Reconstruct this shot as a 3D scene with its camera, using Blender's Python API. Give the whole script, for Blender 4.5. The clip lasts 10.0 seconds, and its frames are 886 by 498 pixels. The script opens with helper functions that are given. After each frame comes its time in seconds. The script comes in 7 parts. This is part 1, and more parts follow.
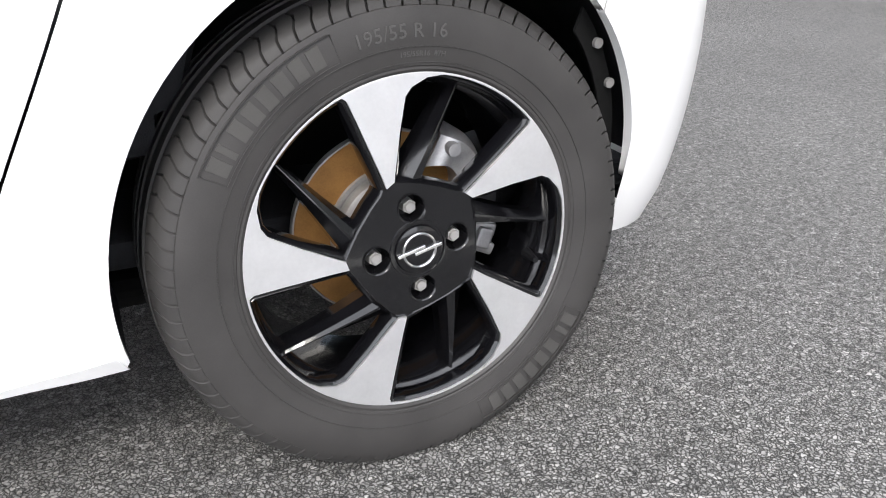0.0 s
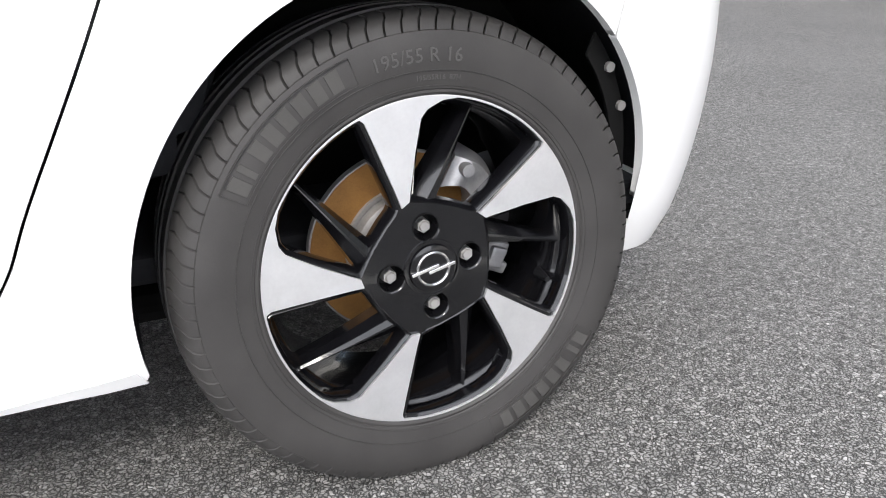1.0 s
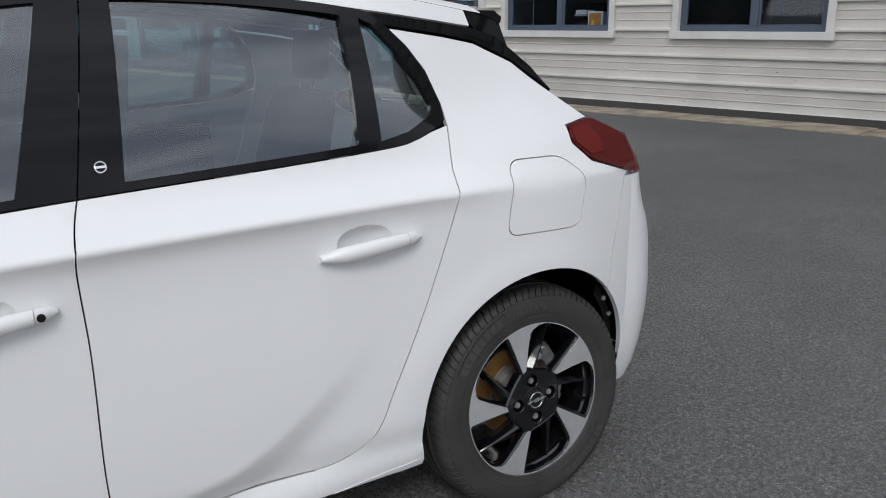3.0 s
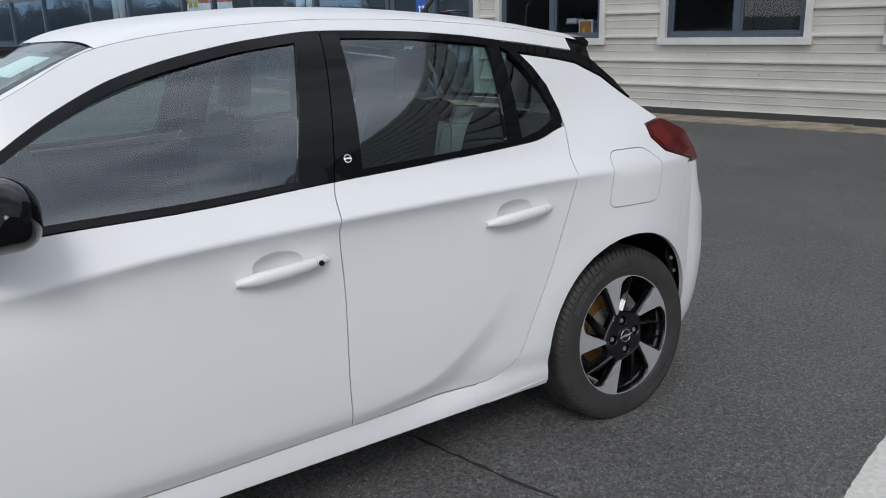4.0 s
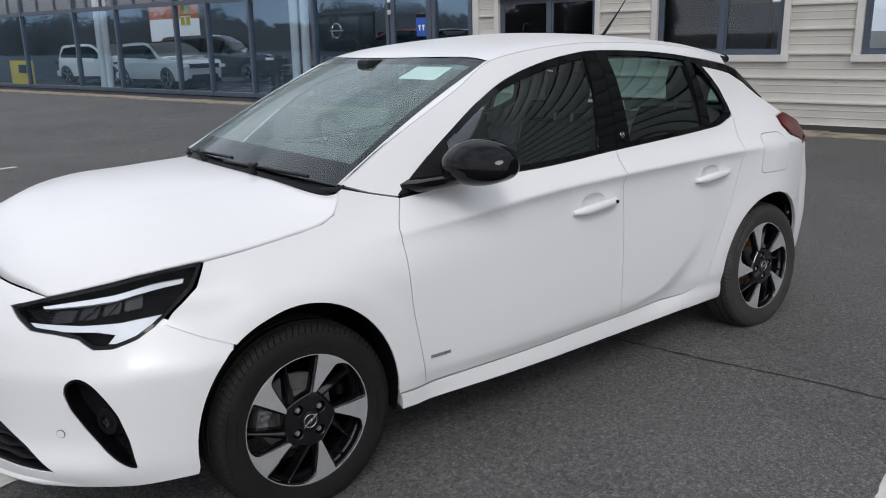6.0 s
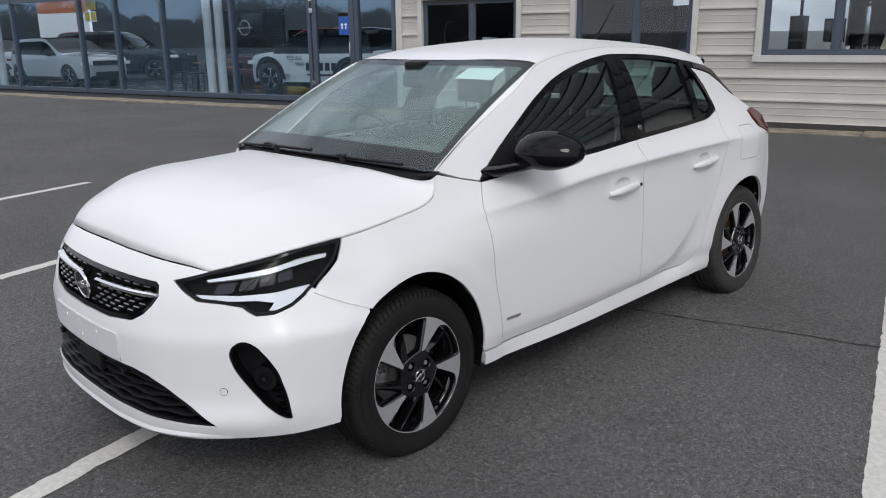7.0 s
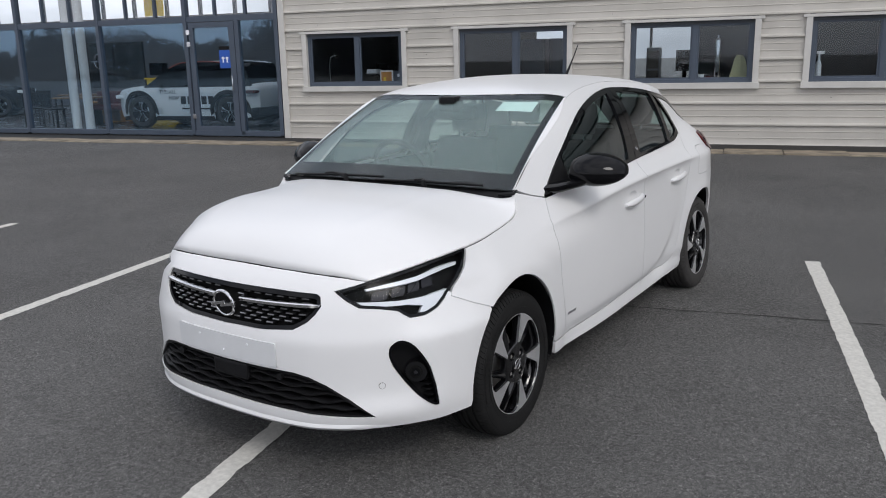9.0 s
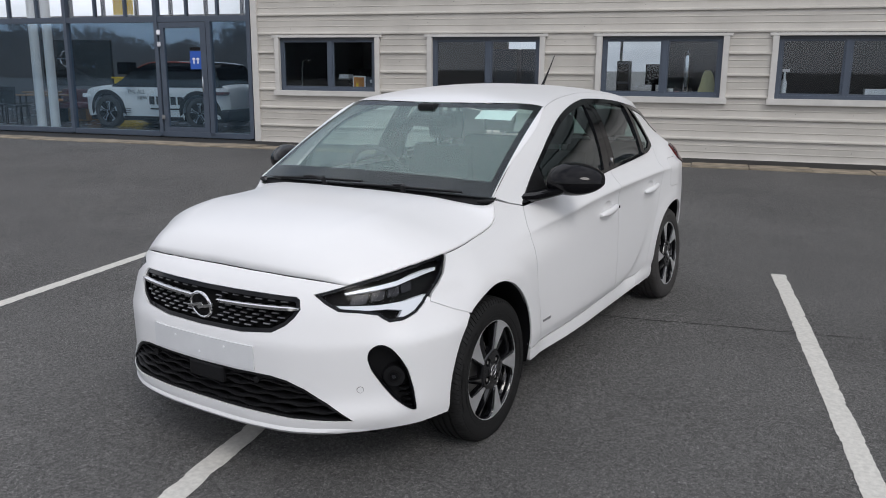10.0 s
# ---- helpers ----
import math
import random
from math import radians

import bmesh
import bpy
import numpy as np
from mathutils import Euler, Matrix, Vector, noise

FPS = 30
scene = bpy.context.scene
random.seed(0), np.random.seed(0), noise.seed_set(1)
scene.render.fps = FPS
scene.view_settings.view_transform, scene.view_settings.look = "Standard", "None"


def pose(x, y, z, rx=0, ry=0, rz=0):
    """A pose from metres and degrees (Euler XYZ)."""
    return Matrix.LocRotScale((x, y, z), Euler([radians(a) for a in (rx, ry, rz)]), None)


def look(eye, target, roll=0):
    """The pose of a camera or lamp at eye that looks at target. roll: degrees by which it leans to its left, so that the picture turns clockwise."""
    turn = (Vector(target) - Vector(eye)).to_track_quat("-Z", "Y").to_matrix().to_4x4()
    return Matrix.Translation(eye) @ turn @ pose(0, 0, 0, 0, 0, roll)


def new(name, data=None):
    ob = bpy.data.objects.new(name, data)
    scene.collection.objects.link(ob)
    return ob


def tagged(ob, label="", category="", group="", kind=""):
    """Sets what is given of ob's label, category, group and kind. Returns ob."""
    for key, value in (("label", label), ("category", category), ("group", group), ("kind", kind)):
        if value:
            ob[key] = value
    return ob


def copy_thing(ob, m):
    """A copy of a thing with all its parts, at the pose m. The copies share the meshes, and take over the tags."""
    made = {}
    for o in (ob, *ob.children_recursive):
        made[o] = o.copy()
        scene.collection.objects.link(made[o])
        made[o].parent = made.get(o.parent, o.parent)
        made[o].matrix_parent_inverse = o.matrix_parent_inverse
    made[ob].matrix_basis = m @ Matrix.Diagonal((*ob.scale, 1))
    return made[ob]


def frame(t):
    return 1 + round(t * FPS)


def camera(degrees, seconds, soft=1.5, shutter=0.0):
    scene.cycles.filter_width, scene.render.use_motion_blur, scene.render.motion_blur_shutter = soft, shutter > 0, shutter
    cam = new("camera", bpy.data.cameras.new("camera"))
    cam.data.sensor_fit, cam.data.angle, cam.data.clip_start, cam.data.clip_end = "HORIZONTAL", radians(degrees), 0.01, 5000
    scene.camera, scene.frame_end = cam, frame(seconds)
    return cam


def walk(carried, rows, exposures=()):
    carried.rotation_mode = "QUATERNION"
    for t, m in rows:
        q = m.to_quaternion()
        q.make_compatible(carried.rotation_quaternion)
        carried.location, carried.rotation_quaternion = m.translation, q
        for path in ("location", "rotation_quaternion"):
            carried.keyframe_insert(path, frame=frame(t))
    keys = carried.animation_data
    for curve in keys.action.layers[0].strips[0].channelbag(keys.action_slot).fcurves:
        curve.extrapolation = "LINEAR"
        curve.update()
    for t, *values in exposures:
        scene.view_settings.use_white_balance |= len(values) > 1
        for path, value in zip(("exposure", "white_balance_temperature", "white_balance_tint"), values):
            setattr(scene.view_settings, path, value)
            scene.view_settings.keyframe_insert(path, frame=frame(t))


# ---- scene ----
cam = camera(57.56, 10.0, soft=1.0)
PATH = [
    (0, (-0.5133, -1.9765, 0.7219), (0.3060, -0.3606, -0.1248), 1.35),
    (0.5, (-0.5119, -1.9755, 0.7251), (0.2829, -0.3406, -0.1090), 1.33),
    (1, (-0.5224, -1.9900, 0.7312), (0.2775, -0.3447, -0.0769), 1.42),
    (1.5, (-0.5990, -2.0877, 0.8182), (0.2233, -0.4484, 0.0205), 0.87),
    (2, (-0.8025, -2.3090, 1.0147), (-0.0057, -0.5982, 0.3529), -1.09),
    (2.2, (-0.9060, -2.4113, 1.1154), (-0.0780, -0.6867, 0.5320), -0.85),
    (3.3, (-1.6115, -2.8187, 1.3375), (-0.5666, -1.2069, 0.7819), -1.28),
    (3.5, (-1.7645, -2.8727, 1.3625), (-0.7176, -1.2589, 0.8149), -1.78),
    (4, (-2.1375, -3.0365, 1.3833), (-1.0770, -1.4292, 0.8430), -1.41),
    (4.5, (-2.5210, -3.1324, 1.3972), (-1.4002, -1.5653, 0.8602), -0.55),
    (5, (-2.9551, -3.1898, 1.4160), (-1.8070, -1.6416, 0.8824), -0.89),
    (5.5, (-3.3547, -3.2695, 1.4240), (-2.1932, -1.7265, 0.9043), -0.75),
    (6, (-3.7635, -3.2528, 1.4305), (-2.5835, -1.7191, 0.9251), -1.17),
    (6.2, (-3.9185, -3.2328, 1.4375), (-2.7285, -1.7051, 0.9361), -1.47),
    (7.3, (-4.7623, -3.0628, 1.4925), (-3.3357, -1.7580, 0.9797), -0.67),
    (7.5, (-4.8783, -3.0138, 1.5055), (-3.4327, -1.7280, 0.9987), -0.97),
    (8, (-5.1742, -2.9336, 1.5125), (-3.6334, -1.7567, 1.0216), -0.80),
    (8.5, (-5.4131, -2.8175, 1.5345), (-3.8219, -1.7032, 1.0585), -0.87),
    (9, (-5.5624, -2.6780, 1.5355), (-3.9392, -1.6011, 1.0818), -1.18),
    (9.5, (-5.6056, -2.6350, 1.5329), (-3.9554, -1.5952, 1.0905), 0.25),
    (10, (-5.6053, -2.6447, 1.5332), (-3.9347, -1.6354, 1.0969), 0.46),
]

walk(cam, [(t, look(eye, target, roll)) for t, eye, target, roll in PATH],
     exposures=[(0, 1.70, 6500, 10), (1.4, 1.66, 6500, 10), (2.0, 1.12, 6480, 10), (2.2, 0.78, 6450, 10), (2.8, 0.34, 6300, 9), (3.3, 0.13, 6230, 8), (4.0, 0.12, 6220, 8), (5.5, 0.13, 6330, 9.5), (7.3, 0.15, 6390, 10), (10.0, 0.13, 6400, 10.5)])

# ---- light ----
world = bpy.data.worlds.new("sky")
scene.world = world
world.use_nodes = True
wn, wl = world.node_tree.nodes, world.node_tree.links
wn.clear()
SUN_UP, SUN_ROUND = 44.0, 212.0
sky = wn.new("ShaderNodeTexSky")
sky.sky_type, sky.sun_disc = "NISHITA", False
sky.sun_elevation, sky.sun_rotation = radians(SUN_UP), radians(SUN_ROUND)
sky.air_density, sky.dust_density, sky.ozone_density = 1.0, 3.0, 1.0
coord = wn.new("ShaderNodeTexCoord")
stretch = wn.new("ShaderNodeMapping")
stretch.inputs["Scale"].default_value = (1.0, 1.0, 2.6)
wl.new(coord.outputs["Generated"], stretch.inputs["Vector"])
clouds = wn.new("ShaderNodeTexNoise")
clouds.inputs["Scale"].default_value, clouds.inputs["Detail"].default_value, clouds.inputs["Roughness"].default_value = 2.1, 7.0, 0.55
wl.new(stretch.outputs[0], clouds.inputs["Vector"])
cover = wn.new("ShaderNodeValToRGB")
cover.color_ramp.elements[0].position, cover.color_ramp.elements[0].color = 0.34, (0.5, 0.5, 0.5, 1)
cover.color_ramp.elements[1].position, cover.color_ramp.elements[1].color = 0.52, (1, 1, 1, 1)
wl.new(clouds.outputs["Fac"], cover.inputs["Fac"])
shade = wn.new("ShaderNodeValToRGB")
shade.color_ramp.elements[0].position, shade.color_ramp.elements[0].color = 0.40, (6.8, 7.1, 7.9, 1)
shade.color_ramp.elements[1].position, shade.color_ramp.elements[1].color = 0.66, (11.6, 11.7, 12.4, 1)
wl.new(clouds.outputs["Fac"], shade.inputs["Fac"])
over = wn.new("ShaderNodeMixRGB")
wl.new(cover.outputs["Color"], over.inputs["Fac"])
wl.new(sky.outputs[0], over.inputs[1])
wl.new(shade.outputs["Color"], over.inputs[2])
back = wn.new("ShaderNodeBackground")
back.inputs["Strength"].default_value = 0.10
wl.new(over.outputs[0], back.inputs["Color"])
wl.new(back.outputs[0], wn.new("ShaderNodeOutputWorld").inputs["Surface"])
sun = new("sun", bpy.data.lights.new("sun", "SUN"))
sun.data.energy, sun.data.angle, sun.data.color = 0.9, radians(18), (1.0, 0.97, 0.93)
az = radians(SUN_ROUND)
sun.matrix_world = look((0, 0, 30), (-30 * math.sin(az) / math.tan(radians(SUN_UP)), -30 * math.cos(az) / math.tan(radians(SUN_UP)), 0))

# ---- materials ----
def material(name, colour, rough=0.5, metal=0.0, coat=0.0, spec=0.5):
    m = bpy.data.materials.new(name)
    m.use_nodes = True
    p = m.node_tree.nodes["Principled BSDF"]
    p.inputs["Base Color"].default_value = (*colour, 1)
    p.inputs["Roughness"].default_value, p.inputs["Metallic"].default_value = rough, metal
    p.inputs["Coat Weight"].default_value, p.inputs["Coat Roughness"].default_value = coat, 0.04
    p.inputs["Specular IOR Level"].default_value = spec
    return m


def worn(m, amount=0.15, scale=6.0, bump=0.0, grain=120.0, rough=0.1):
    """Adds stains at one scale and grain at another to the base colour, the roughness and the relief."""
    n, l = m.node_tree.nodes, m.node_tree.links
    p = n["Principled BSDF"]
    base = tuple(p.inputs["Base Color"].default_value)
    geo = n.new("ShaderNodeNewGeometry")
    big, fine = n.new("ShaderNodeTexNoise"), n.new("ShaderNodeTexNoise")
    big.inputs["Scale"].default_value, big.inputs["Detail"].default_value = scale, 5
    fine.inputs["Scale"].default_value, fine.inputs["Detail"].default_value = grain, 3
    for t in (big, fine):
        l.new(geo.outputs["Position"], t.inputs["Vector"])
    both = n.new("ShaderNodeMath")
    both.operation = "MULTIPLY_ADD"
    both.inputs[1].default_value = 0.35
    l.new(fine.outputs["Fac"], both.inputs[0])
    l.new(big.outputs["Fac"], both.inputs[2])
    ramp = n.new("ShaderNodeValToRGB")
    e = ramp.color_ramp.elements
    e[0].position, e[0].color = 0.45, (*[c * (1 - amount) for c in base[:3]], 1)
    e[1].position, e[1].color = 0.9, (*[min(1, c * (1 + amount * 0.6)) for c in base[:3]], 1)
    l.new(both.outputs[0], ramp.inputs["Fac"])
    l.new(ramp.outputs["Color"], p.inputs["Base Color"])
    if rough:
        r = n.new("ShaderNodeMapRange")
        v = p.inputs["Roughness"].default_value
        r.inputs["To Min"].default_value, r.inputs["To Max"].default_value = max(0, v - rough), min(1, v + rough)
        l.new(big.outputs["Fac"], r.inputs["Value"])
        l.new(r.outputs[0], p.inputs["Roughness"])
    if bump:
        b = n.new("ShaderNodeBump")
        b.inputs["Strength"].default_value, b.inputs["Distance"].default_value = 0.6, bump
        l.new(fine.outputs["Fac"], b.inputs["Height"])
        l.new(b.outputs[0], p.inputs["Normal"])
    return m


def glass(name, tint, rough=0.02, gloss=1.0, face=0.07, slant=1.0, cool=0.0):
    """A thin pane: lets tinted light straight through and mirrors more at a slant."""
    m = bpy.data.materials.new(name)
    m.use_nodes = True
    n, l = m.node_tree.nodes, m.node_tree.links
    n.clear()
    clear, shine, mix = n.new("ShaderNodeBsdfTransparent"), n.new("ShaderNodeBsdfGlossy"), n.new("ShaderNodeMixShader")
    clear.inputs["Color"].default_value = (*tint, 1)
    shine.inputs["Roughness"].default_value = rough
    shine.inputs["Color"].default_value = (gloss * (1 - cool), gloss * (1 - cool * 0.5), gloss, 1)
    edge, power, f0 = n.new("ShaderNodeLayerWeight"), n.new("ShaderNodeMath"), n.new("ShaderNodeMapRange")
    edge.inputs["Blend"].default_value = 0.5
    power.operation, power.inputs[1].default_value = "POWER", 5.0
    l.new(edge.outputs["Facing"], power.inputs[0])
    l.new(power.outputs[0], f0.inputs["Value"])
    f0.inputs["To Min"].default_value, f0.inputs["To Max"].default_value = face, slant
    l.new(f0.outputs[0], mix.inputs[0])
    l.new(clear.outputs[0], mix.inputs[1])
    l.new(shine.outputs[0], mix.inputs[2])
    l.new(mix.outputs[0], n.new("ShaderNodeOutputMaterial").inputs["Surface"])
    return m


def asphalt_material():
    m = material("asphalt", (0.06, 0.06, 0.06), 0.85)
    n, l = m.node_tree.nodes, m.node_tree.links
    p = n["Principled BSDF"]
    geo = n.new("ShaderNodeNewGeometry")
    warp = n.new("ShaderNodeTexNoise")
    warp.inputs["Scale"].default_value = 90
    l.new(geo.outputs["Position"], warp.inputs["Vector"])
    push = n.new("ShaderNodeVectorMath")
    push.operation = "MULTIPLY_ADD"
    push.inputs[1].default_value = (0.014, 0.014, 0.014)
    l.new(warp.outputs["Color"], push.inputs[0])
    l.new(geo.outputs["Position"], push.inputs[2])
    stones, cracks = n.new("ShaderNodeTexVoronoi"), n.new("ShaderNodeTexVoronoi")
    cracks.feature = "DISTANCE_TO_EDGE"
    for t in (stones, cracks):
        t.inputs["Scale"].default_value = 165
        l.new(push.outputs[0], t.inputs["Vector"])
    split = n.new("ShaderNodeSeparateColor")
    l.new(stones.outputs["Color"], split.inputs[0])
    ramp = n.new("ShaderNodeValToRGB")
    e = ramp.color_ramp.elements
    e[0].position, e[0].color = 0.0, (0.168, 0.165, 0.158, 1)
    e[1].position, e[1].color = 1.0, (0.330, 0.323, 0.310, 1)
    mid = e.new(0.7)
    mid.color = (0.232, 0.228, 0.219, 1)
    l.new(split.outputs[0], ramp.inputs["Fac"])
    gap = n.new("ShaderNodeMapRange")
    gap.inputs["From Min"].default_value, gap.inputs["From Max"].default_value = 0.02, 0.17
    gap.inputs["To Min"].default_value, gap.inputs["To Max"].default_value = 0.26, 1.0
    l.new(cracks.outputs["Distance"], gap.inputs["Value"])
    pitted = n.new("ShaderNodeMixRGB")
    pitted.blend_type, pitted.inputs[0].default_value = "MULTIPLY", 1.0
    l.new(ramp.outputs[0], pitted.inputs[1])
    l.new(gap.outputs[0], pitted.inputs[2])
    stain = n.new("ShaderNodeTexNoise")
    stain.inputs["Scale"].default_value, stain.inputs["Detail"].default_value, stain.inputs["Roughness"].default_value = 0.45, 9, 0.66
    l.new(geo.outputs["Position"], stain.inputs["Vector"])
    tone = n.new("ShaderNodeMapRange")
    tone.inputs["From Min"].default_value, tone.inputs["From Max"].default_value = 0.3, 0.7
    tone.inputs["To Min"].default_value, tone.inputs["To Max"].default_value = 0.78, 1.20
    l.new(stain.outputs["Fac"], tone.inputs["Value"])
    mul = n.new("ShaderNodeMixRGB")
    mul.blend_type, mul.inputs[0].default_value = "MULTIPLY", 1.0
    l.new(pitted.outputs[0], mul.inputs[1])
    l.new(tone.outputs[0], mul.inputs[2])
    # coarser speckle and scattered pale stones
    speck, pale = n.new("ShaderNodeTexNoise"), n.new("ShaderNodeTexVoronoi")
    speck.inputs["Scale"].default_value, speck.inputs["Detail"].default_value = 58, 4
    pale.inputs["Scale"].default_value = 62
    for t in (speck, pale):
        l.new(geo.outputs["Position"], t.inputs["Vector"])
    grey = n.new("ShaderNodeMapRange")
    grey.inputs["From Min"].default_value, grey.inputs["From Max"].default_value = 0.32, 0.68
    grey.inputs["To Min"].default_value, grey.inputs["To Max"].default_value = 0.70, 1.30
    l.new(speck.outputs["Fac"], grey.inputs["Value"])
    mul2 = n.new("ShaderNodeMixRGB")
    mul2.blend_type, mul2.inputs[0].default_value = "MULTIPLY", 1.0
    l.new(mul.outputs[0], mul2.inputs[1])
    l.new(grey.outputs[0], mul2.inputs[2])
    pick = n.new("ShaderNodeSeparateColor")
    l.new(pale.outputs["Color"], pick.inputs[0])
    chosen, near = n.new("ShaderNodeMath"), n.new("ShaderNodeMath")
    chosen.operation, chosen.inputs[1].default_value = "GREATER_THAN", 0.955
    l.new(pick.outputs[0], chosen.inputs[0])
    near.operation, near.inputs[1].default_value = "LESS_THAN", 0.24
    l.new(pale.outputs["Distance"], near.inputs[0])
    stone = n.new("ShaderNodeMath")
    stone.operation = "MULTIPLY"
    l.new(chosen.outputs[0], stone.inputs[0])
    l.new(near.outputs[0], stone.inputs[1])
    top = n.new("ShaderNodeMixRGB")
    top.inputs[2].default_value = (0.33, 0.32, 0.30, 1)
    l.new(stone.outputs[0], top.inputs[0])
    l.new(mul2.outputs[0], top.inputs[1])
    l.new(top.outputs[0], p.inputs["Base Color"])
    dip = n.new("ShaderNodeMath")
    dip.operation, dip.inputs[1].default_value = "MULTIPLY_ADD", 0.35
    l.new(split.outputs[1], dip.inputs[0])
    l.new(gap.outputs[0], dip.inputs[2])
    b = n.new("ShaderNodeBump")
    b.inputs["Strength"].default_value, b.inputs["Distance"].default_value = 1.0, 0.006
    l.new(dip.outputs[0], b.inputs["Height"])
    l.new(b.outputs[0], p.inputs["Normal"])
    return m


M = {}
M["asphalt"] = asphalt_material()
M["paint"] = worn(material("white_paint", (0.755, 0.755, 0.755), 0.36, coat=0.42, spec=0.35), 0.008, 3, grain=300, rough=0.01)
M["paint"].node_tree.nodes["Principled BSDF"].inputs["Coat Roughness"].default_value = 0.2
M["gloss_black"] = material("gloss_black", (0.004, 0.004, 0.005), 0.05, spec=0.22)
M["black"] = worn(material("black_plastic", (0.007, 0.007, 0.008), 0.5, spec=0.22), 0.2, 20, 0.0004, 900)
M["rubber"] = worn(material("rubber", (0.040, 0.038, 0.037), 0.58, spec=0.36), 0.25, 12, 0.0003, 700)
# same rubber as the rear, with the darker tone of later exposures in its colour
M["rubber_front"] = worn(material("rubber_toned_down", (0.013, 0.013, 0.013), 0.68, spec=0.2), 0.25, 12, 0.0003, 700)
M["rubber_letter"] = worn(material("rubber_lettering", (0.060, 0.058, 0.055), 0.6, spec=0.35), 0.2, 12, 0.0002, 700)
M["rubber_text"] = material("paler_rubber_text", (0.070, 0.068, 0.066), 0.6, spec=0.35)
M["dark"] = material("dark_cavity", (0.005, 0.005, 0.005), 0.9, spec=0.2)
M["silver"] = worn(material("machined_alloy", (0.78, 0.78, 0.79), 0.38, 0.8), 0.06, 25, grain=200, rough=0.06)
M["chrome"] = material("chrome", (0.75, 0.75, 0.76), 0.12, 1.0)
M["steel"] = worn(material("cast_metal", (0.38, 0.38, 0.39), 0.45, 0.7), 0.25, 40, 0.0006, 400)
M["grille_metal"] = material("dark_chrome", (0.30, 0.30, 0.31), 0.3, 0.9)
M["lamp_chrome"] = material("smoked_lamp_chrome", (0.030, 0.030, 0.034), 0.45, 0.5, spec=0.3)
M["rust"] = worn(material("rusted_disc", (0.34, 0.17, 0.05), 0.55, 0.4), 0.3, 22, 0.0003, 500)
M["alu"] = worn(material("brake_disc_steel", (0.36, 0.35, 0.34), 0.55, 0.6), 0.2, 30, grain=300)
M["windscreen"] = glass("windscreen_glass", (0.86, 0.93, 0.92), face=0.045, slant=0.60, cool=0.10)
M["side_glass"] = glass("side_glass", (0.47, 0.61, 0.60), face=0.125, cool=0.08)
M["clear_pane"] = glass("clear_pane", (0.93, 0.95, 0.96), face=0.05)
M["wheel_black"] = worn(material("wheel_black_lacquer", (0.005, 0.005, 0.006), 0.10, coat=0.6, spec=0.4), 0.3, 30, 0.0002, 600, 0.04)
M["dark_clad"] = worn(material("dark_ribbed_cladding", (0.14, 0.16, 0.15), 0.5), 0.15, 0.6, grain=20)
M["lens"] = glass("lamp_lens", (0.90, 0.92, 0.94), rough=0.12, face=0.006, slant=0.16)
M["tail_red"] = material("red_lens", (0.12, 0.008, 0.007), 0.12, coat=0.2)
M["tail_dark"] = material("dark_red_lens", (0.085, 0.008, 0.007), 0.1, spec=0.4)
M["white_plastic"] = material("white_lamp_plastic", (0.82, 0.83, 0.85), 0.2)
M["line"] = worn(material("road_paint", (0.60, 0.585, 0.54), 0.75), 0.16, 45, 0.003, 160)
M["clad"] = worn(material("cladding", (0.50, 0.475, 0.43), 0.42, spec=0.5), 0.12, 1.6, grain=60, rough=0.06)
M["trim_paint"] = worn(material("pale_grey_trim", (0.56, 0.545, 0.515), 0.5), 0.1, 3, grain=80)
M["frame"] = worn(material("blue_grey_aluminium", (0.060, 0.078, 0.108), 0.4), 0.1, 6, grain=150)
M["pane"] = glass("window_pane", (0.80, 0.84, 0.86), face=0.035)
M["shop_pane"] = glass("showroom_pane", (0.86, 0.92, 0.95), face=0.105, cool=0.48)
M["concrete"] = worn(material("concrete", (0.27, 0.225, 0.165), 0.85), 0.55, 3.5, 0.004, 60)
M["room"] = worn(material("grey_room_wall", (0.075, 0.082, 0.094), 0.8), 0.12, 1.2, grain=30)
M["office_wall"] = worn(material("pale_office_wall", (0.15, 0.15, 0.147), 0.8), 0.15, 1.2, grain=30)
M["floor_tile"] = worn(material("dark_floor_tile", (0.09, 0.09, 0.095), 0.25), 0.2, 2, grain=60)
M["seat"] = worn(material("dark_seat_fabric", (0.030, 0.031, 0.034), 0.85, spec=0.2), 0.25, 30, 0.001, 500)
M["seat_grey"] = worn(material("grey_headlining", (0.32, 0.32, 0.31), 0.9), 0.1, 10, grain=200)
M["paper"] = worn(material("pale_paper", (0.66, 0.80, 0.76), 0.8), 0.04, 30, grain=300)
M["yellow"] = worn(material("yellow_banner", (0.75, 0.52, 0.03), 0.6), 0.08, 4, grain=80)
M["blue"] = material("blue_sign", (0.02, 0.09, 0.42), 0.4)
M["orange"] = worn(material("orange_wood", (0.45, 0.19, 0.04), 0.6), 0.2, 12, grain=90)
# distance haze is mixed into the leaf colour: paler and bluer than real foliage
M["leaf"] = worn(material("hazed_foliage", (0.16, 0.175, 0.18), 0.9), 0.4, 0.4, grain=3)
M["wood"] = worn(material("brown_wood", (0.20, 0.11, 0.05), 0.5), 0.3, 6, grain=60)
M["dark_paint"] = material("dark_grey_paint", (0.025, 0.028, 0.032), 0.2, 0.3, coat=1.0)
M["silver_paint"] = worn(material("silver_grey_paint", (0.50, 0.50, 0.50), 0.25, coat=1.0), 0.03, 3, grain=300, rough=0.03)
M["burgundy"] = worn(material("burgundy_leather", (0.07, 0.012, 0.016), 0.4), 0.2, 8, grain=120)
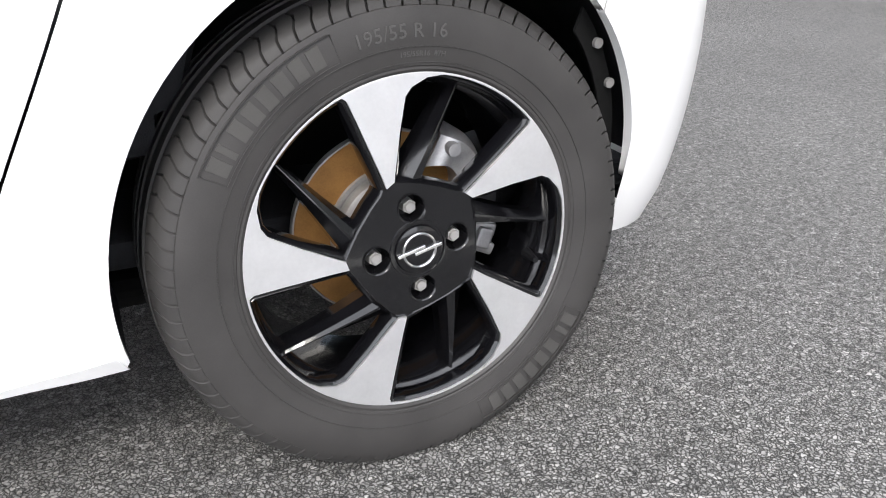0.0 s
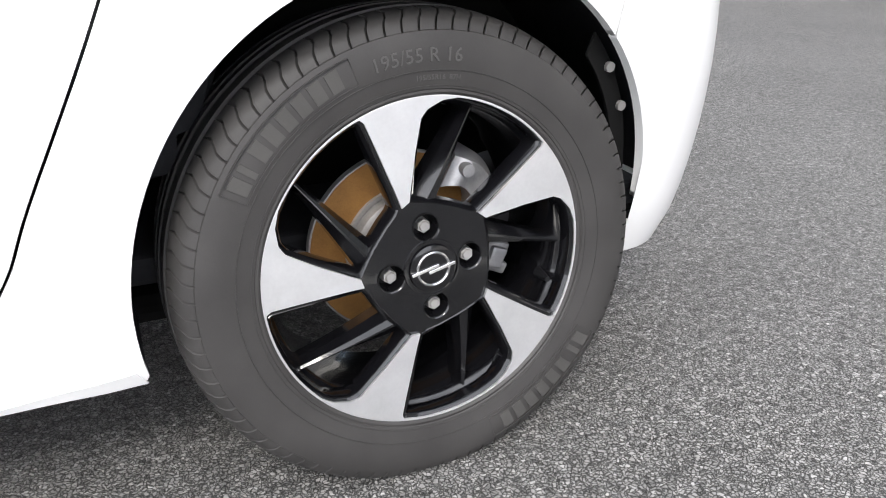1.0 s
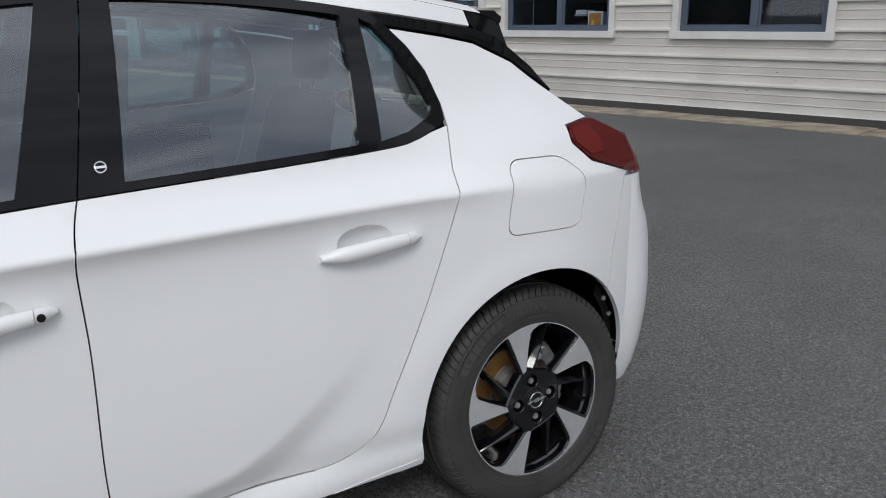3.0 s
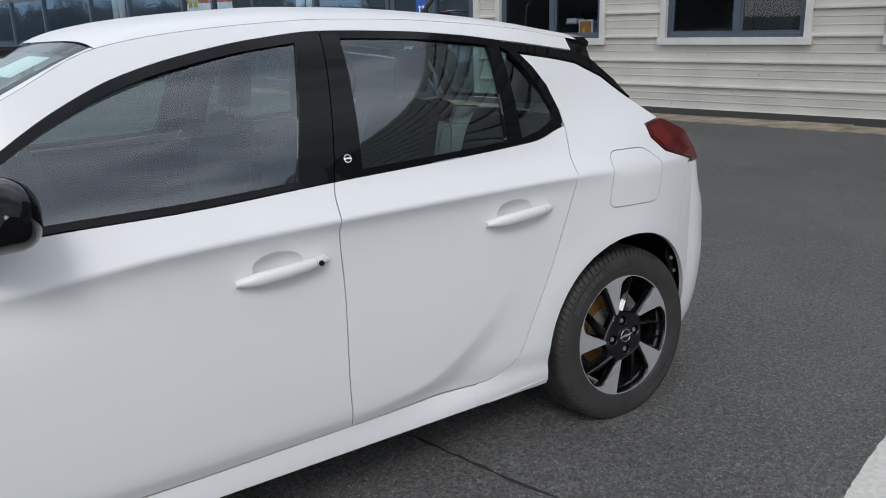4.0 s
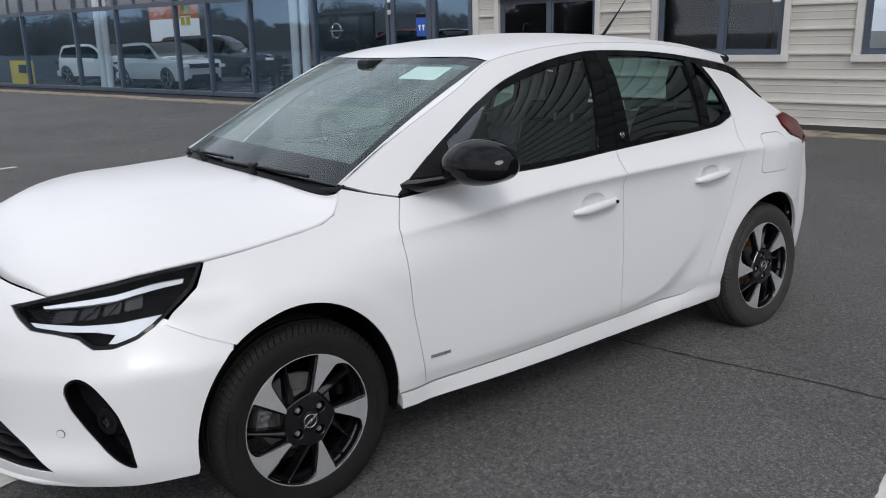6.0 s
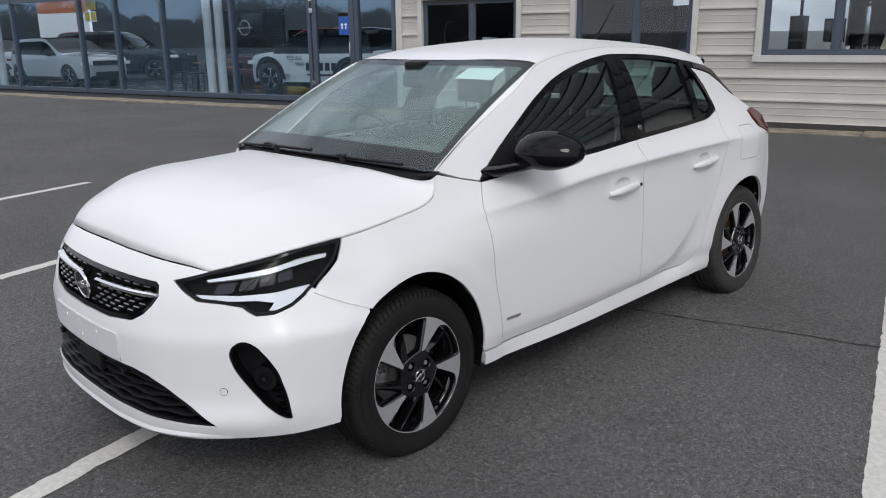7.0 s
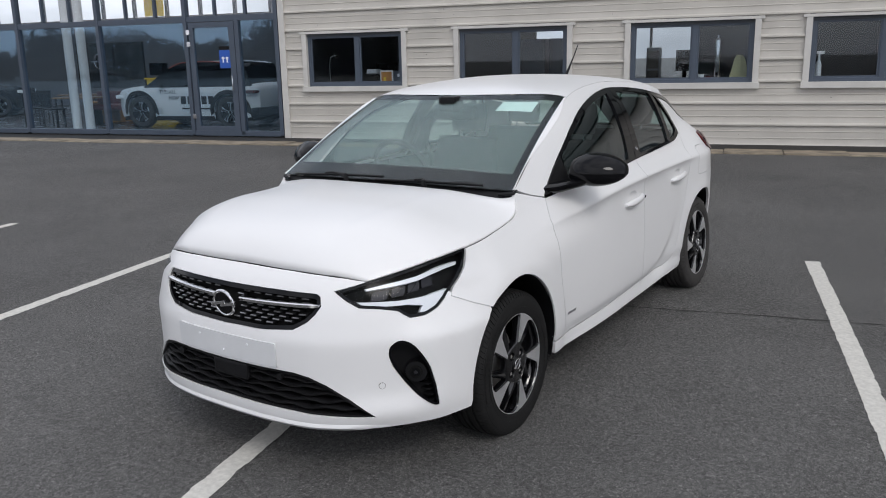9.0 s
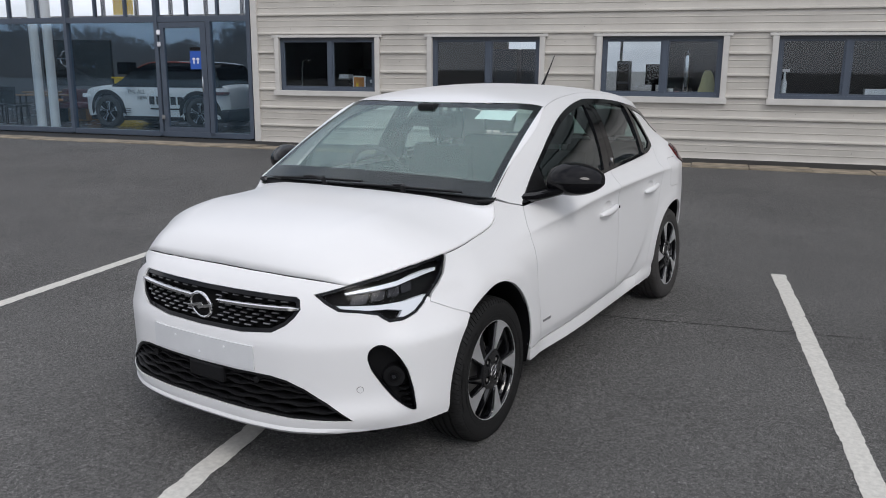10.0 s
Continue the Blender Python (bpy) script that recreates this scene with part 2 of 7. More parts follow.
M["cloth"] = worn(material("pale_yellow_cloth", (0.62, 0.57, 0.33), 0.9), 0.15, 14, 0.002, 160)
M["card"] = worn(material("white_card", (0.75, 0.77, 0.80), 0.7), 0.06, 9, grain=150)
M["brick"] = worn(material("orange_render", (0.42, 0.13, 0.05), 0.85), 0.15, 2, grain=40)
M["red_line"] = material("red_trim", (0.26, 0.03, 0.015), 0.4)
M["plate"] = worn(material("plate_blank", (0.66, 0.67, 0.68), 0.35), 0.05, 9, grain=200)



def haze(name, colour, amount):
    """A pale veil in place of glare on glass: mostly clear, a little of it scatters light."""
    m = bpy.data.materials.new(name)
    m.use_nodes = True
    n, l = m.node_tree.nodes, m.node_tree.links
    n.clear()
    clear, veil, mix = n.new("ShaderNodeBsdfTransparent"), n.new("ShaderNodeBsdfDiffuse"), n.new("ShaderNodeMixShader")
    veil.inputs["Color"].default_value = (*colour, 1)
    mix.inputs[0].default_value = amount
    l.new(clear.outputs[0], mix.inputs[1])
    l.new(veil.outputs[0], mix.inputs[2])
    l.new(mix.outputs[0], n.new("ShaderNodeOutputMaterial").inputs["Surface"])
    return m


M["haze"] = haze("screen_glare_veil", (0.58, 0.70, 0.68), 0.22)


# ---- builders ----
def thing(name, label, category, m=None, group=""):
    ob = new(name)
    ob.matrix_world = m or Matrix()
    return tagged(ob, label, category, group)


def mesh(name, verts, faces, mat, parent=None, label="", smooth=True, sharp=None, mats=None, index=None):
    me = bpy.data.meshes.new(name)
    me.from_pydata([tuple(v) for v in verts], [], faces)
    for k in mats or [mat]:
        me.materials.append(k)
    if index is not None:
        me.polygons.foreach_set("material_index", index)
    me.polygons.foreach_set("use_smooth", [smooth] * len(me.polygons))
    if smooth and sharp:
        me.set_sharp_from_angle(angle=radians(sharp))
    me.update()
    ob = new(name, me)
    ob.parent = parent
    if label:
        ob["label"] = label
    return ob


def part(name, bm, mat, parent=None, label="", smooth=False, sharp=35):
    me = bpy.data.meshes.new(name)
    bm.to_mesh(me)
    bm.free()
    me.materials.append(mat)
    me.polygons.foreach_set("use_smooth", [smooth] * len(me.polygons))
    if smooth:
        me.set_sharp_from_angle(angle=radians(sharp))
    ob = new(name, me)
    ob.parent = parent
    if label:
        ob["label"] = label
    return ob


def box_bm(bm, lo, hi, bevel=0.0, m=None):
    """Adds a bevelled box between two corners."""
    made = bmesh.ops.create_cube(bm, size=1)["verts"]
    size = [b - a for a, b in zip(lo, hi)]
    for v in made:
        v.co = Vector([a + (c + 0.5) * s for a, c, s in zip(lo, v.co, size)])
    if bevel:
        edges = list({e for v in made for e in v.link_edges})
        made = bmesh.ops.bevel(bm, geom=edges, offset=min(bevel, min(size) * 0.45), segments=2, profile=0.6, affect="EDGES")["verts"]
        made = [v for v in made]
    if m is not None:
        group, todo = set(made), list(made)
        while todo:
            for e in todo.pop().link_edges:
                for w in e.verts:
                    if w not in group:
                        group.add(w)
                        todo.append(w)
        bmesh.ops.transform(bm, matrix=m, verts=list(group))


def box(name, lo, hi, mat, parent=None, label="", bevel=0.004, m=None):
    bm = bmesh.new()
    box_bm(bm, lo, hi, bevel, m)
    return part(name, bm, mat, parent, label)


def grid_faces(n, k, wrap_n=False, wrap_k=False):
    out = []
    for i in range(n if wrap_n else n - 1):
        for j in range(k if wrap_k else k - 1):
            a, b = i, (i + 1) % n
            c, d = j, (j + 1) % k
            out.append((a * k + c, b * k + c, b * k + d, a * k + d))
    return out


def loft(name, rings, mat, parent=None, label="", caps=True, sharp=40):
    """A closed tube through rings of equally many points."""
    n, k = len(rings), len(rings[0])
    verts = [v for r in rings for v in r]
    faces = grid_faces(n, k, False, True)
    if caps:
        faces += [tuple(range(k))[::-1], tuple(range((n - 1) * k, n * k))]
    return mesh(name, verts, faces, mat, parent, label, True, sharp)


def revolve(name, profile, mat, parent=None, label="", steps=64, sharp=35, closed=False):
    """Turns (radius, y) pairs round the y axis."""
    verts = [(r * math.cos(2 * math.pi * i / steps), y, r * math.sin(2 * math.pi * i / steps)) for i in range(steps) for r, y in profile]
    return mesh(name, verts, grid_faces(steps, len(profile), True, closed), mat, parent, label, True, sharp)


def tube(name, path, radius, mat, parent=None, label="", sides=8):
    rings = []
    for i, p in enumerate(path):
        p = Vector(p)
        way = (Vector(path[min(i + 1, len(path) - 1)]) - Vector(path[max(i - 1, 0)])).normalized()
        a = way.orthogonal().normalized()
        b = way.cross(a)
        r = radius[i] if isinstance(radius, (list, tuple)) else radius
        rings.append([p + r * (a * math.cos(2 * math.pi * j / sides) + b * math.sin(2 * math.pi * j / sides)) for j in range(sides)])
    for i in range(1, len(rings)):       # keep the rings from twisting
        best = min(range(sides), key=lambda k: sum((rings[i][(j + k) % sides] - rings[i - 1][j]).length for j in range(sides)))
        rings[i] = rings[i][best:] + rings[i][:best]
    return loft(name, rings, mat, parent, label)


def inside(p, poly):
    x, y = p
    c = False
    for (x1, y1), (x2, y2) in zip(poly, poly[1:] + poly[:1]):
        if (y1 > y) != (y2 > y) and x < (x2 - x1) * (y - y1) / (y2 - y1) + x1:
            c = not c
    return c


def area(poly):
    return 0.5 * sum(a[0] * b[1] - b[0] * a[1] for a, b in zip(poly, poly[1:] + poly[:1]))


def dense(poly, step):
    out = []
    for a, b in zip(poly, poly[1:] + poly[:1]):
        k = max(1, round(math.hypot(b[0] - a[0], b[1] - a[1]) / step))
        out += [(a[0] + (b[0] - a[0]) * i / k, a[1] + (b[1] - a[1]) * i / k) for i in range(k)]
    return out


def shrink(poly, d):
    """Moves the outline in by d (out where d is negative)."""
    if area(poly) < 0:
        poly = poly[::-1]
    out = []
    for i, p in enumerate(poly):
        a, b = poly[i - 1], poly[(i + 1) % len(poly)]
        n1 = Vector((a[1] - p[1], p[0] - a[0])).normalized()
        n2 = Vector((p[1] - b[1], b[0] - p[0])).normalized()
        m = n1 + n2
        m = m / max(m.length_squared / 2, 0.5) if m.length > 1e-6 else n1
        out.append((p[0] + m.x * d, p[1] + m.y * d))
    return out


def rounded(poly, r, k=4):
    """Rounds the corners of an outline."""
    out = []
    for i, p in enumerate(poly):
        p, a, b = Vector(p), Vector(poly[i - 1]), Vector(poly[(i + 1) % len(poly)])
        u, v = a - p, b - p
        q = min(r, u.length * 0.45, v.length * 0.45)
        s, e = p + u.normalized() * q, p + v.normalized() * q
        out += [tuple(s * (1 - t) ** 2 + p * 2 * t * (1 - t) + e * t * t) for t in (j / k for j in range(k + 1))]
    return out


def panel(name, outline, fn, mat, parent=None, label="", holes=(), step=0.03, lip=0.014, gap=0.0, off=0.0, flip=False, cell=0.012, lines=()):
    """Sheet cut to an outline in two coordinates and laid on the surface fn, with a folded-in edge all round."""
    from mathutils.geometry import delaunay_2d_cdt
    loops = [dense(shrink(outline, gap), cell)] + [dense(shrink(h, -gap), cell) for h in holes]
    pts, edges = [], []
    for lp in loops:
        s = len(pts)
        pts += lp
        edges += [(s + i, s + (i + 1) % len(lp)) for i in range(len(lp))]
    xs, ys = [p[0] for p in loops[0]], [p[1] for p in loops[0]]
    rim = np.array(pts)
    for ln in lines:
        pts += [q for q in ln if inside(q, loops[0]) and not any(inside(q, h) for h in loops[1:]) and np.min(np.abs(rim - q).sum(1)) > 0.007]
    near = np.array(pts)
    gx = np.arange(min(xs) + step / 2, max(xs), step)
    gy = np.arange(min(ys) + step / 2, max(ys), step)
    for i, a in enumerate(gx):
        for b in gy:
            q = (a, b + (step / 2 if i % 2 else 0))
            if inside(q, loops[0]) and not any(inside(q, h) for h in loops[1:]) and np.min(np.abs(near - q).sum(1)) > step * 0.45:
                pts.append(q)
    vs, _, fs, *_ = delaunay_2d_cdt([Vector(p) for p in pts], edges, [], 0, 1e-6)
    vs = [tuple(v) for v in vs]
    keep = []
    for f in fs:
        c = (sum(vs[i][0] for i in f) / 3, sum(vs[i][1] for i in f) / 3)
        tri = [vs[i] for i in f]
        if 2 * abs(area(tri)) / max((Vector(tri[i]) - Vector(tri[i - 1])).length for i in range(3)) < 3e-4:
            continue
        if inside(c, loops[0]) and not any(inside(c, h) for h in loops[1:]):
            keep.append(tuple(f))

    def normal(a, b):
        e = 1e-3
        p, q, r = Vector(fn(a, b)), Vector(fn(a + e, b)), Vector(fn(a, b + e))
        n = (q - p).cross(r - p).normalized()
        return p, n
    co, nor = [], []
    for v in vs:
        p, n = normal(*v)
        co.append(p)
        nor.append(n)
    # the outward side is away from the car's middle
    mid = sum(co, Vector()) / len(co)
    sign = 1 if sum(n.dot(Vector((p.x * 0.02, p.y, max(p.z - 0.9, -0.1)))) if abs(n.x) < 0.8 else -n.x for p, n in zip(co, nor)) > 0 else -1
    co = [p + n * sign * off for p, n in zip(co, nor)]
    faces = [f if sign > 0 else f[::-1] for f in keep]
    verts = list(co)
    if lip:
        ring = {}
        count = {}
        for f in faces:
            for a, b in zip(f, f[1:] + f[:1]):
                count[(a, b)] = 1
        for a, b in list(count):
            if (b, a) not in count:
                for i in (a, b):
                    if i not in ring:
                        ring[i] = len(verts)
                        verts.append(co[i])
                        verts.append(co[i] - nor[i] * sign * lip)
                faces.append((b, a, ring[a], ring[b]) if False else (ring[b], ring[a], ring[a] + 1, ring[b] + 1))
    if flip:
        verts = [(v[0], -v[1], v[2]) for v in verts]
        faces = [f[::-1] for f in faces]
    return mesh(name, verts, faces, mat, parent, label)


def both(name, outline, fn, mat, parent, label="", **kw):
    """The same panel on the left and on the right flank."""
    return [panel(name, outline, fn, mat, parent, label, flip=f, **kw) for f in (False, True)]


# ---- ground ----
def sheet(name, pts, mat, z=0.0, thick=0.0, parent=None, label=""):
    n = len(pts)
    verts = [(x, y, z) for x, y in pts] + [(x, y, z - thick) for x, y in pts]
    faces = [tuple(range(n))]
    if thick:
        faces += [(i, i + n, (i + 1) % n + n, (i + 1) % n) for i in range(n)]
    return mesh(name, verts, faces, mat, parent, label, False)


def ground_z(x):
    """The yard lies level before the building and falls away gently under the car."""
    return max(-.105, min(0.0, (x - .3) * .0113))


def ground_sheet():
    xs = (-900, -8.99, .3, 900)
    verts = [(x, y, ground_z(x)) for x in xs for y in (-900, 900)]
    return mesh("ground", verts, [(2 * i, 2 * i + 2, 2 * i + 3, 2 * i + 1) for i in range(3)], M["asphalt"], None, "", False)


ground = tagged(ground_sheet(), "worn grey asphalt car park with pale stone chips", "asphalt", kind="structure")


def bay_line(end, way, length, width=0.105):
    """A painted bay line with chipped edges, from its end at the aisle."""
    way = Vector(way).normalized()
    across = Vector((-way.y, way.x))
    left, right = [], []
    k = int(length / 0.014)
    wear = [0.0, 0.0]
    for i in range(k + 1):
        c = Vector(end) - way * (length * i / k)
        for j, (edge, sg) in enumerate(((left, 1), (right, -1))):
            wear[j] = wear[j] * .7 + random.uniform(-.0022, .0022) - (random.uniform(.003, .007) if random.random() < .06 else 0)
            edge.append(c + across * sg * (width / 2 + min(.002, wear[j])))
    verts = [(p.x, p.y, ground_z(p.x) + .004) for p in left] + [(p.x, p.y, ground_z(p.x) + .004) for p in right]
    faces = [(i, i + 1, k + 2 + i, k + 1 + i) for i in range(k)]
    return tagged(mesh("bay_line", verts, faces, M["line"], None, "", False), "worn white painted parking bay line on asphalt", "road marking", "parking bay lines", "structure")


for end, way in (((.906, -1.737), (.966, .259)), ((.16, .636), (.9695, .245)), ((-.515, 3.095), (.9737, .228)), ((-1.16, 5.56), (.975, .224)), ((-1.85, 7.97), (.975, .222))):
    bay_line(end, way, 5.2)


def seam(a, b, width=0.016):
    """A dark tarred joint with a wandering line."""
    a, b = Vector(a), Vector(b)
    way = (b - a).normalized()
    across = Vector((-way.y, way.x))
    k = int((b - a).length / 0.05)
    verts, faces, w = [], [], 0.0
    for i in range(k + 1):
        w = w * 0.9 + random.uniform(-0.006, 0.006)
        c = a.lerp(b, i / k) + across * w
        h = width / 2 * random.uniform(0.25, 1.2)
        verts += [(c.x + across.x * h, c.y + across.y * h, ground_z(c.x) + .003), (c.x - across.x * h, c.y - across.y * h, ground_z(c.x) + .003)]
        if i:
            j = 2 * i
            faces.append((j - 2, j, j + 1, j - 1))
    return tagged(mesh("tar_seam", verts, faces, M["tar"], None, "", False), "dark tar-filled joint in the asphalt", "joint", kind="structure")


# shade of the gap under the cladding, put into the gutter's colour
M["gutter"] = worn(material("gutter_shade", (0.012, 0.011, 0.010), 0.8), 0.5, 6, 0.004, 60)
M["tar"] = worn(material("tar", (0.032, 0.031, 0.03), 0.7), 0.3, 20, grain=200)
seam((-1.54, 1.85), (0.08, -4.4))
seam((-1.97, 6.09), (-3.35, 11.9))

# ---- the dealer's building ----
TURN = radians(13.2)
OUT = Vector((math.cos(TURN), math.sin(TURN), 0))
ALONG = Vector((math.sin(TURN), -math.cos(TURN), 0))
FACE = 9.1


def wall_at(s, a, z):
    """s along the front, a behind its face, z up."""
    return OUT * (FACE + a) + ALONG * s + Vector((0, 0, z))


FRONT = Matrix((( ALONG.x, OUT.x, 0, OUT.x * FACE), (ALONG.y, OUT.y, 0, OUT.y * FACE), (0, 0, 1, 0), (0, 0, 0, 1)))


def wbox(name, lo, hi, mat, parent=None, label="", bevel=0.004):
    """A box in the front's own axes: along, behind, up."""
    return box(name, lo, hi, mat, parent, label, bevel, FRONT)


ROOF_H = 6.6
WINDOWS = [(-7.27, -4.95), (-3.96, -1.66), (-0.72, 1.55), (2.24, 4.50), (5.50, 7.76), (8.76, 11.02)]
W_LO, W_HI = 1.0, 2.13
PITCH, Z0 = 0.37, -0.035
wall_front = tagged(new("wall_front"), "long wall of pale beige ribbed metal cladding", "wall", kind="structure")
COURSE = [(0.0, 0.004), (0.0, -0.034), (0.008, -0.038), (0.030, -0.036), (0.052, -0.006), (0.066, 0.0), (0.150, 0.0), (0.156, -0.006), (0.166, -0.006), (0.172, 0.0), (0.262, 0.0), (0.268, -0.006), (0.278, -0.006), (0.284, 0.0), (0.352, 0.0), (0.37, 0.004)]


def course(s0, s1, z):
    verts = [wall_at(s, a, z + h) for s in (s0, s1) for h, a in COURSE]
    k = len(COURSE)
    return mesh("cladding_panel", verts, [(i, k + i, k + i + 1, i + 1) for i in range(k - 1)], M["clad"], wall_front, "", True, 25)


spans = []
FAR = 46.0
edges = [-7.68] + [v for w in WINDOWS for v in (w[0] + 0.05, w[1] - 0.05)] + [FAR]
k = 0
while Z0 + PITCH * k < ROOF_H:
    z = Z0 + PITCH * k
    if W_LO - 0.05 < z + 0.05 and z + PITCH < W_HI + 0.1:
        spans += [(a, b, z) for a, b in zip(edges[::2], edges[1::2])]
    else:
        spans += [(a, b, z) for a, b in ((-7.68, 4.9), (4.9, 17.4), (17.4, 30.0), (30.0, FAR))]
    k += 1
for sp in spans:
    course(*sp)


def fixings():
    """Small dark screw heads scattered over the cladding."""
    rnd = random.Random(5)
    bm = bmesh.new()
    for _ in range(150):
        q, z = rnd.uniform(-7.5, 16), Z0 + PITCH * rnd.randrange(0, 9) + rnd.choice((.11, .21, .22, .32))
        if W_LO - .1 < z < W_HI + .1 and any(a - .05 < q < b + .05 for a, b in WINDOWS):
            continue
        r = rnd.uniform(.004, .008)
        bmesh.ops.create_cone(bm, cap_ends=True, segments=8, radius1=r, radius2=r * .7, depth=.008, matrix=FRONT @ pose(q, -.003, z, 90))
    return tagged(part("fixings", bm, M["black"], wall_front, "small dark screw heads"), kind="stuff")


def wall_behind():
    """The wall's own thickness behind the cladding, with its window openings."""
    bm = bmesh.new()
    box_bm(bm, (-7.66, 0.02, -0.1), (FAR, 0.22, W_LO + 0.06), 0, FRONT)
    box_bm(bm, (-7.66, 0.02, W_HI - 0.06), (FAR, 0.22, ROOF_H), 0, FRONT)
    for a, b in zip(edges[::2], edges[1::2]):
        box_bm(bm, (a, 0.02, W_LO + 0.06), (b, 0.22, W_HI - 0.06), 0, FRONT)
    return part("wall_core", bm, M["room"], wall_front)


fixings()
wall_behind()
# the taller block further along, in dark slatted cladding
SLAT = 0.80
SLATS = [(0.0, -0.05), (0.0, -0.35), (0.34, -0.39), (0.66, -0.37), (0.66, -0.05), (0.80, -0.05)]
TALL_H, TALL_S = 16.8, -3.0
bm_rows = []
z = 4.4
tall_faces = []
while z < TALL_H:
    o = len(bm_rows)
    bm_rows += [wall_at(q, a, z + h) for q in (TALL_S, 70.0) for h, a in SLATS]
    n = len(SLATS)
    tall_faces += [(o + i, o + n + i, o + n + i + 1, o + i + 1) for i in range(n - 1)]
    z += SLAT
mesh("upper_cladding", bm_rows, tall_faces, M["dark_clad"], wall_front, "dark slatted upper cladding", False)
bm_rows, tall_faces = [], []
z = Z0
while z < ROOF_H:
    o = len(bm_rows)
    bm_rows += [wall_at(q, a, z + h) for q in (FAR, 70.0) for h, a in COURSE]
    n = len(COURSE)
    tall_faces += [(o + i, o + n + i, o + n + i + 1, o + i + 1) for i in range(n - 1)]
    z += PITCH
mesh("end_cladding", bm_rows, tall_faces, M["clad"], wall_front, "", True, 25)
wbox("upper_core", (TALL_S, 0.29, ROOF_H), (70.0, 12.0, TALL_H), M["room"], wall_front, bevel=0)
wbox("end_core", (FAR, 0.02, -0.1), (70.0, 12.0, ROOF_H), M["room"], wall_front, bevel=0)
wbox("coping", (-7.75, -0.06, ROOF_H - 0.06), (FAR + .05, 0.25, ROOF_H + 0.08), M["trim_paint"], wall_front, "pale grey metal coping", 0.01)
wbox("corner_trim", (-7.80, -0.045, -0.08), (-7.66, 0.1, ROOF_H), M["trim_paint"], wall_front, "pale grey corner flashing")


def office_window(i, s0, s1, split):
    w = tagged(new(f"window_{i}"), "double office window with blue-grey aluminium frame and pale trim", "window", "office windows", "structure")
    t = 0.10
    wbox("trim", (s0, -0.05, W_LO), (s0 + t, 0.05, W_HI), M["trim_paint"], w)
    wbox("trim", (s1 - t, -0.05, W_LO), (s1, 0.05, W_HI), M["trim_paint"], w)
    wbox("trim", (s0 - 0.05, -0.055, W_HI - 0.005), (s1 + 0.05, 0.05, W_HI + 0.045), M["trim_paint"], w)
    wbox("window_sill", (s0 - 0.02, -0.075, W_LO - 0.03), (s1 + 0.02, 0.06, W_LO + 0.075), M["trim_paint"], w)
    a, b, lo, hi = s0 + t, s1 - t, W_LO + 0.075, W_HI - 0.005
    f = 0.062
    bm = bmesh.new()
    for lo3, hi3 in (((a, 0.03, lo), (a + f, 0.1, hi)), ((b - f, 0.03, lo), (b, 0.1, hi)), ((a + f, 0.03, lo), (b - f, 0.1, lo + f)), ((a + f, 0.03, hi - f), (b - f, 0.1, hi))):
        box_bm(bm, lo3, hi3, 0.004, FRONT)
    part("window_frame", bm, M["frame"], w)
    wbox("inner_sill", (a, 0.1, lo - 0.05), (b, 0.46, lo + 0.01), M["trim_paint"], w)
    m = a + (b - a) * split
    wbox("mullion", (m - 0.045, 0.025, lo + f), (m + 0.045, 0.1, hi - f), M["frame"], w)
    for p, q in ((a + f, m - 0.045), (m + 0.045, b - f)):
        bm = bmesh.new()
        g = 0.03
        for lo3, hi3 in (((p, 0.04, lo + f), (p + g, 0.085, hi - f)), ((q - g, 0.04, lo + f), (q, 0.085, hi - f)), ((p + g, 0.04, lo + f), (q - g, 0.085, lo + f + g)), ((p + g, 0.04, hi - f - g), (q - g, 0.085, hi - f))):
            box_bm(bm, lo3, hi3, 0.003, FRONT)
        part("sash", bm, M["frame"], w)
        wbox("pane", (p + g, 0.060, lo + f + g), (q - g, 0.068, hi - f - g), M["pane"], w, bevel=0).visible_shadow = False


for i, (a, b) in enumerate(WINDOWS):
    office_window(i + 1, a, b, 0.53)

# the offices behind the windows
tagged(wbox("floor_office", (-7.6, 0.22, -0.05), (FAR, 5.2, 0.05), M["floor_tile"], bevel=0), "dark office floor", "floor", kind="structure")
office_back = tagged(new("wall_office_back"), "plain grey office wall with window openings", "wall", kind="structure")
for lo3, hi3 in (((-7.6, 5.0, 0.05), (-3.6, 5.2, 2.9)), ((-3.6, 5.0, 0.05), (-2.65, 5.2, 2.0)), ((-3.6, 5.0, 2.5), (-2.65, 5.2, 2.9)), ((-2.65, 5.0, 0.05), (-1.75, 5.2, 2.9)),
                 ((-1.75, 5.0, 0.05), (0.17, 5.2, 1.0)), ((-1.75, 5.0, 2.45), (0.17, 5.2, 2.9)), ((0.17, 5.0, 0.05), (FAR, 5.2, 2.9))):
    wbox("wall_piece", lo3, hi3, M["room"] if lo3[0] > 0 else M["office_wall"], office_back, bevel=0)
# added opening whose bright sky stands in for a reflection in the third window
sky_opening = tagged(new("window_office_back"), "framed opening in the far wall in place of sky mirrored in the glass", "window", kind="structure")
for s in (-1.72, -0.80, 0.14):
    wbox("frame_post", (s - 0.03, 5.04, 1.0), (s + 0.03, 5.12, 2.45), M["trim_paint"], sky_opening)
wbox("frame_rail", (-1.69, 5.04, 1.0), (0.11, 5.12, 1.06), M["trim_paint"], sky_opening)
wbox("frame_rail", (-1.69, 5.04, 2.39), (0.11, 5.12, 2.45), M["trim_paint"], sky_opening)
tagged(wbox("ceiling_office", (-7.6, 0.22, 2.9), (FAR, 5.2, 3.0), M["seat_grey"], bevel=0), "pale office ceiling", "ceiling", kind="structure")
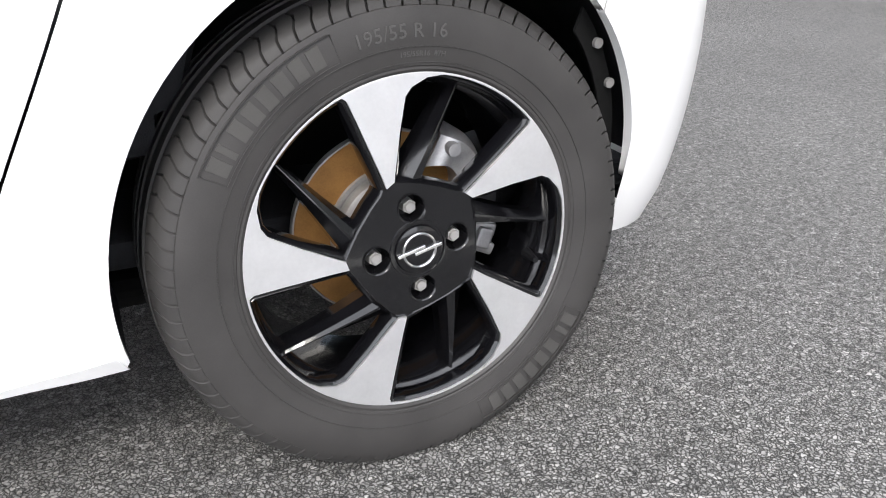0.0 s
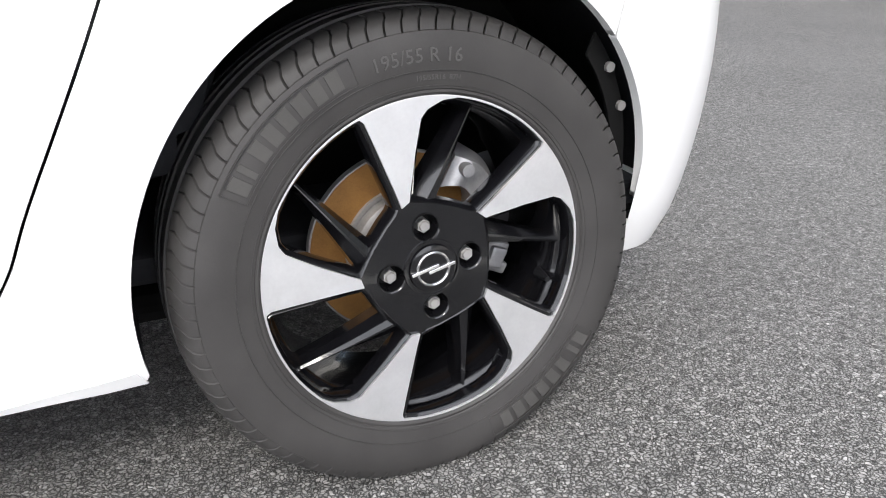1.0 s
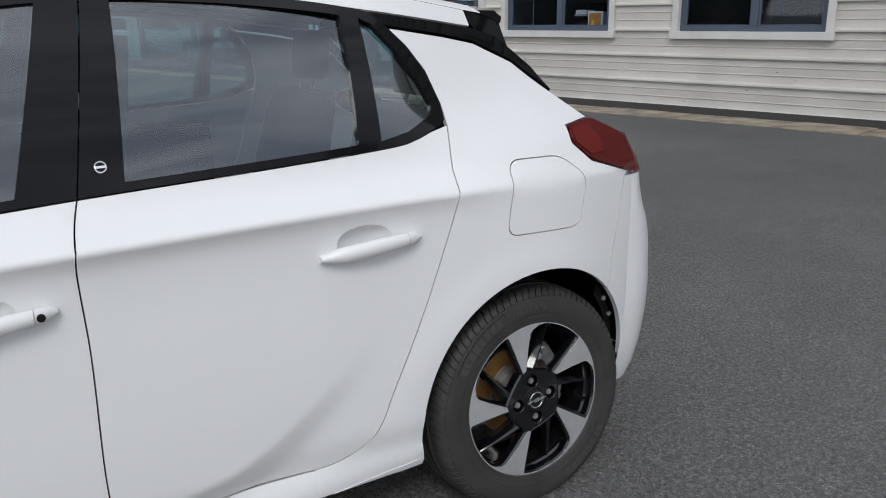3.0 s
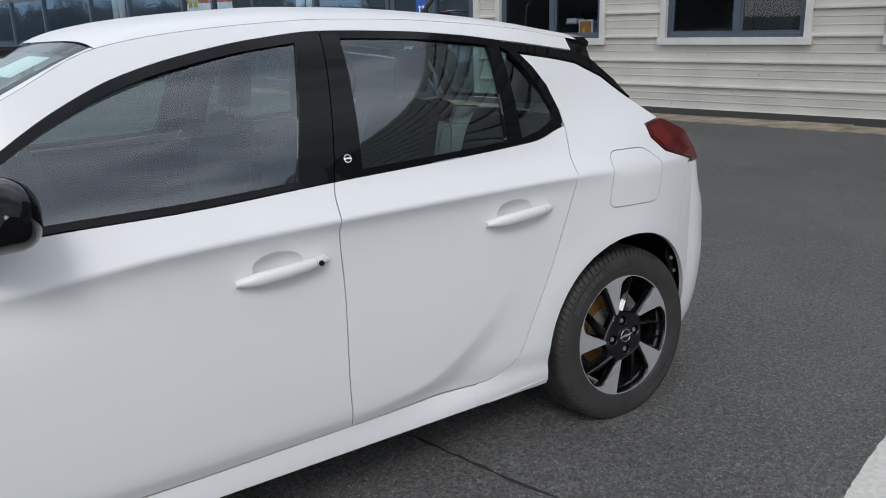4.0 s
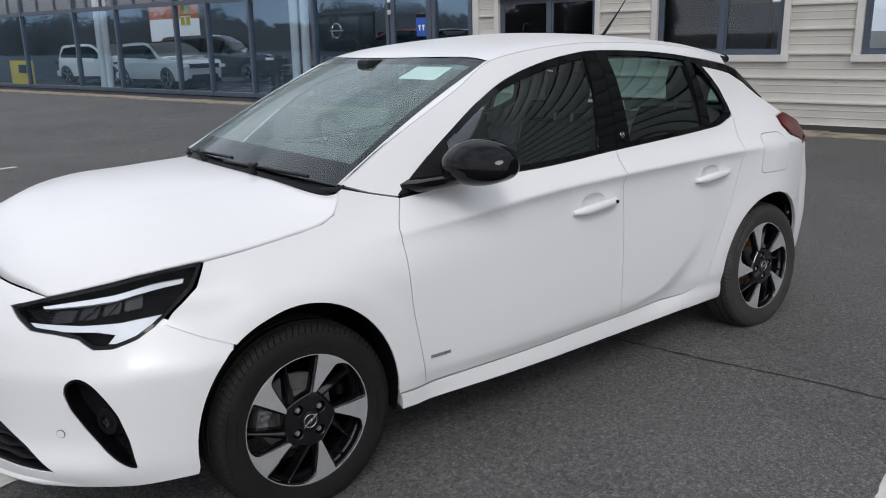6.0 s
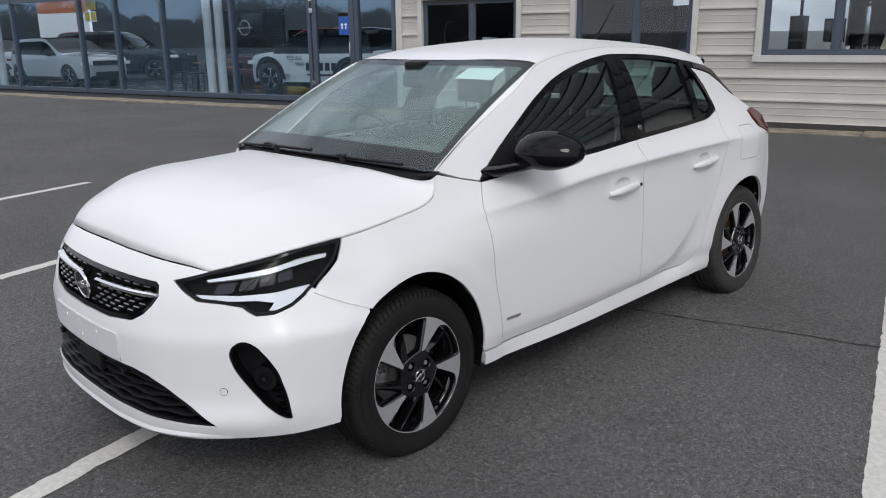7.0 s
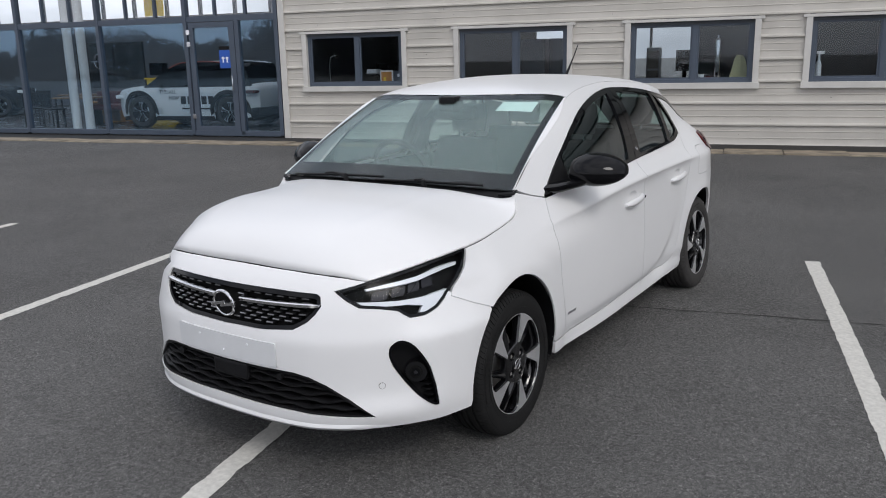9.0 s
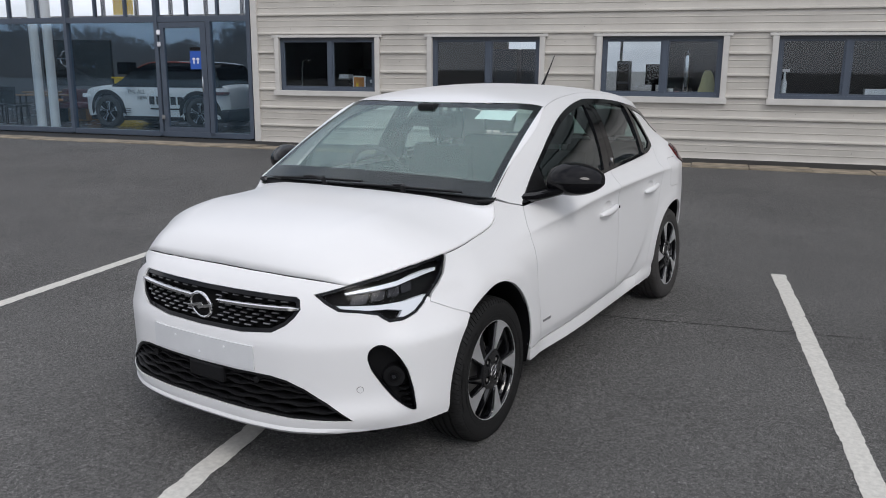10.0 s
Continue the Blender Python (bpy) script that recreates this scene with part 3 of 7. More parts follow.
tagged(wbox("wall_partition", (-7.66, 0.22, -0.05), (-7.5, 12.0, 6.3), M["room"], bevel=0), "plain grey partition wall", "wall", kind="structure")
tagged(wbox("roof_building", (-7.7, 0.1, ROOF_H - 0.1), (FAR, 12.2, ROOF_H), M["trim_paint"], bevel=0), "flat metal roof", "roof", kind="structure")
# the gap between these two roofs is added, out of view, to brighten the showroom
tagged(wbox("roof_showroom", (-34, 0.1, ROOF_H - 0.1), (-7.7, 0.9, ROOF_H), M["trim_paint"], bevel=0), "flat metal roof before an added, unseen opening", "roof", kind="structure")
tagged(wbox("roof_showroom_back", (-34, 9.0, ROOF_H - 0.1), (-7.7, 12.2, ROOF_H), M["trim_paint"], bevel=0), "flat metal roof behind an added, unseen opening", "roof", kind="structure")

# gutter, near black for the shaded gap under the cladding, and kerb along the building's foot
tagged(wbox("gutter", (-34, -0.92, -0.05), (FAR, 0.02, 0.006), M["gutter"], bevel=0), "gutter strip coloured near black for the shade under the cladding's edge", "gutter", kind="structure")
kerb = tagged(new("kerb"), "stained buff concrete kerb at the wall's foot", "kerb", kind="structure")
s = -34.0
while s < 24:
    length = random.uniform(0.86, 0.94)
    wbox("kerb_stone", (s, -1.50 + random.uniform(-0.03, 0.03), -0.05), (s + length - 0.012, -0.90 + random.uniform(-0.06, 0.02), 0.02 + random.uniform(-0.008, 0.008)), M["concrete"], kerb, bevel=0.012)
    s += length

# ---- the showroom's glass front ----
GLASS_H = 5.2
shop = tagged(new("window_showroom"), "showroom glass wall in blue-grey aluminium mullions", "glass wall", kind="structure")
MULL = [-7.88, -10.15, -12.55, -14.95, -16.75, -18.25, -21.35, -23.9, -27.55, -30.5, -33.95]
for s in MULL:
    wbox("mullion", (s - 0.045, -0.02, 0.05), (s + 0.045, 0.12, GLASS_H), M["frame"], shop)
for a, b in zip(MULL[1:], MULL):
    wbox("bottom_rail", (a + 0.045, -0.01, 0.03), (b - 0.045, 0.11, 0.14), M["frame"], shop)
    zt = 2.52
    wbox("transom", (a + 0.045, 0.0, zt - 0.06), (b - 0.045, 0.11, zt + 0.06), M["frame"], shop)
    third = (b - a) / 3
    for i in range(3):
        if i:
            wbox("glazing_bar", (a + third * i - 0.025, 0.01, zt + 0.06), (a + third * i + 0.025, 0.1, GLASS_H), M["frame"], shop)
        wbox("pane", (a + third * i + 0.02, 0.05, zt + 0.05), (a + third * (i + 1) - 0.02, 0.058, GLASS_H), M["clear_pane"], shop, bevel=0).visible_shadow = False
    if b != MULL[0]:
        wbox("pane", (a + 0.04, 0.05, 0.13), (b - 0.04, 0.058, zt - 0.05), M["shop_pane"], shop, bevel=0).visible_shadow = False
wbox("fascia", (-34, -0.05, GLASS_H), (-7.8, 0.3, ROOF_H), M["clad"], shop, "pale metal fascia")

door = tagged(new("door_1"), "closed glazed showroom door in a blue-grey frame", "door", kind="structure")
bm = bmesh.new()
for lo3, hi3 in (((-10.08, 0.0, 0.1), (-9.96, 0.07, 2.45)), ((-9.06, 0.0, 0.1), (-8.92, 0.07, 2.45)), ((-9.96, 0.0, 0.1), (-9.06, 0.07, 0.24)), ((-9.96, 0.0, 2.34), (-9.06, 0.07, 2.45))):
    box_bm(bm, lo3, hi3, 0.006, FRONT)
part("door_leaf", bm, M["frame"], door)
wbox("pane", (-9.97, 0.03, 0.23), (-9.05, 0.038, 2.35), M["shop_pane"], door, bevel=0).visible_shadow = False
wbox("door_post", (-8.90, -0.01, 0.05), (-8.80, 0.11, 2.5), M["frame"], door)
wbox("pane", (-8.80, 0.04, 0.14), (-7.93, 0.048, 2.46), M["shop_pane"], door, bevel=0).visible_shadow = False
tube("door_handle", [wall_at(-9.0, 0, 0.98), wall_at(-9.0, -0.06, 1.0), wall_at(-9.0, -0.07, 1.12), wall_at(-9.0, -0.06, 1.32), wall_at(-9.0, 0, 1.34)], 0.014, M["chrome"], door, "bright metal pull handle")
for z in (0.4, 1.95, 2.2):
    wbox("hinge", (-10.12, -0.03, z), (-10.03, 0.0, z + 0.1), M["chrome"], door)
sign = thing("door_sign", "small blue notice stuck on the glazed door", "sign")
wbox("sheet", (-9.34, 0.018, 1.48), (-9.06, 0.026, 1.86), M["blue"], sign)
for i in range(2):
    wbox("arrow_bar", (-9.26 + 0.1 * i, 0.012, 1.60), (-9.23 + 0.1 * i, 0.017, 1.72), M["white_plastic"], sign, bevel=0)
    wbox("arrow_bar", (-9.28 + 0.1 * i, 0.012, 1.68), (-9.21 + 0.1 * i, 0.0165, 1.71), M["white_plastic"], sign, bevel=0)
wbox("heading", (-9.34, 0.018, 1.87), (-9.06, 0.026, 1.94), M["black"], sign)

tagged(wbox("floor_showroom", (-34, 0.12, -0.05), (-7.66, 12, 0.05), M["floor_tile"], bevel=0), "dark polished showroom floor", "floor", kind="structure")
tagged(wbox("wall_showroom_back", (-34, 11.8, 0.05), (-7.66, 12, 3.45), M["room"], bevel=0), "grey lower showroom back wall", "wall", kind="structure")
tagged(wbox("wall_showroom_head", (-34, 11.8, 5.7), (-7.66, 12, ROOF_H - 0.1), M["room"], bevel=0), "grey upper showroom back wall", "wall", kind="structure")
rear_glass = tagged(new("window_back"), "high band of back windows with grey posts", "window", kind="structure")
s = -33.9
while s < -7.7:
    wbox("post", (s - 0.06, 11.84, 3.45), (s + 0.06, 11.96, 5.7), M["frame"], rear_glass)
    s += 1.55
tagged(wbox("wall_showroom_end", (-34.2, 0.0, -0.05), (-34, 9.0, ROOF_H - 0.1), M["room"], bevel=0), "grey showroom end wall", "wall", kind="structure")
tagged(wbox("wall_showroom_low", (-34.2, 9.0, -0.05), (-34, 12, 1.3), M["room"], bevel=0), "low grey wall under an end opening", "wall", kind="structure")
tagged(wbox("wall_showroom_lintel", (-34.2, 9.0, 3.4), (-34, 12, ROOF_H - 0.1), M["room"], bevel=0), "grey wall over an end opening", "wall", kind="structure")
for s in (-14.62, -24.6):
    col = thing("column", "white round steel column inside the showroom", "column", group="showroom columns")
    for d in (0.0, 0.42):
        rings = [[wall_at(s + d + 0.11 * math.cos(2 * math.pi * j / 20), 1.2 + 0.11 * math.sin(2 * math.pi * j / 20), z) for j in range(20)] for z in (0.05, GLASS_H + 0.8)]
        loft("shaft", rings, M["plate"], col)

# ---- the car's skin ----


def spline(pts):
    """Smooth curve through (a, b) pairs (monotone cubic); linear past its ends."""
    xs=np.array([p[0] for p in pts],float); ys=np.array([p[1] for p in pts],float)
    h=np.diff(xs); d=np.diff(ys)/h; m=np.zeros(len(xs)); m[0],m[-1]=d[0],d[-1]
    for i in range(1,len(xs)-1):
        if d[i-1]*d[i]>0:
            a,b=2*h[i]+h[i-1],h[i]+2*h[i-1]; m[i]=(a+b)/(a/d[i-1]+b/d[i])
    def f(v):
        if v<=xs[0]: return float(ys[0]+m[0]*(v-xs[0]))
        if v>=xs[-1]: return float(ys[-1]+m[-1]*(v-xs[-1]))
        i=int(np.searchsorted(xs,v))-1; t=(v-xs[i])/h[i]
        return float(ys[i]*(1+2*t)*(1-t)**2+m[i]*h[i]*t*(1-t)**2+ys[i+1]*t*t*(3-2*t)+m[i+1]*h[i]*t*t*(t-1))
    return f


def ease(a,b,v):
    t=min(1,max(0,(v-a)/(b-a))); return t*t*(3-2*t)
PLAN=[(0,0),(.004,.16),(.015,.272),(.037,.380),(.076,.468),(.126,.544),(.190,.612),(.264,.682),(.352,.748),(.439,.785),(.530,.806),(.67,.813),(.87,.815),(1.21,.817)]
plan_y=spline(PLAN[1:])       # half width by the distance behind the nose
mid_p=spline([(.15,.785),(.20,.805),(.225,.822),(.265,.826),(.29,.822),(.36,.832),(.47,.832),(.6,.828),(.72,.822),(.80,.818),(.85,.818),(.88,.825),(.897,.834),(.915,.820),(.94,.795),(.965,.772),(.985,.760),(1.045,.742),(1.12,.716),(1.2,.682),(1.28,.640),(1.34,.598),(1.375,.566),(1.40,.535),(1.43,.49)])
front_p=spline([(.15,.79),(.21,.815),(.30,.826),(.5,.83),(.66,.826),(.73,.812),(.79,.780),(.834,.750),(.88,.722),(.94,.690),(1.0,.662),(1.1,.61),(1.2,.57),(1.3,.53)])
rear_p=spline([(.15,.74),(.25,.79),(.40,.815),(.60,.828),(.75,.830),(.86,.826),(.905,.824),(.95,.797),(1.03,.756),(1.1,.718),(1.2,.662),(1.3,.600),(1.37,.545),(1.42,.50)])
crease_z=spline([(-2.3,.80),(-2.121,.818),(-1.873,.844),(-1.515,.886),(-1.096,.900),(-.728,.906),(-.271,.910),(.3,.910)])
tuck_z=spline([(-2.2,.335),(-1.5,.322),(-1.08,.322),(-.865,.353),(-.69,.440),(-.57,.543),(-.45,.68)])
taper=spline([(-3.3,.30),(-3.17,.695),(-3.098,.781),(-3.015,.868),(-2.93,.922),(-2.84,.948),(-2.70,.958),(-2.5,.962),(-2.2,.966),(-2.0,.975),(-1.75,.992),(-1.5,1.0)])


def fall_back(z):
    """How far the nose's sides fall back above the crease under the lamps."""
    t=min(1,max(0,(z-.570)/.13)); return t*(1.25-.25*t)


def Y(x,z):
    """Half width of the body's side at x, z."""
    skew=-.0122*(x+1.5); x-=.010
    zc=crease_z(x); zm=z
    if .70<z<.965: zm=.70+(z-.70)*(.197/(zc-.70)) if z<zc else .897+(z-zc)*(.068/(.965-zc))
    y=mid_p(zm)
    zt=tuck_z(x)
    if z<zt: y-=min(.026,.30*(zt-z))*(1-ease(-.84,-.43,x))*ease(.22,.29,z)
    if x<-1.5:
        w=ease(-1.5,-2.55,x); y=y*(1-w)+front_p(z)*w
        y*=taper(x)
        y*=1-.085*fall_back(z)*ease(-2.62,-2.92,x)*(1-.6*ease(.76,.86,z))
    if x>-.5:
        w=ease(-.5,.0,x); y=y*(1-w)+rear_p(z)*w
        y+=.016*ease(-.45,0,x)*(1-ease(.95,1.15,z))
        y-=.075*ease(.98,1.2,z)*ease(-.35,.3,x)
        y*=1-.20*max(0,x-.02)**1.6/.4**1.6*.4 - (0.9*max(0,x-.32)**2)
    for cx in (0,-2.53):           # flared arches
        r=math.hypot(x-cx,z-.30)
        y+=(.008 if cx==0 else .013)*math.exp(-(max(0,r-.36)/.088)**4)*ease(.10,.28,z)*(1-ease(.70,.82,z))*(1-.85*ease(-2.66,-2.85,x))
    return y+skew
nose_x=spline([(.15,-3.27),(.19,-3.325),(.23,-3.35),(.30,-3.355),(.45,-3.36),(.55,-3.362),(.62,-3.345),(.70,-3.318),(.76,-3.285),(.80,-3.25),(.84,-3.18)])
ARC=[0.0]
for (a,b),(c,d) in zip(PLAN,PLAN[1:]): ARC.append(ARC[-1]+math.hypot(c-a,d-b))
arc_dx=spline([(s,p[0]) for s,p in zip(ARC,PLAN)]); arc_y=spline([(s,p[1]) for s,p in zip(ARC,PLAN)])


def F(s,z):
    """Point of the front's skin, s metres round from the middle (left side: y negative)."""
    a=abs(s); dx,y=arc_dx(a),arc_y(a)
    fade=1-ease(.15,.52,dx)
    x=-3.36+dx+(nose_x(z)+3.36)*fade
    r=front_p(z)/.83
    y*=1+(r-1)*ease(.25,.8,y)
    y*=1-.085*fall_back(z)*ease(.10,.44,dx)*(1-.6*ease(.76,.86,z))
    y+=(Y(x,z)-y)*ease(.36,.46,dx)
    g=math.exp(-((z-.29)/.055)**2)*fade      # lip along the bumper's foot
    x-=.014*g; y+=.016*g*ease(.2,.7,y)
    swell=.007*math.exp(-((a-.835+.22*(z-.45))/.075)**4)*ease(.27,.36,z)*ease(.650,.530,z)   # brow round the fog pocket
    x-=swell*.7; y+=swell*.7
    return x,(-y if s>=0 else y),z


def side(x, z):
    return x, -Y(x, z), z


def arc_of_x(x):
    """How far round the nose the skin has reached x, low on the flank."""
    lo, hi = 0.3, 1.6
    for _ in range(40):
        m = (lo + hi) / 2
        lo, hi = (m, hi) if arc_dx(m) - 3.36 < x else (lo, m)
    return lo


ARCH_R = [(0.005 + 0.360 * math.cos(radians(a)), 0.308 + 0.375 * math.sin(radians(a))) for a in range(195, -16, -3)]
ARCH_F = [(-2.529 + 0.336 * math.cos(radians(a)), 0.304 + 0.378 * math.sin(radians(a))) for a in range(186, -13, -3)]
w_top = spline([(-2.095, .931), (-2.010, 1.003), (-1.868, 1.108), (-1.700, 1.216), (-1.550, 1.283), (-1.371, 1.328), (-1.175, 1.359), (-0.988, 1.374), (-0.735, 1.367), (-0.519, 1.350), (-0.385, 1.332)])
belt = spline([(-2.095, .929), (-1.716, .962), (-1.417, .970), (-1.062, .988), (-0.655, 1.006), (-0.440, 1.018), (-0.350, 1.026), (-0.235, 1.062)])
rail = spline([(-2.290, .992), (-1.990, 1.152), (-1.790, 1.252), (-1.583, 1.349), (-1.410, 1.378), (-1.164, 1.398), (-0.975, 1.406), (-0.733, 1.402), (-0.499, 1.387), (-0.290, 1.366), (-0.040, 1.33)])


def flow(pts, k=6):
    """A smooth line through a few points."""
    out = []
    for i in range(len(pts) - 1):
        p0, p1, p2, p3 = (Vector(pts[j]) for j in (max(i - 1, 0), i, i + 1, min(i + 2, len(pts) - 1)))
        for q in range(k):
            t = q / k
            out.append(tuple(0.5 * (2 * p1 + (p2 - p0) * t + (2 * p0 - 5 * p1 + 4 * p2 - p3) * t * t + (3 * p1 - p0 - 3 * p2 + p3) * t ** 3)))
    return out + [tuple(pts[-1])]


def run(fn, a, b, k=24):
    return [(a + (b - a) * i / k, fn(a + (b - a) * i / k)) for i in range(k + 1)]


car = thing("hatchback_car", "white five-door electric hatchback with black roof trim and alloy wheels", "car")
GAP = 0.0016
FEATURES = [[(x, crease_z(x) + d) for x in np.arange(-2.2, .3, .016)] for d in (-.022, -.008, 0, .008, .02)]
FEATURES += [[(x, tuck_z(x) + d) for x in np.arange(-2.2, -.45, .016)] for d in (-.012, 0, .012)]
gap_f = [(-2.093, .930), (-2.123, .853), (-2.128, .815), (-2.122, .60), (-2.098, .425), (-2.075, .288)]
gap_m = [(-1.062, .988), (-1.085, .893), (-1.082, .70), (-1.088, .455), (-1.082, .295)]
gap_r = [(-0.220, 1.062), (-0.245, .916), (-0.265, .841), (-0.345, .64), (-0.434, .455), (-0.466, .382), (-0.502, .335), (-0.570, .300), (-0.640, .291)]

gap_f, gap_m, gap_r = flow(gap_f), flow(gap_m), flow(gap_r)

# front wing
fender = [(-2.766, .840), (-2.590, .858), (-2.460, .872), (-2.380, .886), (-2.335, .906), (-2.312, .935), (-2.296, .982), (-2.190, .953)] + gap_f + [(-2.190, .288)] + \
    [p for p in ARCH_F[::-1] if p[1] > 0.29 and not (p[0] < -2.6 and p[1] < .605)] + [(-2.728, .606), (-2.810, .640), (-2.897, .685), (-2.872, .715), (-2.798, .775)]
wing_seam = [(-2.742, .594), (-2.734, .622), (-2.80, .650), (-2.895, .702), (-2.925, .690), (-2.83, .628)]
both("wing_flange", wing_seam, side, M["paint"], car, off=-.005, lip=0)
both("front_wing", fender, side, M["paint"], car, gap=GAP, step=0.022)

# doors
HANDLES = ((-1.262, .803, -1.378, -1.126, .783, .803), (-.492, .826, -.604, -.352, .809, .827))


def dish(cx, cz):
    def f(x, z):
        r = min(1.0, math.hypot((x - cx) / 0.068, (z - cz) / 0.036))
        return x, -(Y(x, z) - 0.024 * (1 - r * r) ** 0.7 if r < 1 else Y(x, z)), z
    return f


def oval(cx, cz, rx, rz, k=36):
    return [(cx + rx * math.cos(2 * math.pi * i / k), cz + rz * math.sin(2 * math.pi * i / k)) for i in range(k)]


front_door = gap_f + [(-1.6, .287)] + gap_m[::-1] + run(belt, -1.062, -2.085)[1:]
rear_door = gap_m + [(-.9, .297)] + gap_r[::-1] + run(belt, -.235, -1.062)[1:-1]


def handle(h, parent, flip, lock):
    """A bar handle: flat strap with a swelling grip and rounded ends."""
    x0, x1, z0, z1 = h[2:]
    def length(t0, t1, k):
        rings = []
        for i in range(k + 1):
            t = t0 + (t1 - t0) * i / k
            x, z = x0 + (x1 - x0) * t, z0 + (z1 - z0) * t + 0.004 * math.sin(math.pi * t)
            hh = 0.0185 * min(1.0, (t / 0.24 + 0.16) ** 0.5) * (1 - .2 * ease(.45, 1, t)) * min(1.0, ((1.004 - t) / 0.07) ** 0.5)
            out = 0.006 + 0.034 * math.sin(math.pi * min(max(t, 0.02), 0.985)) ** 0.45
            y = Y(x, z)
            rings.append([(x, -(y + out - 0.014 + 0.014 * math.cos(a)), z + hh * math.sin(a)) for a in [2 * math.pi * j / 12 for j in range(12)]])
        return [[(x, -y, z) for x, y, z in r][::-1] for r in rings] if flip else rings
    grip = loft("handle", length(0, .835, 12), M["paint"], parent)
    loft("handle_cap", length(.841, 1, 6), M["paint"], grip)
    if lock and not flip:
        x, z = x1 - 0.030, z1 - 0.0005
        bm = bmesh.new()
        bmesh.ops.create_cone(bm, cap_ends=True, segments=20, radius1=0.0075, radius2=0.0075, depth=0.004,
                              matrix=pose(x, -(Y(x, z) + 0.0300), z, 90))
        part("keyhole", bm, M["black"], grip, "small dark lock cylinder")
    return grip


doors = {}
for flip in (False, True):
    for nm, poly, h in (("front_door", front_door, HANDLES[0]), ("rear_door", rear_door, HANDLES[1])):
        d = panel(nm, poly, side, M["paint"], car, holes=[oval(h[0], h[1] + .006, 0.068, 0.036)], gap=GAP, flip=flip, step=0.028, lines=FEATURES)
        doors[nm, flip] = d
        panel("handle_recess", oval(h[0], h[1] + .006, 0.0702, 0.0382), dish(h[0], h[1] + .006), M["paint"], d, lip=0, step=0.008, flip=flip, cell=0.006)
        handle(h, d, flip, nm == "front_door")


# windows and their black frames
def even_glass(x0, x1):
    """The flank's shape without its small unevenness, as panes are: a curve of second order each way."""
    xs, zs = (x0, (x0 + x1) / 2, x1), (1.03, 1.17, 1.31)
    ys = [[Y(x, z) for z in zs] for x in xs]

    def w(v, k):
        p = 1.0
        for j in range(3):
            if j != v[1]:
                p *= (v[0] - k[j]) / (k[v[1]] - k[j])
        return p

    def fn(x, z):
        return x, -sum(w((x, i), xs) * w((z, j), zs) * ys[i][j] for i in range(3) for j in range(3)), z
    return fn


def band(fn, d):
    return lambda v: fn(v) + d


frame_f = run(w_top, -2.085, -.988, 40) + run(belt, -1.062, -2.085, 30)
glass_f = run(band(w_top, -.027), -1.858, -1.076, 30) + run(band(belt, .020), -1.166, -1.858, 20)
frame_r = run(w_top, -.988, -.385, 20) + [(-.358, 1.324), (-.325, 1.300), (-.276, 1.245), (-.240, 1.187), (-.221, 1.110), (-.223, 1.072)] + run(belt, -.235, -1.062, 20)
glass_r = run(band(w_top, -.024), -.934, -.437, 16) + run(band(belt, .020), -.464, -.971, 14)
glass_q = [(-0.388, 1.308), (-0.362, 1.296), (-0.315, 1.238), (-0.274, 1.168), (-0.254, 1.110), (-0.260, 1.088), (-0.330, 1.056), (-0.402, 1.040)]


def pane_sheet(x0, x1, lo, hi, fn, parent, flip, k=28, m=18):
    """A bowed pane, let into the frame's channel all round."""
    verts = []
    for i in range(k + 1):
        x = x0 + (x1 - x0) * i / k
        a, b = lo(x), hi(x)
        for j in range(m + 1):
            px, py, pz = fn(x, a + (b - a) * j / m)
            verts.append((px, -(py + .008) if flip else py + .008, pz))
    mesh("window_glass", verts, grid_faces(k + 1, m + 1), M["side_glass"], parent, "lightly tinted side glass").visible_shadow = False


quarter_top = spline([(-.43, 1.326), (-.37, 1.306), (-.315, 1.250), (-.272, 1.180), (-.245, 1.105)])
for flip in (False, True):
    f = panel("window_frame", frame_f, side, M["gloss_black"], doors["front_door", flip], "gloss black window surround", holes=[glass_f], gap=0.0015, flip=flip, off=0.002)
    pane_sheet(-1.872, -1.066, band(belt, .012), band(w_top, -.016), even_glass(-1.70, -1.08), f, flip)
    f = panel("window_frame", frame_r, side, M["gloss_black"], doors["rear_door", flip], "gloss black window surround", holes=[glass_r, glass_q], gap=0.0015, flip=flip, off=0.002)
    pane_sheet(-.978, -.424, band(belt, .012), band(w_top, -.014), even_glass(-.92, -.28), f, flip)
    pane_sheet(-.414, -.247, band(belt, .010), quarter_top, even_glass(-.92, -.28), f, flip, 14, 14)

# pillar and roof edge
pillar = [(-2.19, .956), (-2.096, .934)] + run(w_top, -2.085, -.385, 50) + [(-.30, 1.322), (-.04, 1.288)] + run(rail, -.04, -2.29, 60)
both("side_frame", pillar, side, M["paint"], car, gap=0.001, step=0.025)

# rear quarter
TAIL = [(0.152, 1.034), (0.254, 1.044), (0.370, .99), (0.370, .892), (0.340, .899), (0.198, .943), (0.145, .991)]
TAIL = rounded(TAIL, .018, 3)
FUEL = [(-0.110, .789), (0.130, .783), (0.156, .912), (0.085, .968), (-0.080, .970)]
FUEL = rounded(FUEL, .034, 5)
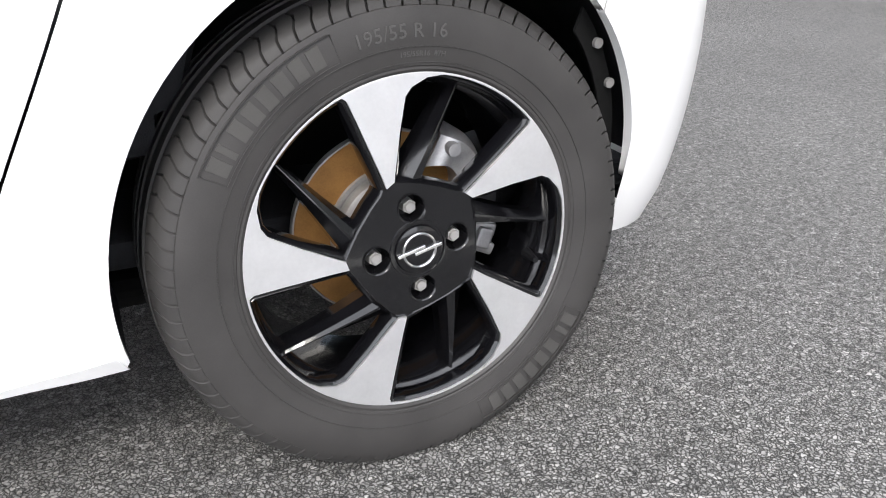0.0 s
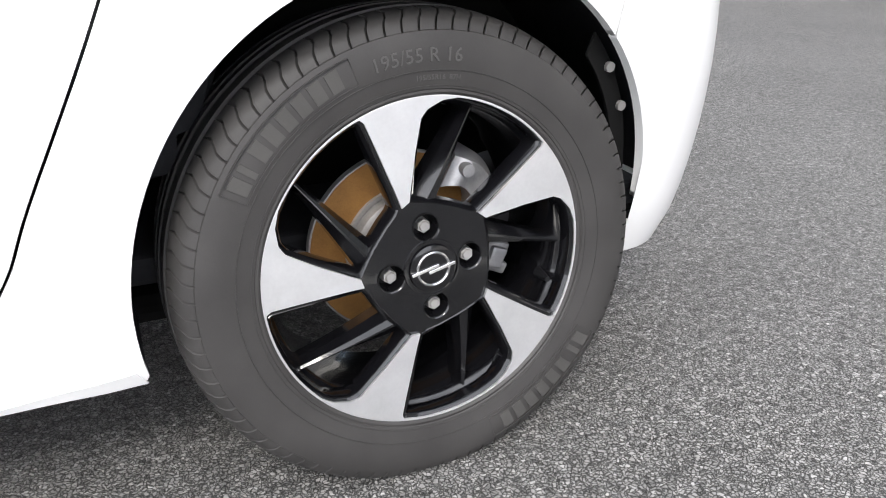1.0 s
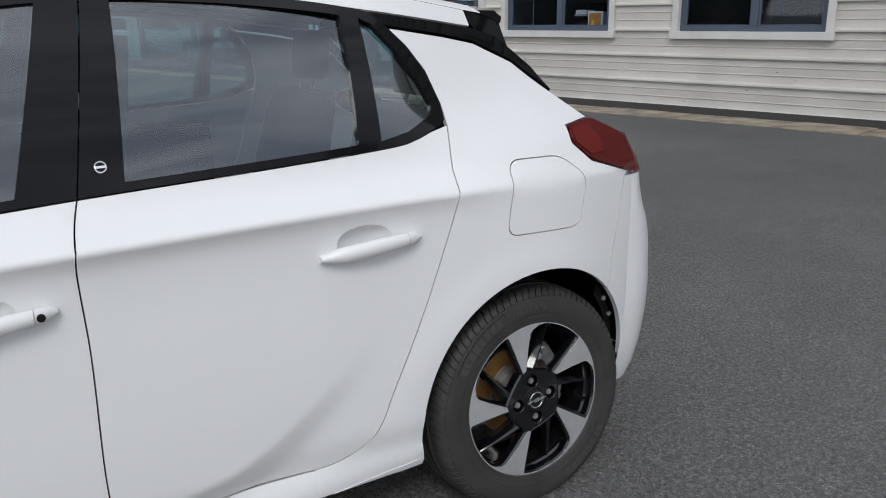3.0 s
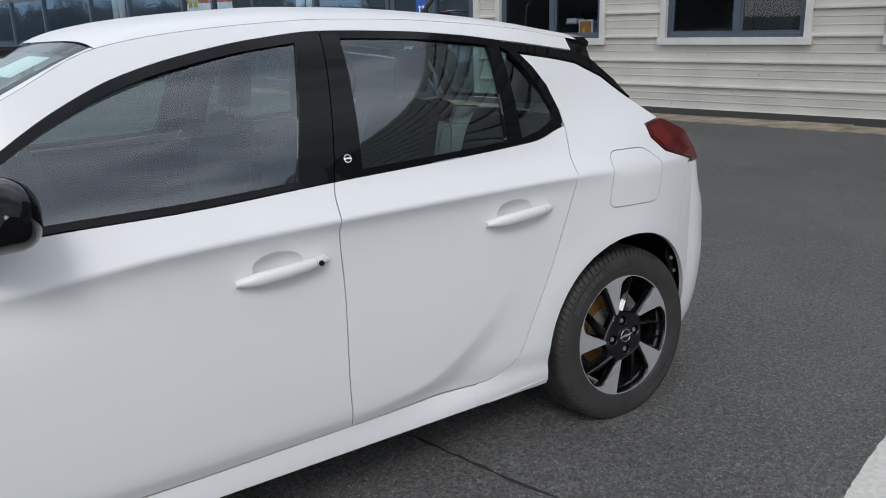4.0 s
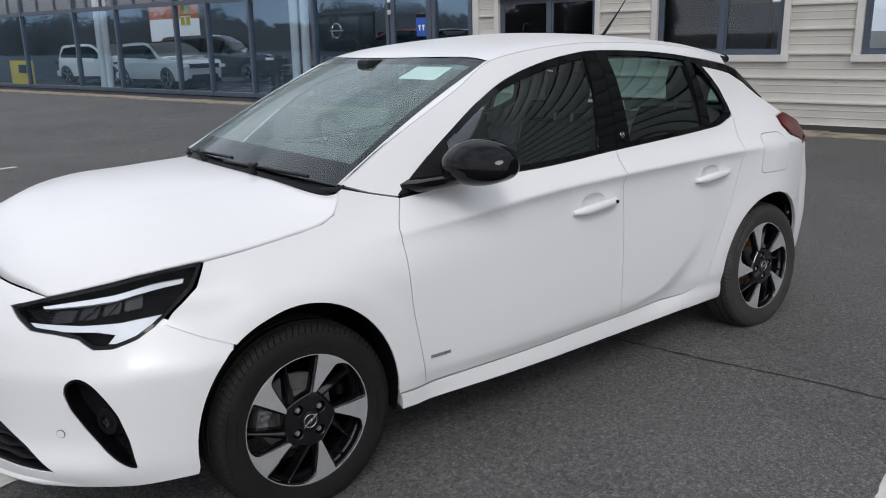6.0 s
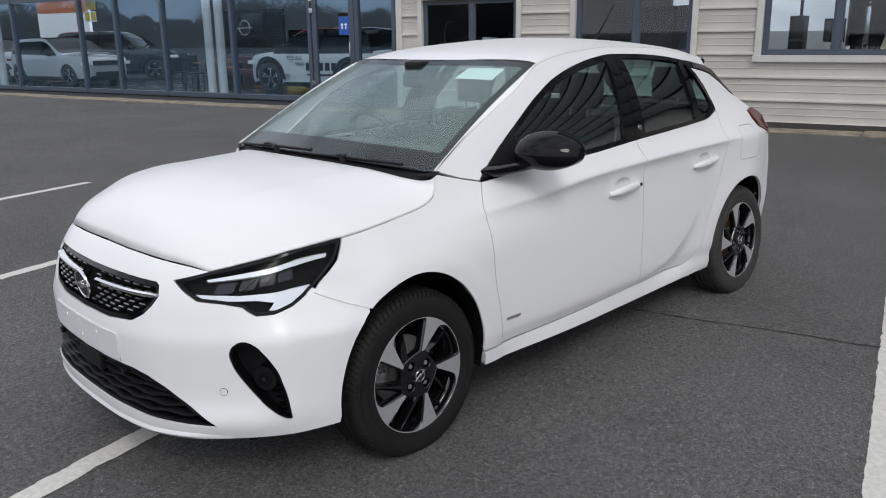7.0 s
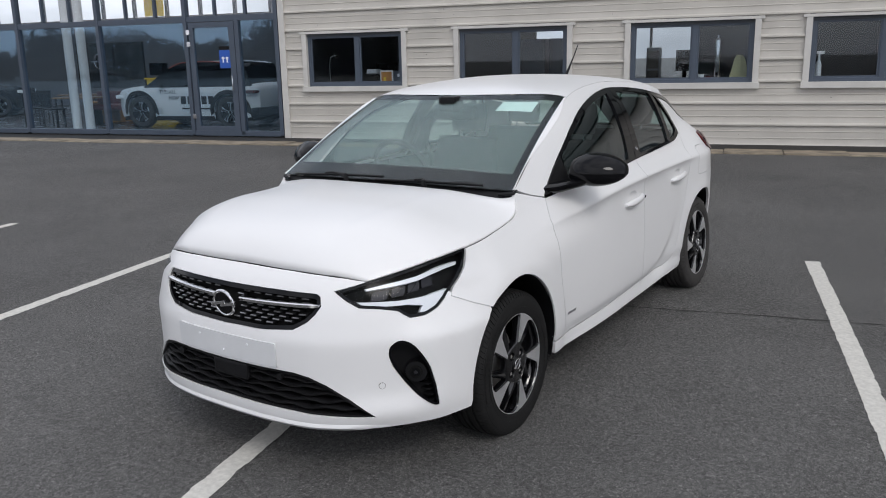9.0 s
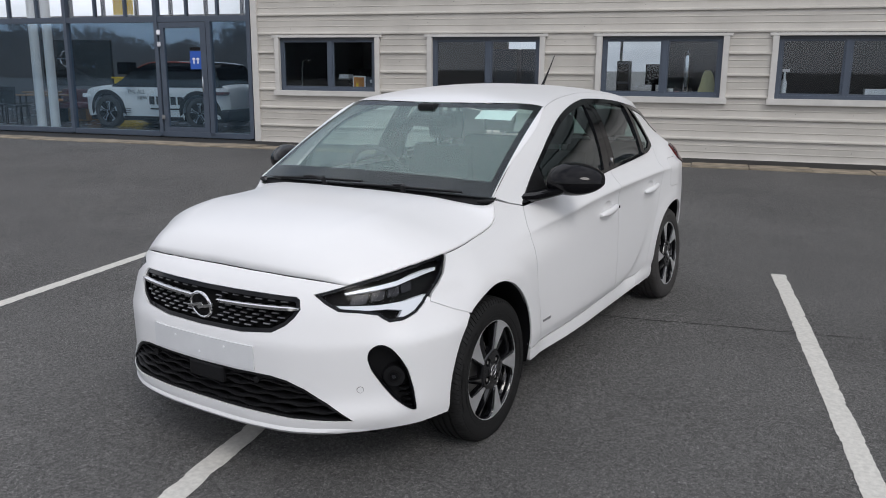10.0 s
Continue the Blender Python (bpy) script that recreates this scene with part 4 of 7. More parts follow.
quarter = gap_r + [(-.648, .2175), (-0.50, .2175), (-0.352, .218)] + [p for p in ARCH_R if p[1] > .225 and not (p[0] > .253)] + [(0.255, .578), (0.285, .72), (0.322, .888), (0.340, .899), (0.198, .943), (0.145, .991), (0.152, 1.034), (0.248, 1.046), (0.175, 1.109), (0.070, 1.194), (-0.050, 1.246), (-0.150, 1.264), (-0.342, 1.290), (-0.325, 1.296), (-0.276, 1.245), (-0.240, 1.187), (-0.221, 1.110)]
quarters = both("rear_quarter", quarter, side, M["paint"], car, holes=[FUEL], gap=GAP, step=0.025, lines=FEATURES)
panel("charge_flap", FUEL, side, M["paint"], quarters[0], gap=0.0012, step=0.03)
panel("charge_flap", FUEL, side, M["paint"], quarters[1], gap=0.0018, step=0.03, flip=True)
strip = [(-0.356, 1.325), (-0.300, 1.318), (-0.040, 1.284), (0.040, 1.262), (0.140, 1.180), (0.175, 1.118), (0.070, 1.200), (-0.050, 1.252), (-0.150, 1.270), (-0.340, 1.296)]
both("roof_strip", strip, side, M["gloss_black"], car, "gloss black strip between roof and rear quarter", gap=0.001, off=0.002)

# sill
sill = [(-2.176, .224), (-2.180, .281), (-2.074, .281), (-1.590, .284), (-1.080, .291), (-0.655, .2895), (-0.600, .285), (-0.600, .217), (-1.390, .217)]
sills = both("sill", sill, side, M["paint"], car, gap=0.001, off=-.0006, lip=0.05)
both("sill_end", [(-.60, .2185), (-.362, .2395), (-.350, .2185)], side, M["paint"], car, off=.0012, lip=.002)


# rear
tail_x = spline([(.20, .59), (.30, .645), (.45, .665), (.62, .655), (.72, .625), (.80, .585), (.90, .565), (1.0, .475), (1.08, .375), (1.12, .33)])
REAR0 = 0.358


def rear(a, z):
    """Skin behind the rear wheels; a runs from 0 at the flank to 1 at the middle."""
    t = a * math.pi / 2
    e = 0.75 + 0.21 * ease(.70, .90, z)
    return REAR0 + (tail_x(z) - REAR0) * math.sin(t) ** (0.84 + 0.16 * ease(.70, .90, z)), -Y(REAR0, z) * max(1e-5, math.cos(t)) ** e, z


corner = [(0.255, .578)] + [p for p in ARCH_R if p[0] > .258 and p[1] > .24] + [(0.360, .228), (0.368, .228), (0.368, .888), (0.322, .888), (0.285, .72)]
both("rear_bumper_corner", corner, side, M["paint"], car, gap=GAP, step=0.025)


def rear_skin(name, z0, z1, a0, mat, k=14):
    zs = [z0 + (z1 - z0) * i / k for i in range(k + 1)]
    aa = [a0 + (1 - a0) * i / 24 for i in range(25)]
    row = lambda z: [rear(a, z) for a in aa] + [(x, -y, zz) for x, y, zz in [rear(a, z) for a in aa][-2::-1]]
    return mesh(name, [p for z in zs for p in row(z)], grid_faces(len(zs), 49), mat, car)


rear_skin("rear_bumper", .228, .888, 0.0, M["paint"])
rear_skin("tailgate", .892, .985, 0.0, M["paint"])
rear_skin("tailgate_top", .988, 1.066, 0.60, M["paint"])
for flip in (False, True):
    lamp = panel("tail_lamp", TAIL, side, M["tail_dark"], car, "dark red wrapped tail lamp", off=0.006, flip=flip, gap=0.002, step=0.02)
    panel("lamp_inset", [(.155, 1.020), (.225, 1.026), (.255, .985), (.245, .958), (.195, .957), (.155, .99)], side, M["tail_red"], lamp, "brighter red lamp window", off=0.009, flip=flip, lip=0.004, step=0.02)
    pts = [[rear(a, z) for a in [0.0 + 0.36 * i / 8 for i in range(9)]] for z in (.895, .93, .96, .99)]
    vv = [(x + 0.004, (y - 0.004) * (-1 if flip else 1), z) for r in pts for x, y, z in r]
    mesh("lamp_wrap", vv, grid_faces(4, 9), M["tail_dark"], lamp)


# roof, windscreen, rear window
def roof(x, v):
    z0 = rail(x)
    y0 = Y(x, z0)
    t = abs(v)
    return x, v * y0, z0 + 0.034 * (1 - t * t) + 0.016 * (1 - t ** 12)


def grid_part(name, fn, u0, u1, v0, v1, nu, nv, mat, parent, label=""):
    vs = [fn(u0 + (u1 - u0) * i / nu, v0 + (v1 - v0) * j / nv) for i in range(nu + 1) for j in range(nv + 1)]
    fs = grid_faces(nu + 1, nv + 1)
    a, b, c, _ = fs[len(fs) // 2]
    n = (Vector(vs[b]) - Vector(vs[a])).cross(Vector(vs[c]) - Vector(vs[a]))
    if n.dot(Vector(vs[a]) - Vector((-1.2, 0, 0.6))) < 0:
        fs = [f[::-1] for f in fs]
    return mesh(name, vs, fs, mat, parent, label)


def roof_even(x, v):
    return roof(x, math.sin(v * math.pi / 2))


def roof_front(u, v):
    """Roof skin that starts at the windscreen's curved head."""
    v = math.sin(v * math.pi / 2)
    x0 = -1.584 - 0.085 * (1 - v * v)
    return roof(x0 + (0.02 - x0) * u, v)


grid_part("roof", roof_front, 0, 1, -1, 1, 50, 44, M["paint"], car)


def screen(u, v):
    """Windscreen: u from -1 (left) to 1, v from the cowl up to the head."""
    t = u
    xb, yb, zb = -2.294 - 0.085 * (1 - t * t), 0.674 * t, 0.988 + 0.022 * (1 - t * t)
    x0 = -1.584 - 0.085 * (1 - t * t)
    xt, yt, zt = roof(x0, t)
    e = 0.03 * math.sin(math.pi * v)
    return xb + (xt - xb) * v - e * 0.4, yb + (yt - yb) * v - 0.0, zb + (zt - zb) * v + e * 0.75 * (1 - 0.5 * t * t)


grid_part("windscreen", screen, -0.985, 0.985, 0.0, 0.99, 30, 30, M["windscreen"], car, "clear laminated windscreen with faint green tint").visible_shadow = False


def pillar_edge(sg):
    """White return of the pillar between its outer face and the glass."""
    outer, inner = [], []
    for i in range(25):
        t = i / 24
        x = -2.288 + (-1.585 + 2.288) * t
        outer.append((x, sg * Y(x, rail(x)), rail(x)))
        p = screen(sg * .978, .99 * t)
        inner.append((p[0], p[1], p[2] - .004))
    mid = [tuple((Vector(a) * .5 + Vector(b) * .5) + Vector((-.002, sg * .002, .004))) for a, b in zip(outer, inner)]
    fs = grid_faces(3, 25)
    return mesh("pillar_edge", outer + mid + inner, fs if sg < 0 else [q[::-1] for q in fs], M["paint"], car)


for sg in (-1, 1):
    pillar_edge(sg)


def screen_in(u, v):
    x, y, z = screen(u, v)
    return x + 0.004, y, z - 0.003


def frit():
    """Black printed border on the glass's inner side, deeper along the foot."""
    us = [-0.99, -0.955, -0.93] + [-0.9 + 0.1 * i for i in range(1, 18)] + [0.93, 0.955, 0.99]
    vs_ = [0.0, 0.05, 0.10, 0.135] + [0.2 + 0.1 * i for i in range(7)] + [0.90, 0.93, 0.992]
    verts = [screen_in(u, v) for u in us for v in vs_]
    faces = []
    for i in range(len(us) - 1):
        for j in range(len(vs_) - 1):
            um, vm = (us[i] + us[i + 1]) / 2, (vs_[j] + vs_[j + 1]) / 2
            if abs(um) > 0.93 or vm < 0.13 or vm > 0.93:
                faces.append((i * len(vs_) + j, (i + 1) * len(vs_) + j, (i + 1) * len(vs_) + j + 1, i * len(vs_) + j + 1))
    return mesh("screen_border", verts, faces, M["black"], car, "black printed border of the windscreen")


frit()
# added veil, coloured like the dashboard's reflection in the clear part of the screen
grid_part("screen_inner_pane", lambda u, v: tuple(Vector(screen_in(u, v)) + Vector((.002, 0, -.002))), -0.93, 0.93, 0.13, 0.93, 20, 20, M["haze"], car, "pale veil in place of glare on the windscreen").visible_shadow = False


def back_window(u, v):
    t = u
    y1 = 0.50 - 0.0 * v
    xb, zb = .27 - 0.10 * t * t, 1.065
    xt, zt = .02 - .03 * t * t, 1.325 + 0.03 * (1 - t * t)
    yb, yt = 0.53 * t, 0.47 * t
    return xb + (xt - xb) * v, yb + (yt - yb) * v, zb + (zt - zb) * v + 0.02 * math.sin(math.pi * v)


grid_part("rear_window", back_window, -0.9, 0.9, 0.05, 0.95, 12, 10, M["side_glass"], car, "tinted rear window").visible_shadow = False


def back_frame():
    us, vs_ = [-1, -0.9] + [-0.9 + 0.225 * i for i in range(1, 8)] + [0.9, 1], [0, 0.05] + [0.05 + 0.15 * i for i in range(1, 6)] + [0.95, 1]
    verts = [back_window(u, v) for u in us for v in vs_]
    faces = [(i * len(vs_) + j, (i + 1) * len(vs_) + j, (i + 1) * len(vs_) + j + 1, i * len(vs_) + j + 1)
             for i in range(len(us) - 1) for j in range(len(vs_) - 1) if i in (0, len(us) - 2) or j in (0, len(vs_) - 2)]
    return mesh("rear_window_frame", verts, faces, M["gloss_black"], car, "gloss black rear window frame")


back_frame()


def spoiler():
    rings = []
    for i in range(25):
        t = -1 + i / 12
        y = 0.475 * t
        z = 1.331 + 0.036 * (1 - t * t)
        tipx, tipz = 0.185 - 0.06 * abs(t) ** 3, z - 0.020
        rings.append([(-.02, y, z), (.10, y, z - 0.002), (tipx, y, tipz), (tipx - .004, y, tipz - .016), (.10, y, z - .045), (-.02, y, z - .05)])
    return loft("roof_spoiler", rings, M["gloss_black"], car, "gloss black roof spoiler")


spoiler()
for s in (-1, 1):
    fin = [[(x, s * (y + dy), z) for x, y, z in ((-.03, .47, 1.33), (.115, .445, 1.325), (.150, .46, 1.225), (.06, .53, 1.235), (-.0, .52, 1.275))] for dy in (-.012, .012)]
    loft("spoiler_fin", fin, M["gloss_black"], car, "gloss black spoiler side fin")

# bonnet
hood_e = spline([(-3.130, .776), (-2.990, .803), (-2.880, .827), (-2.766, .842), (-2.590, .860), (-2.460, .874), (-2.380, .888), (-2.335, .908), (-2.312, .937), (-2.294, .984)])
hood_c = spline([(-3.250, .8055), (-3.232, .842), (-3.17, .904), (-3.02, .963), (-2.82, .996), (-2.6, 1.005), (-2.395, 1.0)])
lamp_top = spline([(.576, .776), (.785, .806), (.953, .828), (1.123, .843)])
front_z = spline([(0, .8075), (.26, .804), (.398, .7985), (.493, .7895), (.576, .7755)])


def hood_outer(w):
    """Left edge of the bonnet by w, 0 at the nose's corner and 1 at the cowl."""
    if w < 0.40:
        s = .576 + (1.123 - .576) * w / 0.40
        return F(s, lamp_top(s))
    x0 = F(1.123, lamp_top(1.123))[0]
    x = x0 + (w - 0.40) / 0.60 * (-2.294 - x0)
    z = hood_e(x)
    return x, -Y(x, z), z


def hood_raw(w, s):
    e = Vector(hood_outer(w))
    xm = -3.250 + (-2.395 + 3.250) * w
    c = Vector((xm, 0, hood_c(xm)))
    full = 1 - ease(0.35, 0.65, w)
    a, p = 0.30 - 0.12 * ease(0.75, 1.0, w) - .06 * full, 3.3 + 0.8 * ease(0.65, 0.97, w) + 0.9 * full
    x = c.x + (e.x - c.x) * s ** 2.2
    z = c.z + (e.z - c.z) * (a * s ** 2 + (1 - a) * s ** p)
    z += (0.0042 * ease(0.53, 0.548, s) * ease(0.90, 0.57, s) - 0.002 * (1 - s)) * ease(0.10, 0.35, w) * (1 - .6 * ease(0.7, 1.0, w))
    return Vector((x, e.y * s, z))


def hood(w, t):
    """Bonnet: w from nose to cowl, t from the middle (0) to the left edge (1)."""
    s = abs(t)
    p = hood_raw(w, s)
    d = 1 - ease(0, 0.20, w)
    if d > 0:
        p += (Vector(F(.576 * s, front_z(.576 * s))) - hood_raw(0, s)) * d
    return p.x, p.y if t >= 0 else -p.y, p.z


def hood_full(w, t):
    s = math.copysign(0.35 * abs(t) + 0.65 * math.sin(abs(t) * math.pi / 2), t) * 0.9965
    return hood(w * (1 - .038 * (1 - abs(s) ** 5)), s)      # the rear edge is swept, clear of the scuttle


bonnet = grid_part("bonnet", hood_full, 0.0, 0.993, -1, 1, 60, 72, M["paint"], car)
mod = bonnet.modifiers.new("thick", "SOLIDIFY")
mod.thickness, mod.offset = 0.012, -1

# ---- the car's front ----
def mirrored(half):
    return half + [(-a, b) for a, b in half[::-1] if abs(a) > 1e-6]


SX = arc_of_x
LAMP = [(0.4625, .747), (0.5755, .774), (0.7845, .804), (0.9725, .828), (1.123, .841), (1.085, .774), (1.002, .708), (0.9625, .686), (0.9085, .661), (0.8325, .643), (0.7700, .642), (0.7425, .656), (0.7195, .670), (0.6425, .683), (0.5625, .692), (0.5125, .717)]
arch_edge = [(SX(x), z) for x, z in ARCH_F if x < -2.70 and z > 0.19 and z < .60]
bump_half = [(0, .806), (0.1125, .805), (0.2625, .803), (0.3975, .797), (0.4925, .788), (0.5755, .774), (0.4625, .747), (0.5125, .717), (0.5625, .692), (0.6425, .683), (0.7195, .670), (0.7425, .656), (0.7700, .642), (0.8325, .643), (0.9085, .661), (0.9625, .686), (SX(-2.907), .687), (SX(-2.82), .640), (SX(-2.738), .606)] + arch_edge[::-1] + [(SX(-2.868), .240), (0.9655, .240), (0.7825, .234), (0.6525, .230), (0.4325, .235), (0.1625, .243), (0, .245)]
GRILLE = mirrored([(0, .737), (0.2325, .739), (0.3975, .737), (0.4145, .728), (0.4245, .697), (0.4075, .668), (0.3795, .640), (0.3295, .612), (0.1955, .598), (0, .595)])
LOWER = mirrored([(0, .447), (0.2425, .449), (0.3275, .448), (0.3925, .436), (0.4525, .408), (0.5325, .355), (0.6255, .284), (0.5225, .290), (0.3125, .301), (0, .304)])
FOG = [(0.6825, .520), (0.6905, .548), (0.7165, .566), (0.7425, .565), (0.7705, .550), (0.8025, .508), (0.8285, .462), (0.8505, .385), (0.8645, .298), (0.8445, .302), (0.8185, .319), (0.7775, .355), (0.7385, .405), (0.7125, .445), (0.6955, .474)]
FOG = rounded(FOG, .014, 3)
LAMP = rounded(LAMP, .006, 2)
FOG2 = [(-a, b) for a, b in FOG]
bumper = panel("front_bumper", mirrored(bump_half)[::-1], F, M["paint"], car, holes=[GRILLE, LOWER, FOG, FOG2], gap=0.0018, step=0.022, lip=0.03)


def lip_strip():
    """The thin splitter along the bumper's foot, fading out before the wheels."""
    rings = []
    for i in range(57):
        q = -.67 + 1.34 * i / 56
        x, y, _ = F(q, .250)
        f = 1 - ease(.52, .67, abs(q))
        out = Vector((x + 2.6, y * 1.2, 0)).normalized()
        at = lambda d, z: (x + out.x * d, y + out.y * d, z)
        rings.append([at(-.006, .276), at(-.003 + .007 * f, .252), at(-.003 + .009 * f, .243), at(-.004, .236 - .005 * f), at(-.04, .236 - .006 * f), at(-.03, .262)])
    return loft("front_lip", rings, M["paint"], bumper, "thin white lip along the bumper's foot", sharp=50)


lip_strip()


def inset(fn, d):
    """The same skin, d further in along x and y."""
    def g(a, b):
        x, y, z = fn(a, b)
        e = 1e-3
        p, q, r = Vector((x, y, z)), Vector(fn(a + e, b)), Vector(fn(a, b + e))
        n = (q - p).cross(r - p).normalized()
        if n.x > 0 and abs(n.x) > 0.3 or abs(n.x) <= 0.3 and n.y * y < 0:
            n = -n
        return tuple(p - n * d)
    return g


# upper grille: dark back, rows of small bars, bright blades and a round badge
grille = panel("grille", GRILLE, inset(F, 0.035), M["dark"], car, "black honeycomb grille with bright blades", lip=0, step=0.04)
panel("grille_rim", GRILLE, inset(F, 0.006), M["gloss_black"], grille, "gloss black grille surround", holes=[shrink(GRILLE, 0.014)], lip=0.02, step=0.05)


def chip(name, s0, s1, z, h, d, mat, parent, lean=0.0, depth=0.02):
    """A short bar that follows the nose's curve."""
    k = max(2, round(abs(s1 - s0) / 0.025))
    rings = []
    for i in range(k + 1):
        s = s0 + (s1 - s0) * i / k
        zz = z + lean * (s - s0)
        x, y, _ = F(s, zz)
        rings.append([(x + d, y, zz - h / 2), (x + d, y, zz + h / 2), (x + d + depth, y, zz + h / 2 + 0.002), (x + d + depth, y, zz - h / 2 - 0.002)])
    return loft(name, rings, mat, parent)


gi = shrink(GRILLE, 0.018)
row = 0
z = .607
while z < .735:
    s = -.432 + (0.027 if row % 2 else 0)
    while s < .43:
        a, b = s + 0.013, s + 0.041
        if inside((a, z), gi) and inside((b, z), gi) and not (abs(z - .698) < .008 and abs(s) > .06) and math.hypot(s + .027, z - .667) > .062:
            chip("grille_bar", a, b, z, 0.0020, 0.010, M["grille_metal"], grille, depth=0.003)
            chip("grille_cell", a - .004, b + .004, z - .001, 0.0055, 0.013, M["black"], grille, depth=0.022)
        s += 0.054
    z += 0.0135
    row += 1
for sg in (-1, 1):
    k = 14
    rings = []
    for i in range(k + 1):
        s = sg * (.062 + (.418 - .062) * i / k)
        zz = .689 + .010 * (i / k)
        x, y, _ = F(s, zz)
        h = 0.0075 if i < k else 0.004
        rings.append([(x - .004, y, zz - h), (x - .006, y, zz + h * 0.4), (x + .002, y, zz + h), (x + .02, y, zz + h), (x + .02, y, zz - h)])
    loft("chrome_blade", rings, M["chrome"], grille, "bright metal blade across the grille")


def torus_bm(bm, m, R, r, n=48, k=10):
    vs = [[bm.verts.new(m @ Vector(((R + r * math.cos(2 * math.pi * j / k)) * math.cos(2 * math.pi * i / n), (R + r * math.cos(2 * math.pi * j / k)) * math.sin(2 * math.pi * i / n), r * math.sin(2 * math.pi * j / k)))) for j in range(k)] for i in range(n)]
    for i in range(n):
        for j in range(k):
            bm.faces.new((vs[i][j], vs[(i + 1) % n][j], vs[(i + 1) % n][(j + 1) % k], vs[i][(j + 1) % k]))


nose = Vector(F(0, .667))
badge_m = Matrix.Translation((nose.x - 0.012, 0, .667)) @ Matrix(((0, 0, -1, 0), (-1, 0, 0, 0), (0, 1, 0, 0), (0, 0, 0, 1))) @ pose(0, 0, 0, 8)
bm = bmesh.new()
torus_bm(bm, badge_m, 0.050, 0.0065)
badge = part("badge_ring", bm, M["chrome"], grille, "bright ring badge on the grille", True)
bm = bmesh.new()
bmesh.ops.create_cone(bm, cap_ends=True, segments=40, radius1=0.046, radius2=0.046, depth=0.008, matrix=badge_m)
part("badge_disc", bm, M["gloss_black"], badge)
bm = bmesh.new()
box_bm(bm, (-.066, -.006, -.002), (.014, .006, .010), 0.002, badge_m @ pose(0, 0.006, 0, 0, 0, 14))
box_bm(bm, (-.014, -.006, -.002), (.066, .006, .010), 0.002, badge_m @ pose(0, -0.006, 0, 0, 0, 14))
part("badge_bar", bm, M["chrome"], badge)

# lower grille
low = panel("lower_grille", LOWER, inset(F, 0.06), M["dark"], car, "black slatted lower grille", lip=0, step=0.04)
panel("lower_lining", LOWER, inset(F, 0.004), M["black"], low, "", holes=[shrink(LOWER, 0.010)], lip=0.05, step=0.05)
li = shrink(LOWER, 0.006)
for n, zz in enumerate((.318, .343, .368, .393, .418, .438)):
    k = 70
    pts = [-.63 + 1.26 * i / k for i in range(k + 1)]
    ok = [s for s in pts if inside((s, zz), li)]
    rings = []
    for s in ok:
        wave = 0.005 * math.sin(s * 46 + (math.pi if n % 2 else 0))
        x, y, _ = F(s, zz)
        zz2 = zz + wave
        rings.append([(x + .010, y, zz2 - .0035), (x + .008, y, zz2 + .002), (x + .016, y, zz2 + .006), (x + .05, y, zz2 + .008), (x + .05, y, zz2 - .003)])
    if len(rings) > 2:
        loft("slat", rings, M["black"], low)
x0 = F(0, .41)[0]
box("radar_cover", (x0 - .002, -.115, .378), (x0 + .05, .070, .445), M["black"], low, "flat black radar cover", 0.01)
for s in (-.27, .27):
    x, y, _ = F(s, .425)
    bm = bmesh.new()
    bmesh.ops.create_cone(bm, cap_ends=True, segments=20, radius1=0.013, radius2=0.011, depth=0.02, matrix=pose(x + .004, y, .425, 0, 90))
    part("sensor_cap", bm, M["black"], low, "", True)

# blank plate, sensors, fog pockets
plate = panel("plate_holder", [(-.262, .460), (.262, .460), (.262, .554), (-.262, .554)], F, M["plate"], bumper, "blank white number plate panel", off=0.006, lip=0.006, step=0.05)
for s, zz in ((-.13, .53), (.13, .53), (0, .487)):
    x, y, _ = F(s, zz)
    bm = bmesh.new()
    bmesh.ops.create_cone(bm, cap_ends=True, segments=12, radius1=0.005, radius2=0.004, depth=0.004, matrix=pose(x - .0075, y, zz, 0, 90))
    part("rivet", bm, M["white_plastic"], plate)
for s in (-.654, .654):
    for r, off, mat in ((0.0125, .0016, M["black"]), (0.0112, .0024, M["paint"])):
        panel("parking_sensor", oval(s, .400, r, r, 24), F, mat, bumper, off=off, lip=0.004, step=0.02, cell=0.004)
for poly, sg in ((FOG, 1), (FOG2, -1)):
    pocket = panel("fog_pocket", poly, inset(F, 0.055), M["black"], car, "black side pocket with a fog lamp", lip=0, step=0.02)
    panel("pocket_wall", poly, inset(F, 0.002), M["gloss_black"], pocket, "", holes=[shrink(poly, 0.007)], lip=0.055, step=0.05, cell=0.008)
    c = Vector(inset(F, 0.04)(sg * .787, .430))
    way = Vector((-0.9, -sg * 0.43, 0.05)).normalized()
    turn = way.to_track_quat("Z", "Y").to_matrix().to_4x4()
    for r, d, mat, nm in ((0.050, 0.036, M["black"], "fog_lamp_ring"), (0.030, 0.044, M["dark"], "fog_lamp"), (0.021, 0.048, M["gloss_black"], "fog_lens"), (0.009, 0.051, M["lamp_chrome"], "fog_reflector")):
        bm = bmesh.new()
        bmesh.ops.create_cone(bm, cap_ends=True, segments=28, radius1=r, radius2=r * 0.78, depth=d, matrix=Matrix.Translation(c) @ turn)
        part(nm, bm, mat, pocket, "", True)
    for i in range(5):
        s0 = sg * (.812 + i * .009)
        zz = .40 - i * .022
        x, y, _ = inset(F, .04)(s0, zz)
        box("pocket_rib", (x - .01, y - .02, zz - .003), (x + .02, y + .02, zz + .003), M["black"], pocket, bevel=0.001)

